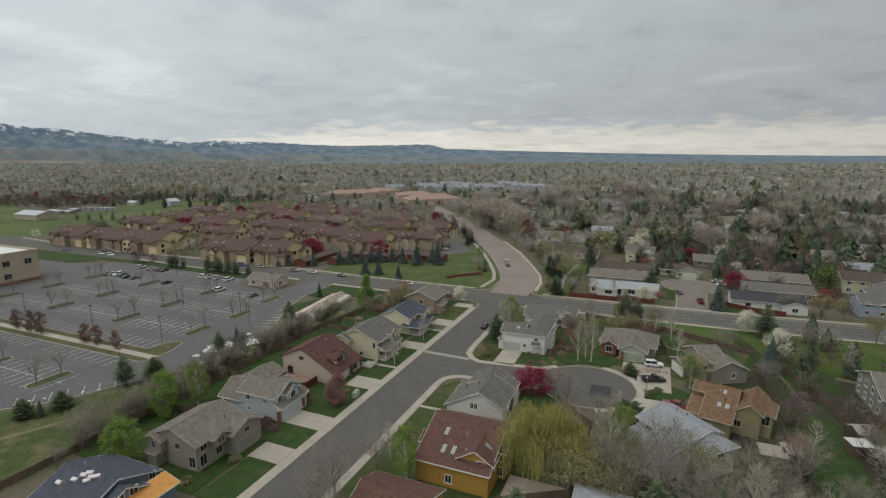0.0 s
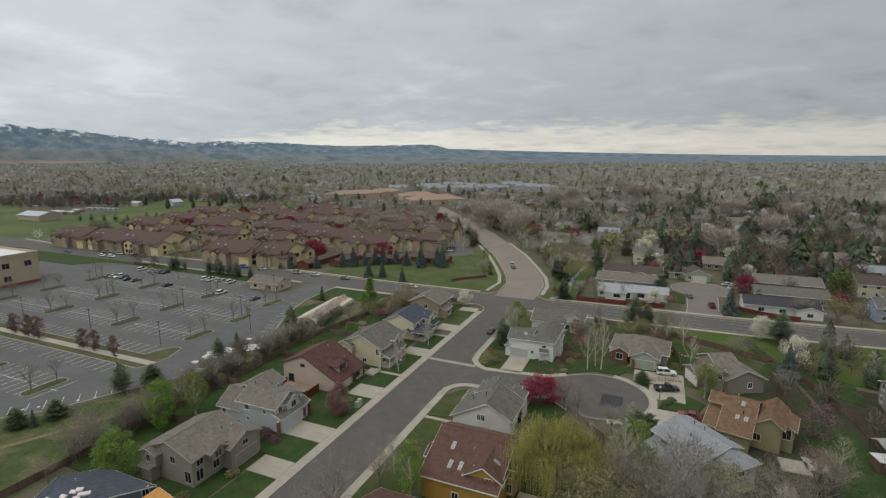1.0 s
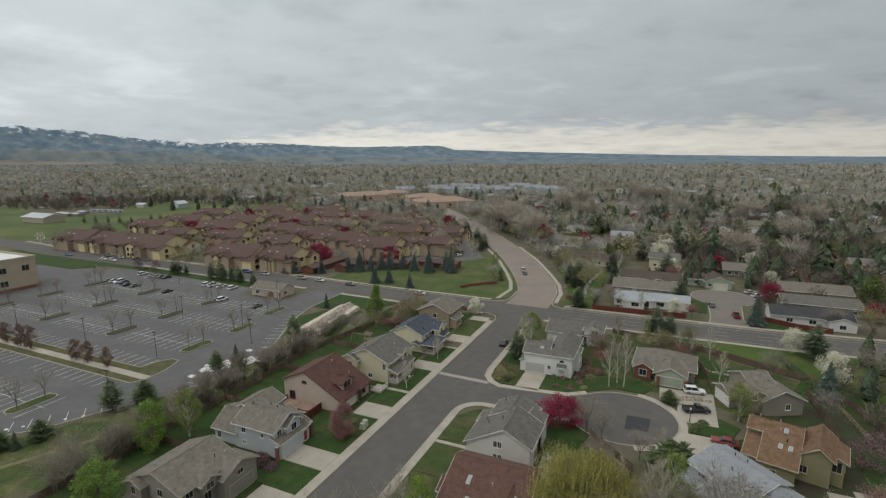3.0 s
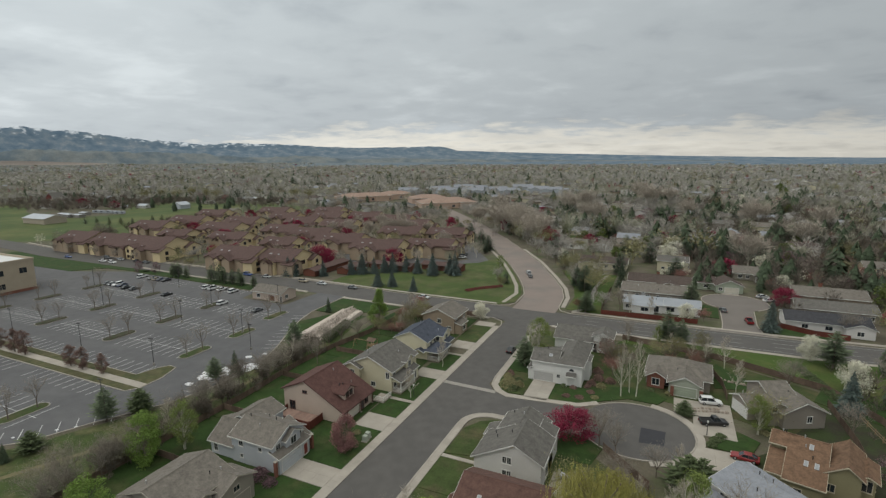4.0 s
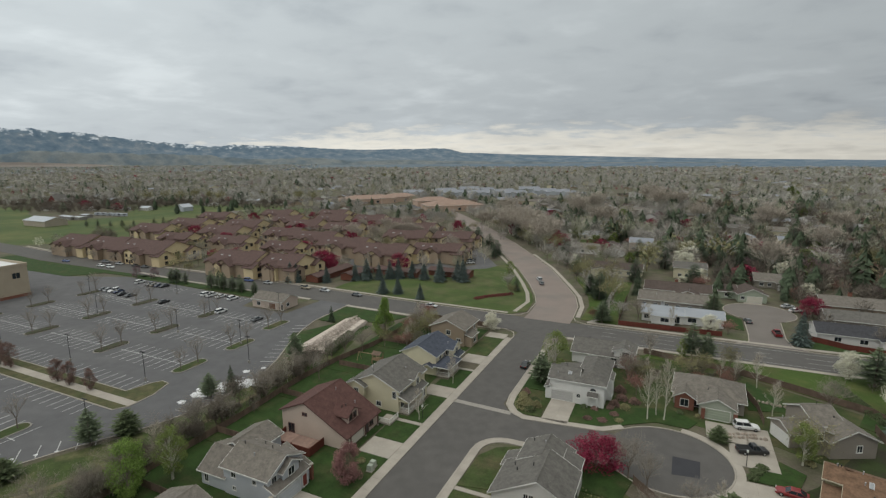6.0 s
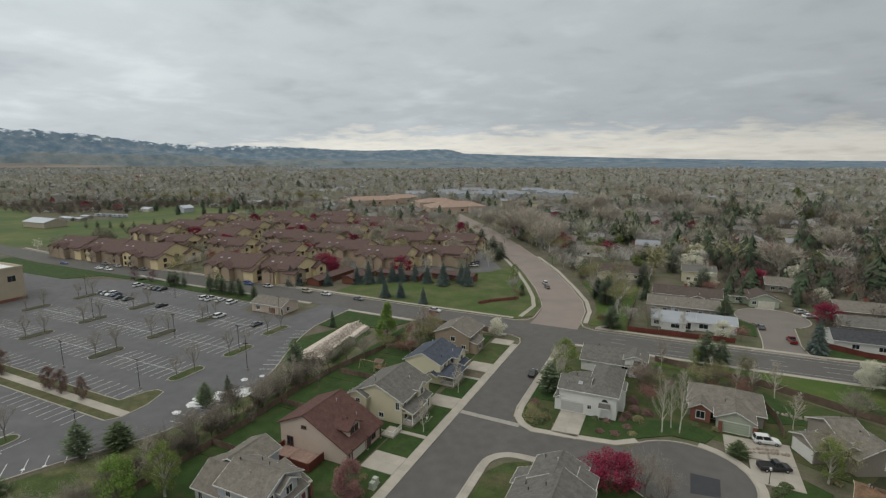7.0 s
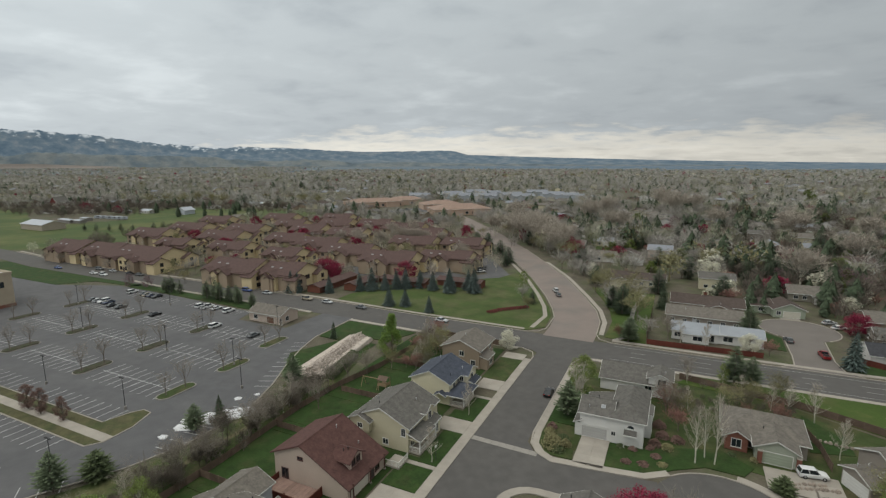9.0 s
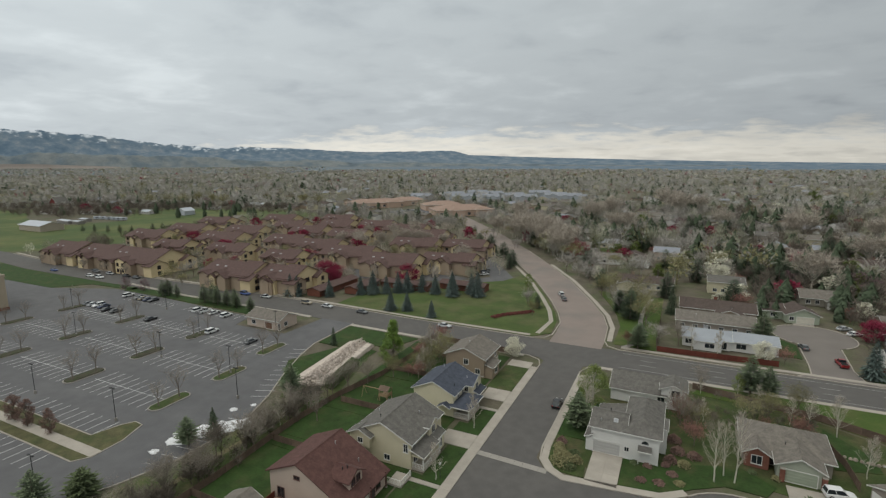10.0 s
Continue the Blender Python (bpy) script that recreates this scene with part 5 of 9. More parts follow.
lawn([(-181, 48.9), (-150, 48.2), (-104, 46.2), (-101, 52.6), (-150, 54.5), (-181, 54.5)], "grass verge between the car park and the avenue", LAWN)
lawn([(-64.8, 34.5), (-55, 34), (-52.5, 39.0), (-43, 39.5), (-39, 49.8), (-65, 51.0)], "green verge beside the car park's exit", LAWN)
lawn([(-63.5, 20), (-56, 9), (-47.5, 4), (-44, 9), (-45, 36), (-56, 36)], "green grass beside the rubble bank", LAWN, 0.05)
# dirt footpath across the rough grass behind the gardens
w = Shape()
band(w, [(-75, -98), (-58, -72), (-47, -50), (-43.5, -30), (-43, -12), (-43.5, 2)], -0.6, 0.6, -0.05, 0.02)
solid("footpath", w, mat("trodden_earth", (0.155, 0.135, 0.075), 0.95, 0.3, 1.0, 0.2, 0.3), "trodden earth path through rough grass", "path", "structure")
lawn([(-92, -125), (-38.6, -125), (-38.6, 8), (-44, 30), (-58, 33), (-53.0, 10), (-47.8, -4), (-47.6, -26), (-51, -36), (-57, -47), (-61, -56), (-69, -64), (-92, -88)], "rough green and straw-coloured grass bank", mat("rough_straw_grass", (0.050, 0.071, 0.020), 0.95, 0.4, 2.2, 0.4, 0.6, second=(0.115, 0.107, 0.052), second_at=0.55, patch=6), 0.005)

# ---- parking lot ----
LOT = [(-92, -84), (-70, -62.5), (-62, -54.5), (-58, -45.5), (-52, -34.5), (-49, -25), (-48.6, -10), (-53, 2), (-58.5, 13), (-63, 24), (-65.5, 33), (-66, 53.5), (-79, 53.8), (-80, 36.0), (-101, 36.0), (-103.5, 44.5), (-150, 47.8), (-187, 49), (-215, 38), (-300, 38), (-300, -84)]
lot = solid("parking_lot", Shape().prism(LOT, -0.3, 0.03), ASPHALT_LOT, "large grey asphalt car park with painted stalls", "parking lot", "structure")
STRIPES = {}


def stripe(x, y, length, rz=90):
    if length not in STRIPES:
        STRIPES[length] = Shape().box(-length / 2, -0.065, 0, length / 2, 0.065, 0.012).mesh("stall_line", PAINT_WHITE)
    ob = new("stall_line", STRIPES[length])
    ob.matrix_world = pose(x, y, 0.03, 0, 0, rz)
    ob.parent = lot


PITCH = 2.87
for seg in (-98.1, -132.5, -166.9):
    for c in (-10.0, 6.9, 24.3):
        for k in range(10):
            stripe(seg + PITCH * k, c, 10.3)
        stripe(seg + PITCH * 4.5, c, 28.5, 0)
    for k in range(10):
        stripe(seg + PITCH * k, -23.4, 5.2)
    for k in range(10):
        if not (seg > -100 and k > 3):
            stripe(seg + PITCH * k, 42.2 + 0.03 * k, 5.0)
for seg in (-98.1, -132.5):
    for k in range(10):
        stripe(seg + PITCH * k, -36.0, 5.0)
        stripe(seg + PITCH * k, -49.0, 10.3)
    stripe(seg + PITCH * 4.5, -49.0, 28.5, 0)
    for k in range(8):
        stripe(seg + PITCH * k - 6, -66.0, 10.3)
for k in range(11):
    f = k / 10
    stripe(-52.6 - 11.6 * f - 1.6, 0.6 + 27 * f, 4.6, 24)
for k in range(7):
    stripe(-51.0 + 0.1 * k, -27.5 + 3.0 * k, 4.8, 8)
for k in range(9):
    stripe(-57.0 - 2.1 * k * 0.9, -42.0 - 2.4 * k, 4.6, -38)


def lot_island(x0, y0, x1, y1, dark=False):
    root = thing("parking_island", "kerbed car-park island with %s" % ("dark mulch" if dark else "dull grass and mulch"), "island", (x0 + x1) / 2, (y0 + y1) / 2, 0.03, 0, "islands of the car park")
    w, h = (x1 - x0) / 2, (y1 - y0) / 2
    out, inn = rounded(-w, -h, w, h, w * 0.95), rounded(-w + 0.28, -h + 0.28, w - 0.28, h - 0.28, (w - 0.28) * 0.95)
    k = Shape()
    n = len(out)
    k.add([(*p, 0) for p in out] + [(*p, 0.16) for p in out] + [(*p, 0.16) for p in inn] + [(*p, 0.02) for p in inn], [(i, (i + 1) % n, n + (i + 1) % n, n + i) for i in range(n)] + [(n + i, n + (i + 1) % n, 2 * n + (i + 1) % n, 2 * n + i) for i in range(n)] + [(2 * n + i, 2 * n + (i + 1) % n, 3 * n + (i + 1) % n, 3 * n + i) for i in range(n)])
    part("kerb", k, CONCRETE_DARK, root)
    part("planting", Shape().prism(inn, 0.0, 0.34 if dark else 0.15, 0.05), MULCH if dark else LAWN_DRY, root)
    return root


ISLANDS = []
for x in (-71.0, -103.6, -138.6, -172.5):
    for y0, y1, dark in ((-15.0, -5.2, x < -100), (1.9, 11.6, x < -100), (19.2, 29.4, x < -100)):
        sh = 1.2 if x > -80 else 0.0
        lot_island(x - 1.9 - sh * (y0 > 15) * 2.4, y0, x + 1.9 - sh * (y0 > 15) * 2.4, y1, dark)
        ISLANDS.append((x - sh * (y0 > 15) * 2.4, (y0 + y1) / 2))
for x0, y0, x1, y1 in ((-77.6, -54.0, -73.8, -44.0), (-102.5, -54, -98.8, -44), (-136.5, -54, -132.8, -44), (-91.5, -71.5, -87.5, -62)):
    lot_island(x0, y0, x1, y1)
    ISLANDS.append(((x0 + x1) / 2, (y0 + y1) / 2))
# planted strip with a walk between the two halves of the lot
strip = solid("planted_strip", Shape().prism([(-300, -33.4), (-66.0, -33.4), (-64.2, -31.0), (-64.6, -25.0), (-66.8, -19.6), (-69.2, -19.4), (-70.6, -21.5), (-72.0, -26.6), (-300, -26.6)], -0.1, 0.15), mat("dry_strip_grass", (0.088, 0.082, 0.040), 0.95, 0.35, 2.0, 0.3, 0.5, second=(0.058, 0.068, 0.026), patch=5), "strip of dull grass with a walk through the car park", "planting", "structure")
kerb([(-300, -33.4), (-66.0, -33.4), (-64.2, -31.0), (-64.6, -25.0), (-66.8, -19.6), (-69.2, -19.4), (-70.6, -21.5), (-72.0, -26.6), (-300, -26.6)], -0.25)
kerb([p for p in LOT[:12]], -0.25)
pavement("pale concrete walk between rows of reddish trees", -180, -31.2, -64.2, -29.0, 2.1, z=0.19)


# ---- light poles ----
def lot_lamp(x, y, hgt=7.5):
    root = thing("lamp_post", "dark steel car-park lamp post on a concrete foot", "lamp post", x, y, 0.03, 0, "car-park lamps")
    part("foot", Shape().tube((0, 0, 0), (0, 0, 0.7), 0.3, 0.28, 10, True), CONCRETE_DARK, root)
    part("pole", Shape().tube((0, 0, 0.7), (0, 0, hgt), 0.075, 0.06, 8, True), DARKMETAL, root)
    part("arm", Shape().beam((-0.45, 0, hgt - 0.1), (0.45, 0, hgt - 0.1), 0.08, 0.08), DARKMETAL, root)
    for sx in (-1, 1):
        part("lamp_head", Shape().box(sx * 0.5 - 0.25, -0.15, hgt - 0.2, sx * 0.5 + 0.25, 0.15, hgt - 0.02), DARKMETAL, root)
    return root


lamp0 = lot_lamp(-73.3, -20.8)
for x, y in ((-58.2, -2.3), (-97.2, 6.5), (-103.6, 24.0), (-138.6, 7.0), (-71.0, 7.0), (-60.5, -41.5), (-103.6, -21), (-138.6, -21), (-172, 24), (-100, -49), (-82.2, 35.0), (-138.6, 38)):
    copy_thing(lamp0, pose(x, y, 0.03, 0, 0, 0))

# snow heaps left along the edge of the lot
rng = random.Random(8)
HEAPS = [(-56.0 + 6.5 * k / 21 + rng.uniform(-0.9, 0.9), -20.0 + 9.0 * k / 21 + rng.uniform(-1.6, 1.6), rng.uniform(0.9, 2.1)) for k in range(26)] + [(-55.2, -24.9, 0.9), (-54.9, -21, 0.7), (-54.7, -6.7, 0.8), (-52.3, -3.2, 0.6), (-68.3, -57.2, 0.35), (-66.5, -55.2, 0.3), (-64.2, -52.8, 0.4), (-61.8, -50, 0.3), (-59.4, -47.8, 0.35)]
for i, (x, y, r) in enumerate(HEAPS):
    s = Shape()
    rings = []
    for k in range(5):
        t = k / 4
        rr = r * math.cos(t * 1.45)
        rings.append([(rr * math.cos(a) * (1 + 0.55 * noise.noise(Vector((math.cos(a) * 2, math.sin(a) * 2, i * 1.7 + t)))) * 1.25, rr * math.sin(a) * (1 + 0.55 * noise.noise(Vector((math.cos(a) * 2, math.sin(a) * 2, i * 1.7 + 5 + t)))), 0.26 * r * math.sin(t * 1.45) * (1 + 0.3 * noise.noise(Vector((a, i, t))))) for a in [2 * math.pi * j / 14 for j in range(14)]])
    s.loft(rings)
    ob = solid("snow_heap", s, SNOW, "small heap of old dirty snow at the lot's edge", "snow heap", group="snow heaps")
    ob.location = (x, y, 0.02)

# rubble bank and timber beside the lot
s = Shape()
for i in range(1900):
    f = rng.random()
    x, y = -48.2 - 3.6 * f + rng.uniform(-4.3, 4.3), 10.5 + 26.5 * f + rng.uniform(-2, 2)
    hgt = 2.1 * max(0.06, 1 - abs(x + 48.2 + 3.6 * f) / 4.6)
    r = rng.uniform(0.13, 0.36)
    s.loft([[(x + r * k2 * math.cos(a + i) * rng.uniform(0.8, 1.1), y + r * k2 * math.sin(a + i) * rng.uniform(0.8, 1.1), hgt + z2 * r) for a in (0, 1.25, 2.5, 3.75, 5.0)] for k2, z2 in ((0.8, -0.9), (1.0, 0.0), (0.5, 0.55))])
s.prism([(-46, 9.0), (-43.8, 12), (-47.8, 38.5), (-55.5, 38), (-52.8, 10)], -0.05, 1.1, 0.6)
solid("rubble_bank", s, mat("pale_rubble", (0.43, 0.37, 0.325), 0.95, 0.25, 1.0, 0.2, 0.4, island=0.25), "long bank of pale broken rock", "rock bank", "stuff")


# ---- apartments, office and outlying buildings ----
S_APT = siding("tan_apartment_stucco", (0.62, 0.505, 0.31))
S_APT2 = siding("brown_apartment_stucco", (0.33, 0.255, 0.185))
T_APT = mat("brown_trim_paint", (0.085, 0.048, 0.035), 0.7, 0.1, 1.0)
APTS = [(-284, 68, -258, 92), (-257, 69, -231, 93), (-230, 68, -195, 94), (-158, 67, -131, 90), (-129, 70, -110, 92), (-297, 122, -268, 144), (-301, 154, -270, 176), (-243, 132, -213, 155), (-255, 163, -226, 185), (-167, 136, -141, 157), (-196, 142, -172, 163), (-139, 124, -111, 145), (-106, 113, -80, 135), (-83, 133, -58, 149), (-158, 216, -129, 237)]
APTS += [(-131, 194, -104, 216), (-216, 216, -190, 238), (-188, 228, -163, 248), (-284, 228, -255, 250), (-213, 182, -188, 203), (-178, 178, -152, 199), (-120, 164, -94, 184), (-245, 200, -220, 220), (-160, 104, -140, 122), (-205, 108, -180, 126), (-245, 105, -222, 122), (-320, 195, -292, 216), (-240, 250, -214, 270), (-90, 172, -68, 190)]
for i, (x0, y0, x1, y1) in enumerate(APTS):
    cx = (x0 + x1) / 2
    w = y1 - y0
    wings = [(x0, y0 + 1.5, x1, y1 - 1.5, 6.4, "x", 0.38), (x1 - 7.5, y0 + w * 0.10, x1 + 1.2, y1 - w * 0.10, 6.9, "x", 0.44), (cx - 5, y0, cx + 3, y0 + w * 0.5, 6.3, "y", 0.44), (x1 - 2, y0 + w * 0.02, x1 + 3.6, y0 + w * 0.34, 5.6, "x", 0.5), (x1 - 2, y1 - w * 0.34, x1 + 3.6, y1 - w * 0.02, 5.6, "x", 0.5)]
    wings += [(x1 - 13.5, y0 - 1.2, x1 - 8.8, y0 + w * 0.45, 5.9, "y", 0.62), (x0 + 8.2, y0 - 0.9, x0 + 11.6, y0 + w * 0.4, 5.7, "y", 0.7)]
    if i % 3 == 0:
        wings.append((x0 + 1.5, y0 - 0.3, x0 + 7.5, y0 + w * 0.5, 6.0, "y", 0.44))
    wins = [(0, "S", a, z, 1.5, 1.5) for a in (2.5 if i % 3 else 9.0, (x1 - x0) - 10) for z in (0.9, 3.8)] + [(2, "S", a, z, 1.5, 1.5) for a in (2.0, 5.8) for z in (0.9, 3.8)] + [(1, "E", w * 0.4, 4.0, 2.4, 1.6)] + [(k, "E", w * 0.16, z, 1.6, 1.6) for k in (3, 4) for z in (0.7, 3.5)]
    building("apartment_block", "two-storey tan apartment block with brown shingle roof", "apartment block", wings, S_APT2, R_APT, trim=T_APT, windows=wins, doors=[(2, "S", 4.0, DOOR_DARK)], roof_windows=[(0, x0 + 5 + 5 * k, y0 + w * 0.3, 1.3, 0.7) for k in range(2)], vents=1, over=0.7, group="brown-roofed apartments", seed=40 + i, wall_mats={1: S_APT, 2: S_APT2 if i % 2 else S_APT, 3: S_APT2 if i % 3 == 1 else S_APT, 4: S_APT, 5: S_APT2, 6: S_APT if i % 2 else S_APT2})
for x0, y0, x1, y1 in ((-104, 75, -97.5, 101), (-92, 84, -86, 101), (-84, 100, -62, 106), (-60, 108, -40, 114)):
    ax = "y" if y1 - y0 > x1 - x0 else "x"
    building("garage_block", "row of red-brown wooden garages with low shingle roof", "garage", [(x0, y0, x1, y1, 2.6, ax, 0.3)], mat("red_brown_boards", (0.15, 0.058, 0.038), 0.85, 0.15, 1.0, 0.1, 0.2), R_APT, trim=T_APT, garages=[(0, "E" if ax == "y" else "S", a, 2.6) for a in (3, 7, 11, 15, 19)], garage_mat=mat("red_brown_doors", (0.13, 0.05, 0.035), 0.8, 0.12, 1.0), vents=0, seed=70)
# drive and parking inside the apartments
s = Shape()
s.prism([(-50, 120), (-33, 133), (-60, 176), (-95, 215), (-101, 210), (-70, 170), (-48, 138), (-56, 126)], -0.2, 0.03)
s.prism([(-190, 92), (-160, 92), (-160, 130), (-110, 118), (-108, 108), (-60, 122), (-56, 130), (-110, 150), (-140, 160), (-200, 170), (-290, 190), (-290, 182), (-205, 160), (-190, 130)], -0.2, 0.034)
solid("road", s, ASPHALT_LOT, "asphalt drive winding between the apartments", "road", "structure")
lawn([(-300, 96), (-195, 96), (-192, 130), (-300, 130)], "grass between the apartments", LAWN_DRY, 0.02)

T_OFFICE = mat("pale_tan_stucco", (0.385, 0.325, 0.245), 0.85, 0.08, 3.0, 0.2)


def office():
    """A flat-roofed office of two storeys with a parapet and a roof plant."""
    root = thing("office_building", "tan flat-roofed office building with dark windows", "office building", -212, -7, 0.03)
    part("wall", Shape().box(-20, -20, 0, 20, 20, 12.3), T_OFFICE, root)
    part("base_course", Shape().box(-20.15, -20.15, 0, 20.15, 20.15, 1.1), BRICK, root)
    par = Shape()
    for x0, y0, x1, y1 in ((-20.2, -20.2, 20.2, -19.7), (-20.2, 19.7, 20.2, 20.2), (-20.2, -19.7, -19.7, 19.7), (19.7, -19.7, 20.2, 19.7)):
        par.box(x0, y0, 12.3, x1, y1, 13.3)
    part("parapet", par, T_OFFICE, root)
    part("flat_roof", Shape().box(-19.7, -19.7, 12.3, 19.7, 19.7, 12.45), mat("white_roof_membrane", (0.62, 0.62, 0.62), 0.8, 0.08, 4.0), root)
    part("roof_plant", Shape().box(-8, -5, 12.45, -2, 1, 14.2), PALEMETAL, root)
    part("roof_plant", Shape().box(3, -3, 12.45, 7, 2, 13.8), PALEMETAL, root)
    for face, n, span in (("S", 6, 40.0), ("E", 5, 40.0)):
        for k in range(n):
            for z in (7.6,) if k % 3 else (2.2, 7.6):
                a = (k + 0.5) * span / n - span / 2
                x, y = (a, -20.0) if face == "S" else (20.0, a)
                opening("window", 2.6, 2.2, root, x, y, z, face, T_OFFICE)
    return root


office()
building("kiosk_building", "small pinkish-tan building with gabled shingle roof at the lot's exit", "building", [(-97.0, 37.2, -83.0, 45.4, 3.2, "x", 0.42)], S_PINK, R_WARM, windows=[(0, "S", 3, 0.9, 1.6, 1.3), (0, "E", 3, 0.9, 1.4, 1.3)], garages=[(0, "S", 9.5, 3.0)], garage_mat=mat("brown_service_doors", (0.16, 0.09, 0.06), 0.7, 0.1, 1.0), doors=[(0, "S", 14, DOOR_DARK)], vents=1, seed=80)
building("barn", "large pale metal barn in the field", "barn", [(-452, 135, -421, 152, 4.6, "x", 0.3)], mat("tan_metal_cladding", (0.36, 0.31, 0.25), 0.6, 0.1, 3.0), R_WHITE, vents=0, seed=81)
building("shed", "white metal shed at the field's edge", "shed", [(-436, 265, -425, 277, 4.6, "y", 0.5)], R_WHITE, R_WHITE, vents=0, seed=82)
building("barn", "dark red barn with white trim among trees", "barn", [(-654, 258, -638, 272, 5.5, "y", 0.9)], mat("barn_red_boards", (0.12, 0.026, 0.022), 0.8, 0.15, 2.0), R_GREY, vents=0, seed=83)
lawn([(-700, 60), (-345, 74), (-312, 100), (-305, 185), (-330, 245), (-300, 330), (-360, 352), (-480, 322), (-700, 210)], "wide green pasture", mat("pasture_grass", (0.058, 0.086, 0.026), 0.95, 0.2, 15.0, 1.0, 0.3, second=(0.105, 0.115, 0.04), second_at=0.53, patch=45), -0.01, "field")
lawn([(-640, 235), (-560, 190), (-470, 158), (-452, 168), (-436, 212), (-470, 236), (-500, 262), (-640, 285)], "bare trodden farm yard with thin grass", GROUND, 0.02, "yard")
for i, (x, y, w_, d_, h_, r_) in enumerate(((-585, 214, 14, 9, 3.0, R_WARM), (-545, 232, 15, 9, 3.2, R_BROWN), (-520, 250, 13, 8, 3.0, R_WARM), (-485, 257, 15, 9, 3.0, R_WHITE), (-610, 240, 16, 10, 3.4, R_GREY), (-462, 320, 15, 9, 3.0, R_WARM), (-444, 366, 22, 10, 3.4, R_WHITE), (-415, 376, 18, 9, 3.2, R_WARM))):
    building("house", "low farmhouse with pale walls", "house", [(x, y, x + w_, y + d_, h_, "x", 0.3)], S_WHITE, r_, vents=0, auto=True, group="farmhouses", seed=90 + i)
for i, (x, y) in enumerate(((-478, 176), (-466, 174), (-455, 176), (-470, 190))):
    building("shed", "open-fronted grey farm shed with a low metal roof", "shed", [(x, y, x + 9, y + 6, 2.6, "x", 0.15)], S_GREY, R_WHITE, vents=0, group="farm sheds", seed=97 + i)
for i, (x, y) in enumerate(((-474, 208), (-467, 209), (-459, 210), (-452, 211), (-446, 211), (-440, 212), (-500, 255))):
    tr_ = thing("caravan", "white boxy caravan parked in the farm yard", "caravan", x, y, 0.03, 70, "caravans in the yard")
    part("body", Shape().prism(rounded(-2.9, -1.15, 2.9, 1.15, 0.3, 3), 0.5, 2.9, 0.15), R_WHITE, tr_)
    part("window", Shape().box(-1.2, -1.19, 1.5, 1.0, -1.14, 2.2), GLASS, tr_)
    for sy in (-1.05, 1.05):
        part("wheel", Shape().tube((0, sy - 0.1, 0.33), (0, sy + 0.1, 0.33), 0.33, 0.33, 10, True), RUBBER, tr_)
T_RET = mat("salmon_stucco", (0.44, 0.32, 0.25), 0.85, 0.08, 5.0)
R_CLAY = shingle("clay_roof_tiles", (0.285, 0.200, 0.160))
for i, (x, y, w_, l_, turn_) in enumerate(((-300, 424, 66, 30, 50), (-282, 470, 46, 28, 50), (-172, 388, 60, 34, 40), (-214, 430, 44, 28, 40))):
    building("commercial_building", "long salmon stucco commercial building with clay-coloured roof", "building", [(x - w_ / 2, y - l_ / 2, x + w_ / 2, y + l_ / 2, 6.0, "h", 0.26), (x - w_ * 0.3, y - l_ * 0.7, x - w_ * 0.05, y, 6.6, "h", 0.36), (x + w_ * 0.15, y - l_ * 0.65, x + w_ * 0.4, y, 6.6, "h", 0.36)], T_RET, R_CLAY, windows=[(0, "S", a, 1.2, 3.0, 2.4) for a in range(5, int(w_) - 4, 7)], vents=0, seed=100 + i, turn=turn_)
shop_lot = solid("parking_lot", Shape().prism([(-262, 385), (-205, 345), (-178, 372), (-240, 425)], -0.1, 0.04), ASPHALT_LOT, "small grey car park between the shops", "parking lot", "structure")


FAR_BLOCKS = [(-285, 508), (-262, 560), (-232, 525), (-200, 533), (-178, 572), (-155, 548), (-128, 604), (-105, 585), (-215, 590), (-245, 610), (-160, 640)]
for i, (x, y) in enumerate(FAR_BLOCKS):
    building("apartment_block", "long grey-blue apartment block far off", "apartment block", [(x - 15, y, x + 15, y + 14, 8.0, "x", 0.45), (x - 9, y - 2, x - 2, y + 6, 8.0, "y", 0.5), (x + 4, y - 2, x + 11, y + 6, 8.0, "y", 0.5)], siding("pale_grey_blue_siding", (0.36, 0.385, 0.41)), R_PALE, vents=0, group="far grey apartments", seed=120 + i, turn=(i * 37) % 50)
for i, (x, y, w_, h_) in enumerate(((1000, 2330, 120, 14), (1130, 1420, 60, 22), (800, 1520, 150, 8), (1500, 1500, 90, 9))):
    t_ = thing("commercial_building", "long white flat-roofed building on the plain", "building", x, y, -0.05, -20)
    part("wall", Shape().box(-w_ / 2, -15, 0, w_ / 2, 15, h_), R_WHITE, t_)
    part("flat_roof", Shape().box(-w_ / 2 - 0.5, -15.5, h_, w_ / 2 + 0.5, 15.5, h_ + 0.8), SNOW, t_)


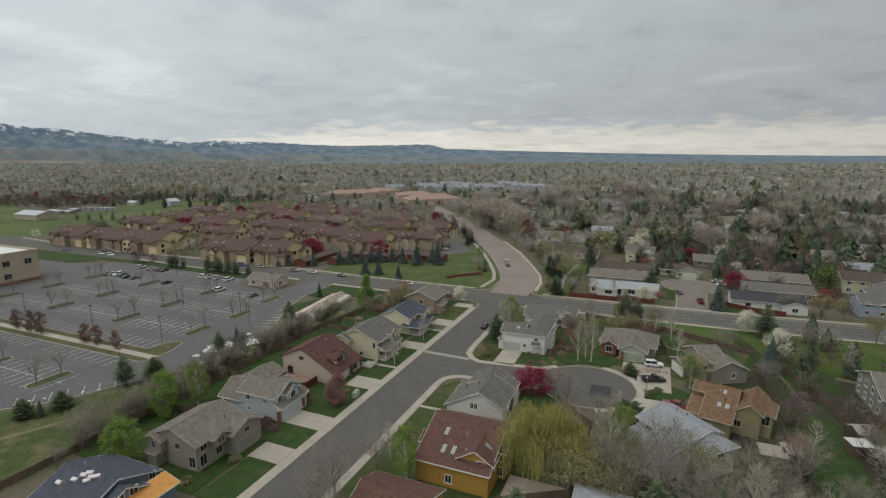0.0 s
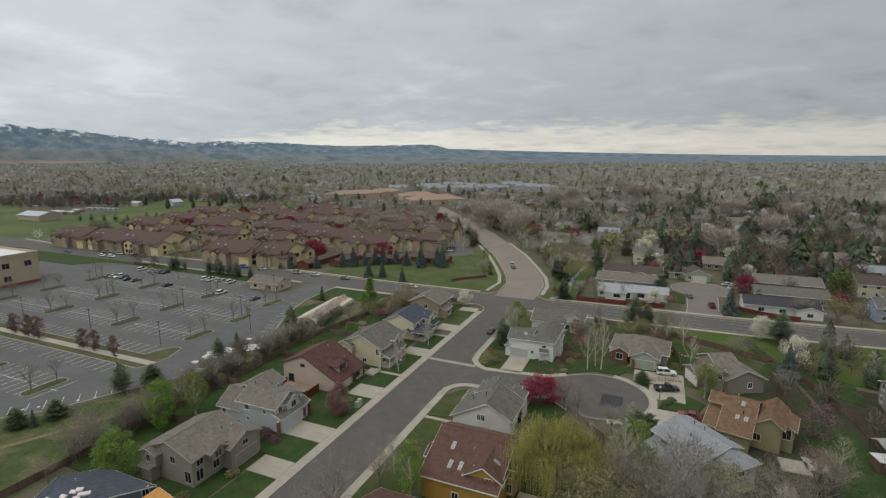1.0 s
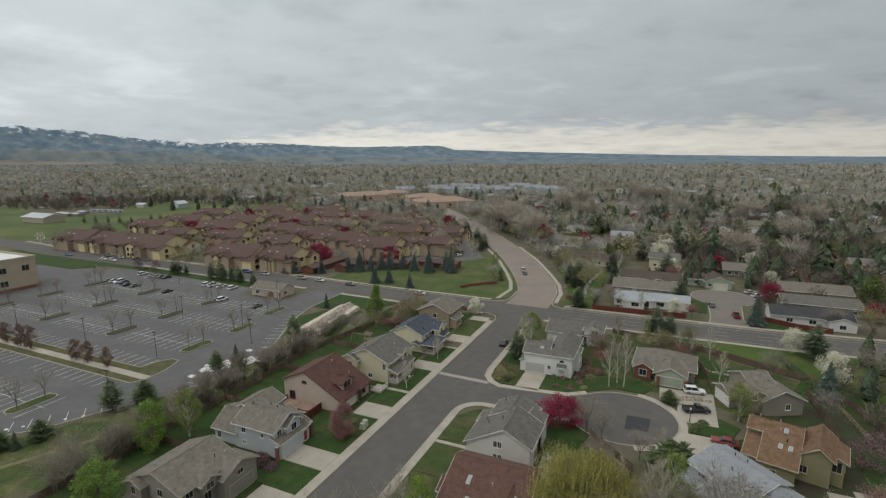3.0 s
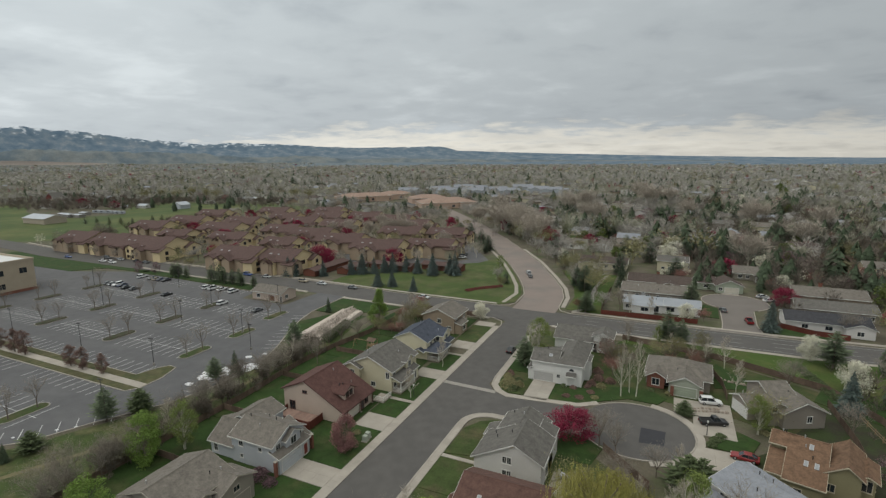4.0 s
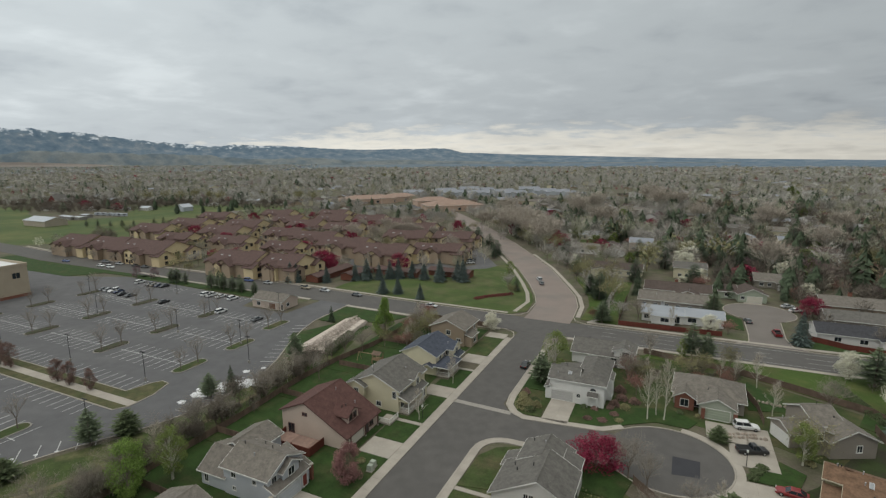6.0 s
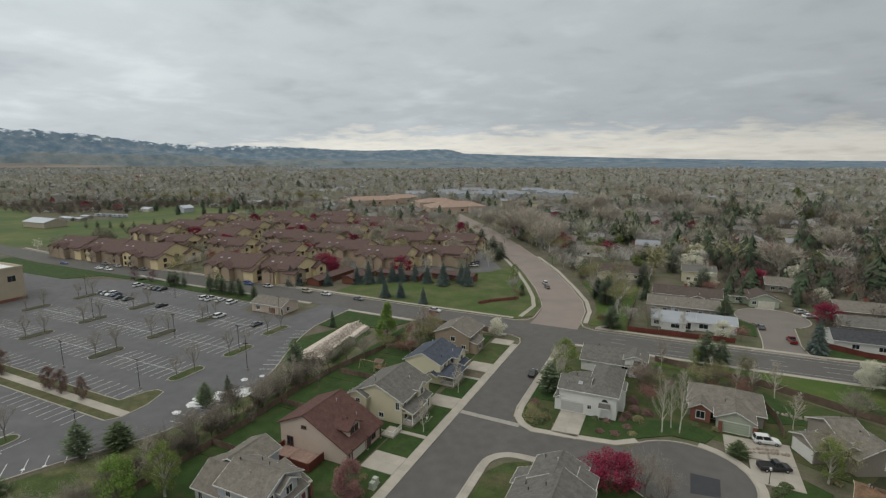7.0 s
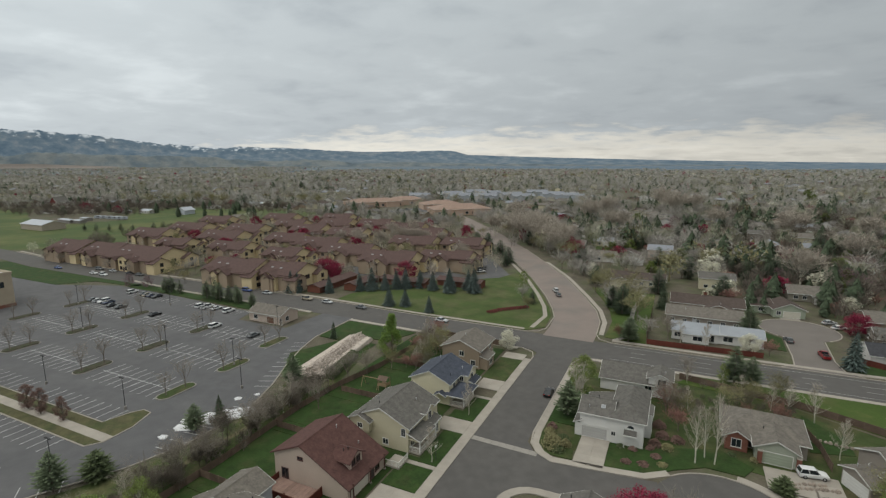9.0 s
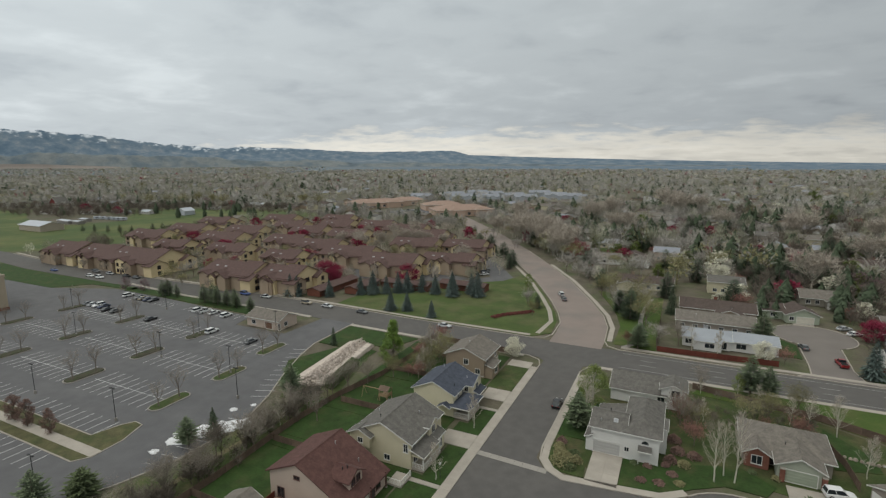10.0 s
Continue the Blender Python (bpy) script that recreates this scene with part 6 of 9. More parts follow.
# ---- vehicles ----
def car(kind, color, x, y, rz, label, group="", z=0.03):
    near = not group
    root = thing({"sedan": "car", "suv": "car", "pickup": "pickup_truck"}[kind], label, {"sedan": "car", "suv": "car", "pickup": "pickup truck"}[kind], x, y, z, rz, group)
    paint = mat("car_paint_" + color[0], color[1], 0.3, 0.04, 1.0, spec=0.6)
    L, W = dict(sedan=(4.5, 1.76), suv=(4.5, 1.82), pickup=(5.3, 1.9))[kind]
    l, w = L / 2, W / 2
    low, belt = 0.28, dict(sedan=0.85, suv=0.98, pickup=1.02)[kind]
    body = Shape()

    def ring(xx, wf, z0, z1):
        ww = w * wf
        return [(xx, -ww * 0.93, z0), (xx, -ww, z0 + 0.2), (xx, -ww, z1 - 0.14), (xx, -ww * 0.9, z1), (xx, ww * 0.9, z1), (xx, ww, z1 - 0.14), (xx, ww, z0 + 0.2), (xx, ww * 0.93, z0)]

    body.loft([ring(-l, 0.86, low + 0.12, belt - 0.12), ring(-l + 0.18, 0.96, low, belt - 0.02), ring(-l * 0.55, 1.0, low, belt), ring(l * 0.35, 1.0, low, belt), ring(l * 0.72, 0.98, low, belt - 0.06), ring(l - 0.15, 0.93, low, belt - 0.18), ring(l, 0.82, low + 0.1, belt - 0.3)])
    part("body", body, paint, root)
    top = dict(sedan=1.42, suv=1.70, pickup=1.75)[kind]
    c0, c1, r0, r1 = dict(sedan=(-l * 0.86, l * 0.42, -l * 0.45, l * 0.06), suv=(-l * 0.96, l * 0.42, -l * 0.84, l * 0.08), pickup=(-l * 0.12, l * 0.5, -l * 0.06, l * 0.24))[kind]
    cab = Shape()
    cab.loft([[(c0, -w * 0.9, belt - 0.03), (c1, -w * 0.9, belt - 0.03), (c1, w * 0.9, belt - 0.03), (c0, w * 0.9, belt - 0.03)], [(r0, -w * 0.72, top - 0.05), (r1, -w * 0.72, top - 0.05), (r1, w * 0.72, top - 0.05), (r0, w * 0.72, top - 0.05)]])
    part("glasshouse", cab, GLASS, root, "dark tinted windows")
    rf = Shape()
    rf.loft([[(r0 - 0.06, -w * 0.75, top - 0.07), (r1 + 0.08, -w * 0.75, top - 0.07), (r1 + 0.08, w * 0.75, top - 0.07), (r0 - 0.06, w * 0.75, top - 0.07)], [(r0 + 0.1, -w * 0.66, top), (r1 - 0.08, -w * 0.66, top), (r1 - 0.08, w * 0.66, top), (r0 + 0.1, w * 0.66, top)]])
    for sx in (-1, 1):
        for a, b in (((c0, sx * w * 0.905, belt - 0.02), (r0, sx * w * 0.725, top - 0.05)), ((c1, sx * w * 0.905, belt - 0.02), (r1, sx * w * 0.725, top - 0.05)), (((c0 + c1) / 2 - 0.1, sx * w * 0.905, belt - 0.02), ((r0 + r1) / 2 - 0.1, sx * w * 0.725, top - 0.05))):
            if near:
                part("pillar", Shape().tube(a, b, 0.045, 0.04, 5), paint, root)
    part("roof", rf, paint, root)
    if kind == "pickup":
        part("bed_liner", Shape().box(-l + 0.12, -w * 0.82, belt + 0.004, -l * 0.16, w * 0.82, belt + 0.012), RUBBER, root, "black open load bed")
        part("bed_rail", Shape().box(-l + 0.05, -w * 0.95, belt, -l * 0.16, -w * 0.83, belt + 0.09).box(-l + 0.05, w * 0.83, belt, -l * 0.16, w * 0.95, belt + 0.09).box(-l + 0.03, -w * 0.9, belt, -l + 0.12, w * 0.9, belt + 0.09), paint, root)
    for sx in (-l * 0.62, l * 0.64):
        for sy in (-1, 1):
            t = part("wheel", Shape().tube((sx, sy * (w - 0.2), 0.33), (sx, sy * (w + 0.01), 0.33), 0.33, 0.33, 14, True), RUBBER, root)
            if near:
                part("rim", Shape().tube((sx, sy * (w - 0.02), 0.33), (sx, sy * (w + 0.025), 0.33), 0.21, 0.17, 10, True), CHROME, t)
    for sy in (-1, 1) if near else ():
        part("headlight", Shape().box(l - 0.13, sy * w * 0.62 - 0.18, 0.6, l - 0.03, sy * w * 0.62 + 0.18, 0.74), CLEARLENS, root)
        part("tail_light", Shape().box(-l + 0.0, sy * w * 0.68 - 0.13, 0.62, -l + 0.08, sy * w * 0.68 + 0.13, 0.84), REDLENS, root)
        part("mirror", Shape().box(c1 - 0.45, sy * w + (0 if sy > 0 else -0.16), belt - 0.02, c1 - 0.3, sy * w + (0.16 if sy > 0 else 0), belt + 0.13), paint, root)
    return root


C = dict(red=("red", (0.21, 0.014, 0.016)), white=("white", (0.62, 0.62, 0.62)), silver=("silver", (0.42, 0.43, 0.44)), black=("black", (0.012, 0.012, 0.014)), grey=("grey", (0.10, 0.105, 0.11)), navy=("navy", (0.02, 0.03, 0.07)), blue=("blue", (0.05, 0.09, 0.25)), tan=("tan", (0.28, 0.24, 0.18)))
car("sedan", C["red"], 61.6, -6.6, 172, "red sedan parked on a concrete drive", z=Z_WALK)
car("pickup", C["black"], 57.4, 4.6, 20, "black pickup truck on a concrete drive", z=Z_WALK)
car("suv", C["white"], 57.4, 13.7, 10, "white estate car parked beside a house", z=Z_WALK)
car("sedan", C["black"], 9.2, 25.6, 90, "black sedan parked at the kerb", z=Z_ROAD)
LOTCARS = [(-169.4, 43.5, "white", "suv"), (-162.0, 43.0, "grey", "sedan"), (-159.1, 43.0, "tan", "sedan"), (-156.2, 43.0, "navy", "sedan"), (-153.4, 43.0, "black", "sedan"), (-171.5, 29.5, "grey", "sedan"), (-168.6, 29.5, "silver", "sedan"), (-165.4, 29.5, "white", "suv"), (-162.4, 29.5, "navy", "sedan"), (-157.0, 27.8, "black", "sedan"), (-152.2, 27.8, "grey", "sedan"), (-131.6, 27.0, "black", "sedan"), (-125.6, 41.0, "white", "suv"), (-122.4, 41.2, "white", "pickup"), (-118.0, 41.5, "white", "sedan"), (-111.2, 41.0, "white", "suv"), (-101.6, 27.0, "white", "suv"), (-83.3, 25.6, "grey", "sedan")]
for x, y, c, k in LOTCARS:
    car(k, C[c], x, y, 90 if (x * 7) % 3 > 1 else -90, "%s %s parked in a painted stall" % (c, dict(sedan="sedan", suv="estate car", pickup="pickup truck")[k]), "cars in the car park")
for x, y, rz, c, k in ((-36.5, 63.3, -2, "silver", "sedan"), (-70, 64.6, -3, "grey", "sedan"), (-86, 65.2, -3, "silver", "sedan"), (-96, 65.4, -2, "tan", "suv"), (-117, 65.6, 0, "silver", "sedan"), (-128, 65.4, 0, "blue", "suv"), (-222, 58.5, 0, "white", "sedan"), (-214, 58.3, 0, "white", "suv"), (-218, 65.5, 0, "silver", "sedan"), (-229, 65.4, 0, "grey", "suv"), (-205, 65.4, 0, "black", "sedan"), (-198, 65.4, 0, "grey", "sedan"), (-252, 58.5, 0, "blue", "sedan")):
    car(k, C[c], x, y, rz, "%s car parked along the avenue" % c, "cars on the avenue", Z_ROAD + 0.01)
car("suv", C["silver"], -10.6, 118.5, 116, "silver van parked on the curving road", z=Z_ROAD + 0.01)
car("sedan", C["grey"], -8.0, 112.0, 113, "grey car parked on the curving road", z=Z_ROAD + 0.01)
car("pickup", C["red"], 72.2, 79.2, 95, "red pickup parked at the court's kerb", z=0.04)
car("sedan", C["grey"], 65.6, 89.5, 100, "grey sedan parked at the court's kerb", z=0.04)
car("sedan", C["white"], 82.0, 109.0, 30, "white car on a drive", z=0.04)
car("sedan", C["silver"], 80.5, 114.0, 30, "silver car on a drive", z=0.04)
for i in range(12):
    car(("sedan", "suv")[i % 2], C[("white", "grey", "black", "silver", "red", "tan")[i % 6]], -250 + 5.2 * i + (i % 2) * 3, 400 - 3.6 * i + (i % 2) * 6, 40, "%s car parked before the shops" % ("white", "grey", "black", "silver", "red", "tan")[i % 6], "cars before the shops", 0.05)
for i in range(14):
    car(("sedan", "suv")[i % 2], C[("white", "grey", "black", "silver", "red", "tan")[i % 6]], -52 - 2.5 * i + (i % 3), 140 + 4.6 * i, 40, "%s car parked between the apartments" % ("white", "grey", "black", "silver", "red", "tan")[i % 6], "apartment cars", 0.04)


# ---- plants: generators (each returns trunk and crown meshes) ----
def bare_meshes(seed, h, spread=0.45, twig_mat=None, bark=None, levels=(9, 6, 6, 4), upright=0.5, twig_r=0.026, buds=None, girth=0.66, fine=0.016):
    rng = random.Random(seed)
    trunk, crown = Shape(), Shape()
    th = h * rng.uniform(0.22, 0.3)
    r0 = (h * 0.017 + 0.04) * girth
    trunk.tube((0, 0, -0.2), (0, 0, th), r0 * 1.25, r0 * 0.85, 7)
    tips = []

    def grow(a, d, length, r, lv):
        n = 2 if lv < 2 else 1
        p = a
        for k in range(n):
            q = p + (d + Vector((rng.uniform(-1, 1), rng.uniform(-1, 1), rng.uniform(-0.3, 0.6))) * 0.16).normalized() * (length / n)
            ra, rb = r * (1 - 0.3 * k / n), r * (1 - 0.3 * (k + 1) / n) * 0.8
            if lv == 0:
                trunk.tube(p, q, ra, rb, 5)
            elif lv < 2:
                crown.tube(p, q, ra, rb, 3)
            else:
                s = Vector((rng.uniform(-1, 1), rng.uniform(-1, 1), rng.uniform(-1, 1))).normalized() * max(rb, fine) * (1.5 if lv == 2 else 1.25)
                crown.face(tuple(p - s), tuple(p + s), tuple(q))
            p = q
        if lv + 1 < len(levels):
            for k in range(levels[lv + 1]):
                f = rng.uniform(0.35, 1.0)
                o = a + (p - a) * f
                side = Vector((rng.uniform(-1, 1), rng.uniform(-1, 1), rng.uniform(-0.5, 0.7))).normalized()
                nd = (d * 0.75 + side * 0.85 + Vector((0, 0, upright * 0.35))).normalized()
                grow(o, nd, length * rng.uniform(0.45, 0.72), max(r * 0.45, twig_r * 0.6), lv + 1)
        else:
            tips.append(p)

    top = Vector((0, 0, th))
    lead = max(3, levels[0] - 2)
    for k in range(levels[0]):
        ang = 2 * math.pi * k / levels[0] + rng.uniform(-0.4, 0.4)
        tilt = rng.uniform(0.25, 1.0) * spread * 1.6
        d = Vector((math.cos(ang) * math.sin(tilt), math.sin(ang) * math.sin(tilt), math.cos(tilt)))
        grow(top * rng.uniform(0.65, 1.0), d, h * rng.uniform(0.36, 0.5), r0 * 0.42, 0)
    if buds:
        for p in tips:
            for k in range(buds):
                c = p + Vector((rng.gauss(0, 0.35), rng.gauss(0, 0.35), rng.gauss(0, 0.3)))
                s = rng.uniform(0.08, 0.16)
                u = Vector((rng.uniform(-1, 1), rng.uniform(-1, 1), rng.uniform(-1, 1))).normalized() * s
                v = u.orthogonal().normalized() * s
                crown.face(tuple(c - u), tuple(c + v), tuple(c + u), tuple(c - v))
    return trunk.mesh("trunk", bark or BARK), crown.mesh("crown", twig_mat or TWIG)


def aspen_meshes(seed, h, lean=0.22):
    """A slender stem to the very top, with thin ascending branches and fine twigs."""
    rng = random.Random(seed)
    trunk, crown = Shape(), Shape()
    p, r = Vector((0, 0, -0.2)), 0.011 * h + 0.02
    spine = [p]
    for k in range(7):
        q = Vector((spine[-1].x + rng.uniform(-0.12, 0.12), spine[-1].y + rng.uniform(-0.12, 0.12), h * (k + 1) / 7))
        trunk.tube(spine[-1], q, r * (1 - k / 7.6), r * (1 - (k + 1) / 7.6), 6)
        spine.append(q)
    for k in range(34):
        t = 0.2 + 0.78 * (k + rng.random()) / 34
        i = min(6, int(t * 7))
        a = spine[i] + (spine[i + 1] - spine[i]) * (t * 7 - i)
        ang, ln = rng.uniform(0, 6.283), h * (0.36 * (1.05 - t) + 0.06) * rng.uniform(0.7, 1.2)
        d = Vector((math.cos(ang) * lean * 2.6, math.sin(ang) * lean * 2.6, rng.uniform(0.7, 1.2))).normalized()
        b = a + d * ln * 0.55
        c = b + (d + Vector((0, 0, 0.25))).normalized() * ln * 0.5
        trunk.tube(a, b, r * 0.3 * (1.1 - t) + 0.012, 0.016, 4)
        trunk.tube(b, c, 0.016, 0.008, 3)
        for j in range(24):
            f = rng.uniform(0.2, 1.0)
            o = a + (b - a) * f * 2 if f < 0.5 else b + (c - b) * (f - 0.5) * 2
            e = o + (d * 0.8 + Vector((rng.uniform(-1, 1), rng.uniform(-1, 1), rng.uniform(-0.1, 0.9))) * 0.8).normalized() * rng.uniform(0.35, 1.1)
            s = (e - o).orthogonal().normalized() * 0.014
            crown.face(tuple(o - s), tuple(o + s), tuple(e))
            for m in range(2):
                o2 = o + (e - o) * rng.uniform(0.3, 0.9)
                e2 = o2 + Vector((rng.uniform(-1, 1), rng.uniform(-1, 1), rng.uniform(-0.2, 1))).normalized() * rng.uniform(0.2, 0.5)
                crown.face(tuple(o2 - s * 0.8), tuple(o2 + s * 0.8), tuple(e2))
    return trunk.mesh("trunk", BARK_PALE), crown.mesh("crown", TWIG_PALE)


def leafy_meshes(seed, h, w, leaf_mat, count=2600, size=0.22, low=0.22, shape="round", bark=None, gaps=0.35):
    """A crown of many small leaves in clumps round the limbs."""
    rng = random.Random(seed)
    trunk, crown = Shape(), Shape()
    r0 = h * 0.016 + 0.04
    trunk.tube((0, 0, -0.2), (0, 0, h * 0.5), r0 * 1.2, r0 * 0.6, 7)
    clumps = []
    n = 46
    for k in range(n):
        t = low + (1 - low) * ((k + rng.random()) / n)
        if shape == "cone":
            rad = w * (1.02 - t) * 1.15 + 0.15
        elif shape == "oval":
            rad = w * math.sin(math.pi * min(1, max(0.06, (t - low) / (1 - low) * 0.9 + 0.08))) ** 0.6
        else:
            rad = w * math.sin(math.pi * min(1, max(0.05, (t - low) / (1 - low) * 0.86 + 0.12))) ** 0.55
        a = rng.uniform(0, 2 * math.pi)
        rr = rad * math.sqrt(rng.uniform(0.15, 1.0)) * rng.uniform(0.85, 1.1)
        c = Vector((rr * math.cos(a), rr * math.sin(a), t * h))
        clumps.append((c, rng.uniform(0.20, 0.36) * w + 0.1))
        trunk.tube((0, 0, max(0.12 * h, (t - 0.28) * h)), c, r0 * 0.34, 0.012, 4)
    for i in range(count):
        c, cr = clumps[rng.randrange(n)]
        v = Vector((rng.gauss(0, 1), rng.gauss(0, 1), rng.gauss(0, 0.8)))
        p = c + v.normalized() * cr * rng.random() ** 0.4
        u = Vector((rng.uniform(-1, 1), rng.uniform(-1, 1), rng.uniform(-0.6, 0.6))).normalized() * size * rng.uniform(0.6, 1.3)
        q = u.cross(Vector((rng.uniform(-1, 1), rng.uniform(-1, 1), rng.uniform(-1, 1)))).normalized() * size * 0.7
        crown.face(tuple(p - u), tuple(p + q), tuple(p + u * 0.9), tuple(p - q))
    return trunk.mesh("trunk", bark or BARK), crown.mesh("crown", leaf_mat)


def willow_meshes(seed, h, w, leaf_mat):
    rng = random.Random(seed)
    trunk, crown = Shape(), Shape()
    trunk.tube((0, 0, -0.2), (0, 0, h * 0.3), 0.4, 0.3, 8)
    for k in range(38):
        a = rng.uniform(0, 6.283)
        rr = w * math.sqrt(rng.random())
        c = Vector((rr * math.cos(a), rr * math.sin(a), h * (1.0 - 0.33 * (rr / w) ** 2) * rng.uniform(0.86, 1.0)))
        mid = Vector((c.x * 0.5, c.y * 0.5, c.z * 0.8))
        trunk.tube((0, 0, h * 0.28), mid, 0.16, 0.08, 5)
        trunk.tube(mid, c, 0.08, 0.03, 4)
        for j in range(64):
            p = c + Vector((rng.gauss(0, w * 0.17), rng.gauss(0, w * 0.17), rng.gauss(0, 0.3)))
            ln = rng.uniform(0.15, 0.55) * h
            sway = Vector((rng.uniform(-0.3, 0.3), rng.uniform(-0.3, 0.3), 0))
            m = max(3, int(ln / 0.42))
            for s_ in range(m):
                q = p + sway * s_ / m + Vector((0, 0, -ln * s_ / m))
                if q.z < 0.9:
                    break
                u = Vector((rng.uniform(-1, 1), rng.uniform(-1, 1), -1.6)).normalized() * 0.2
                v = u.orthogonal().normalized() * 0.04
                crown.face(tuple(q - u), tuple(q + v), tuple(q + u), tuple(q - v))
    return trunk.mesh("trunk", BARK), crown.mesh("crown", leaf_mat)


def conifer_meshes(seed, h, w, leaf_mat, rounded_top=False, dens=1.0, low=0.06):
    rng = random.Random(seed)
    trunk, crown = Shape(), Shape()
    trunk.tube((0, 0, -0.2), (0, 0, h * 0.96), h * 0.018 + 0.05, 0.02, 7)
    levels = int(h * 2.6 * dens) + 6
    for k in range(levels):
        t = low + (1 - low) * k / levels
        rad = w * ((1 - t) ** 0.85 if not rounded_top else math.sin(math.pi * min(0.99, (1 - t) * 0.62 + 0.02)) ** 0.8)
        rad *= rng.uniform(0.78, 1.12) if not rounded_top else rng.uniform(0.62, 1.18)
        nb = max(5, int(9 + 7 * (1 - t)))
        for j in range(nb):
            a = 2 * math.pi * (j + rng.random() * 0.8) / nb + k * 0.7
            d = Vector((math.cos(a), math.sin(a), 0))
            s = Vector((-d.y, d.x, 0))
            ln = rad * rng.uniform(0.7, 1.15)
            z = t * h + rng.uniform(-0.15, 0.15)
            droop = -0.22 * ln if not rounded_top else 0.18 * ln
            for f in (0.35, 0.62, 0.88):
                o = d * ln * f + Vector((0, 0, z + droop * f * f))
                e = d * ln * min(1.08, f + 0.34) + Vector((0, 0, z + droop * min(1.0, f + 0.3) ** 2 - 0.04))
                ww = ln * 0.22 * (1.15 - f) + 0.07
                sk = s * ww
                lift = Vector((0, 0, rng.uniform(-0.10, 0.14)))
                crown.face(tuple(o - d * 0.1), tuple(o + sk + lift), tuple(e))
                crown.face(tuple(o - d * 0.1), tuple(e), tuple(o - sk + lift))
    return trunk.mesh("trunk", BARK), crown.mesh("crown", leaf_mat)


def shrub_mesh(seed, w, h, leaf_mat, count=500, size=0.14):
    rng = random.Random(seed)
    s = Shape()
    for k in range(9):
        a = rng.uniform(0, 6.28)
        s.tube((0, 0, -0.1), (math.cos(a) * w * 0.6, math.sin(a) * w * 0.6, h * 0.7), 0.03, 0.01, 3)
    for i in range(count):
        a, r, t = rng.uniform(0, 6.28), rng.random() ** 0.5, rng.random()
        rad = w * r * (1 - 0.75 * t ** 2.2) * (1 + 0.22 * math.sin(3 * a + seed) * t)
        p = Vector((rad * math.cos(a), rad * math.sin(a), 0.05 + h * t * (1 - 0.25 * r)))
        u = Vector((rng.uniform(-1, 1), rng.uniform(-1, 1), rng.uniform(-0.5, 1))).normalized() * size
        v = u.orthogonal().normalized() * size * 0.7
        s.face(tuple(p - u), tuple(p + v), tuple(p + u), tuple(p - v))
    return s.mesh("foliage", leaf_mat)


KINDS = {}


def kind_of(name, height, make, label, category="tree", variants=2):
    KINDS[name] = (height, [make(i) for i in range(variants)], label, category)


kind_of("bare", 11.0, lambda i: bare_meshes(11 + i, 11.0), "bare grey-brown deciduous tree before leafing", variants=4)
kind_of("barebig", 13.0, lambda i: bare_meshes(21 + i, 13.0, 0.55, levels=(10, 7, 7, 4)), "large spreading bare tree with grey twigs")
kind_of("barewhite", 8.0, lambda i: aspen_meshes(31 + i, 8.0, 0.34), "small bare tree with pale bark")
kind_of("aspen", 11.5, lambda i: aspen_meshes(41 + i, 11.5), "tall pale aspen with bare upright branches")
kind_of("budding", 10.0, lambda i: bare_meshes(51 + i, 10.0, 0.5, LEAF["olive"], None, (8, 6, 5, 3), 0.5, buds=2), "deciduous tree in olive-yellow bud", variants=3)
kind_of("lotbare", 6.5, lambda i: bare_meshes(61 + i, 6.5, 0.3, levels=(6, 4, 4, 3), upright=0.9, twig_r=0.016), "small bare tree in a car-park island")
kind_of("redbare", 7.0, lambda i: bare_meshes(66 + i, 7.0, 0.5, TWIG_RED, levels=(8, 6, 5, 3), buds=1), "small bare tree with reddish twigs")
kind_of("green", 9.5, lambda i: leafy_meshes(71 + i, 9.5, 3.3, LEAF["green"], 12000, 0.112, 0.03, "oval"), "bright spring-green tree in full leaf")
kind_of("palegreen", 9.5, lambda i: leafy_meshes(76 + i, 9.5, 2.6, leaf("pale_green_leaves", (0.16, 0.20, 0.06)), 7000, 0.095, 0.2, "oval", BARK_PALE), "pale-green tree in young leaf")
kind_of("brightcone", 10.0, lambda i: leafy_meshes(81 + i, 10.0, 3.0, LEAF["green"], 9500, 0.128, 0.05, "cone"), "tall bright-green conical tree in leaf")
kind_of("white", 5.5, lambda i: leafy_meshes(86 + i, 5.5, 2.7, LEAF["white"], 8000, 0.09, 0.2), "small fruit tree in white blossom")
kind_of("magenta", 5.6, lambda i: leafy_meshes(91 + i, 5.6, 3.2, LEAF["magenta"], 8000, 0.11, 0.14), "crab-apple tree in deep magenta blossom")
kind_of("pink", 6.5, lambda i: leafy_meshes(96 + i, 6.5, 2.7, LEAF["pink"], 9000, 0.098, 0.03, "oval"), "weeping tree in dusty-pink blossom")
kind_of("plum", 6.5, lambda i: leafy_meshes(101 + i, 6.5, 3.2, LEAF["plum"], 1700, 0.15, 0.12), "purple-leaved plum tree, thinly leafed")
kind_of("rust", 6.3, lambda i: leafy_meshes(106 + i, 6.3, 1.75, LEAF["rust"], 5200, 0.085, 0.12, "oval"), "upright tree with rust-brown old leaves")
kind_of("willow", 13.0, lambda i: willow_meshes(111 + i, 13.0, 5.4, LEAF["willow"]), "large weeping willow in yellow-green leaf", variants=1)
kind_of("birchgreen", 11.5, lambda i: leafy_meshes(116 + i, 11.5, 2.4, leaf("birch_leaves", (0.16, 0.235, 0.045)), 9000, 0.095, 0.2, "oval", BARK_PALE), "white-barked birch in fresh green leaf", variants=1)
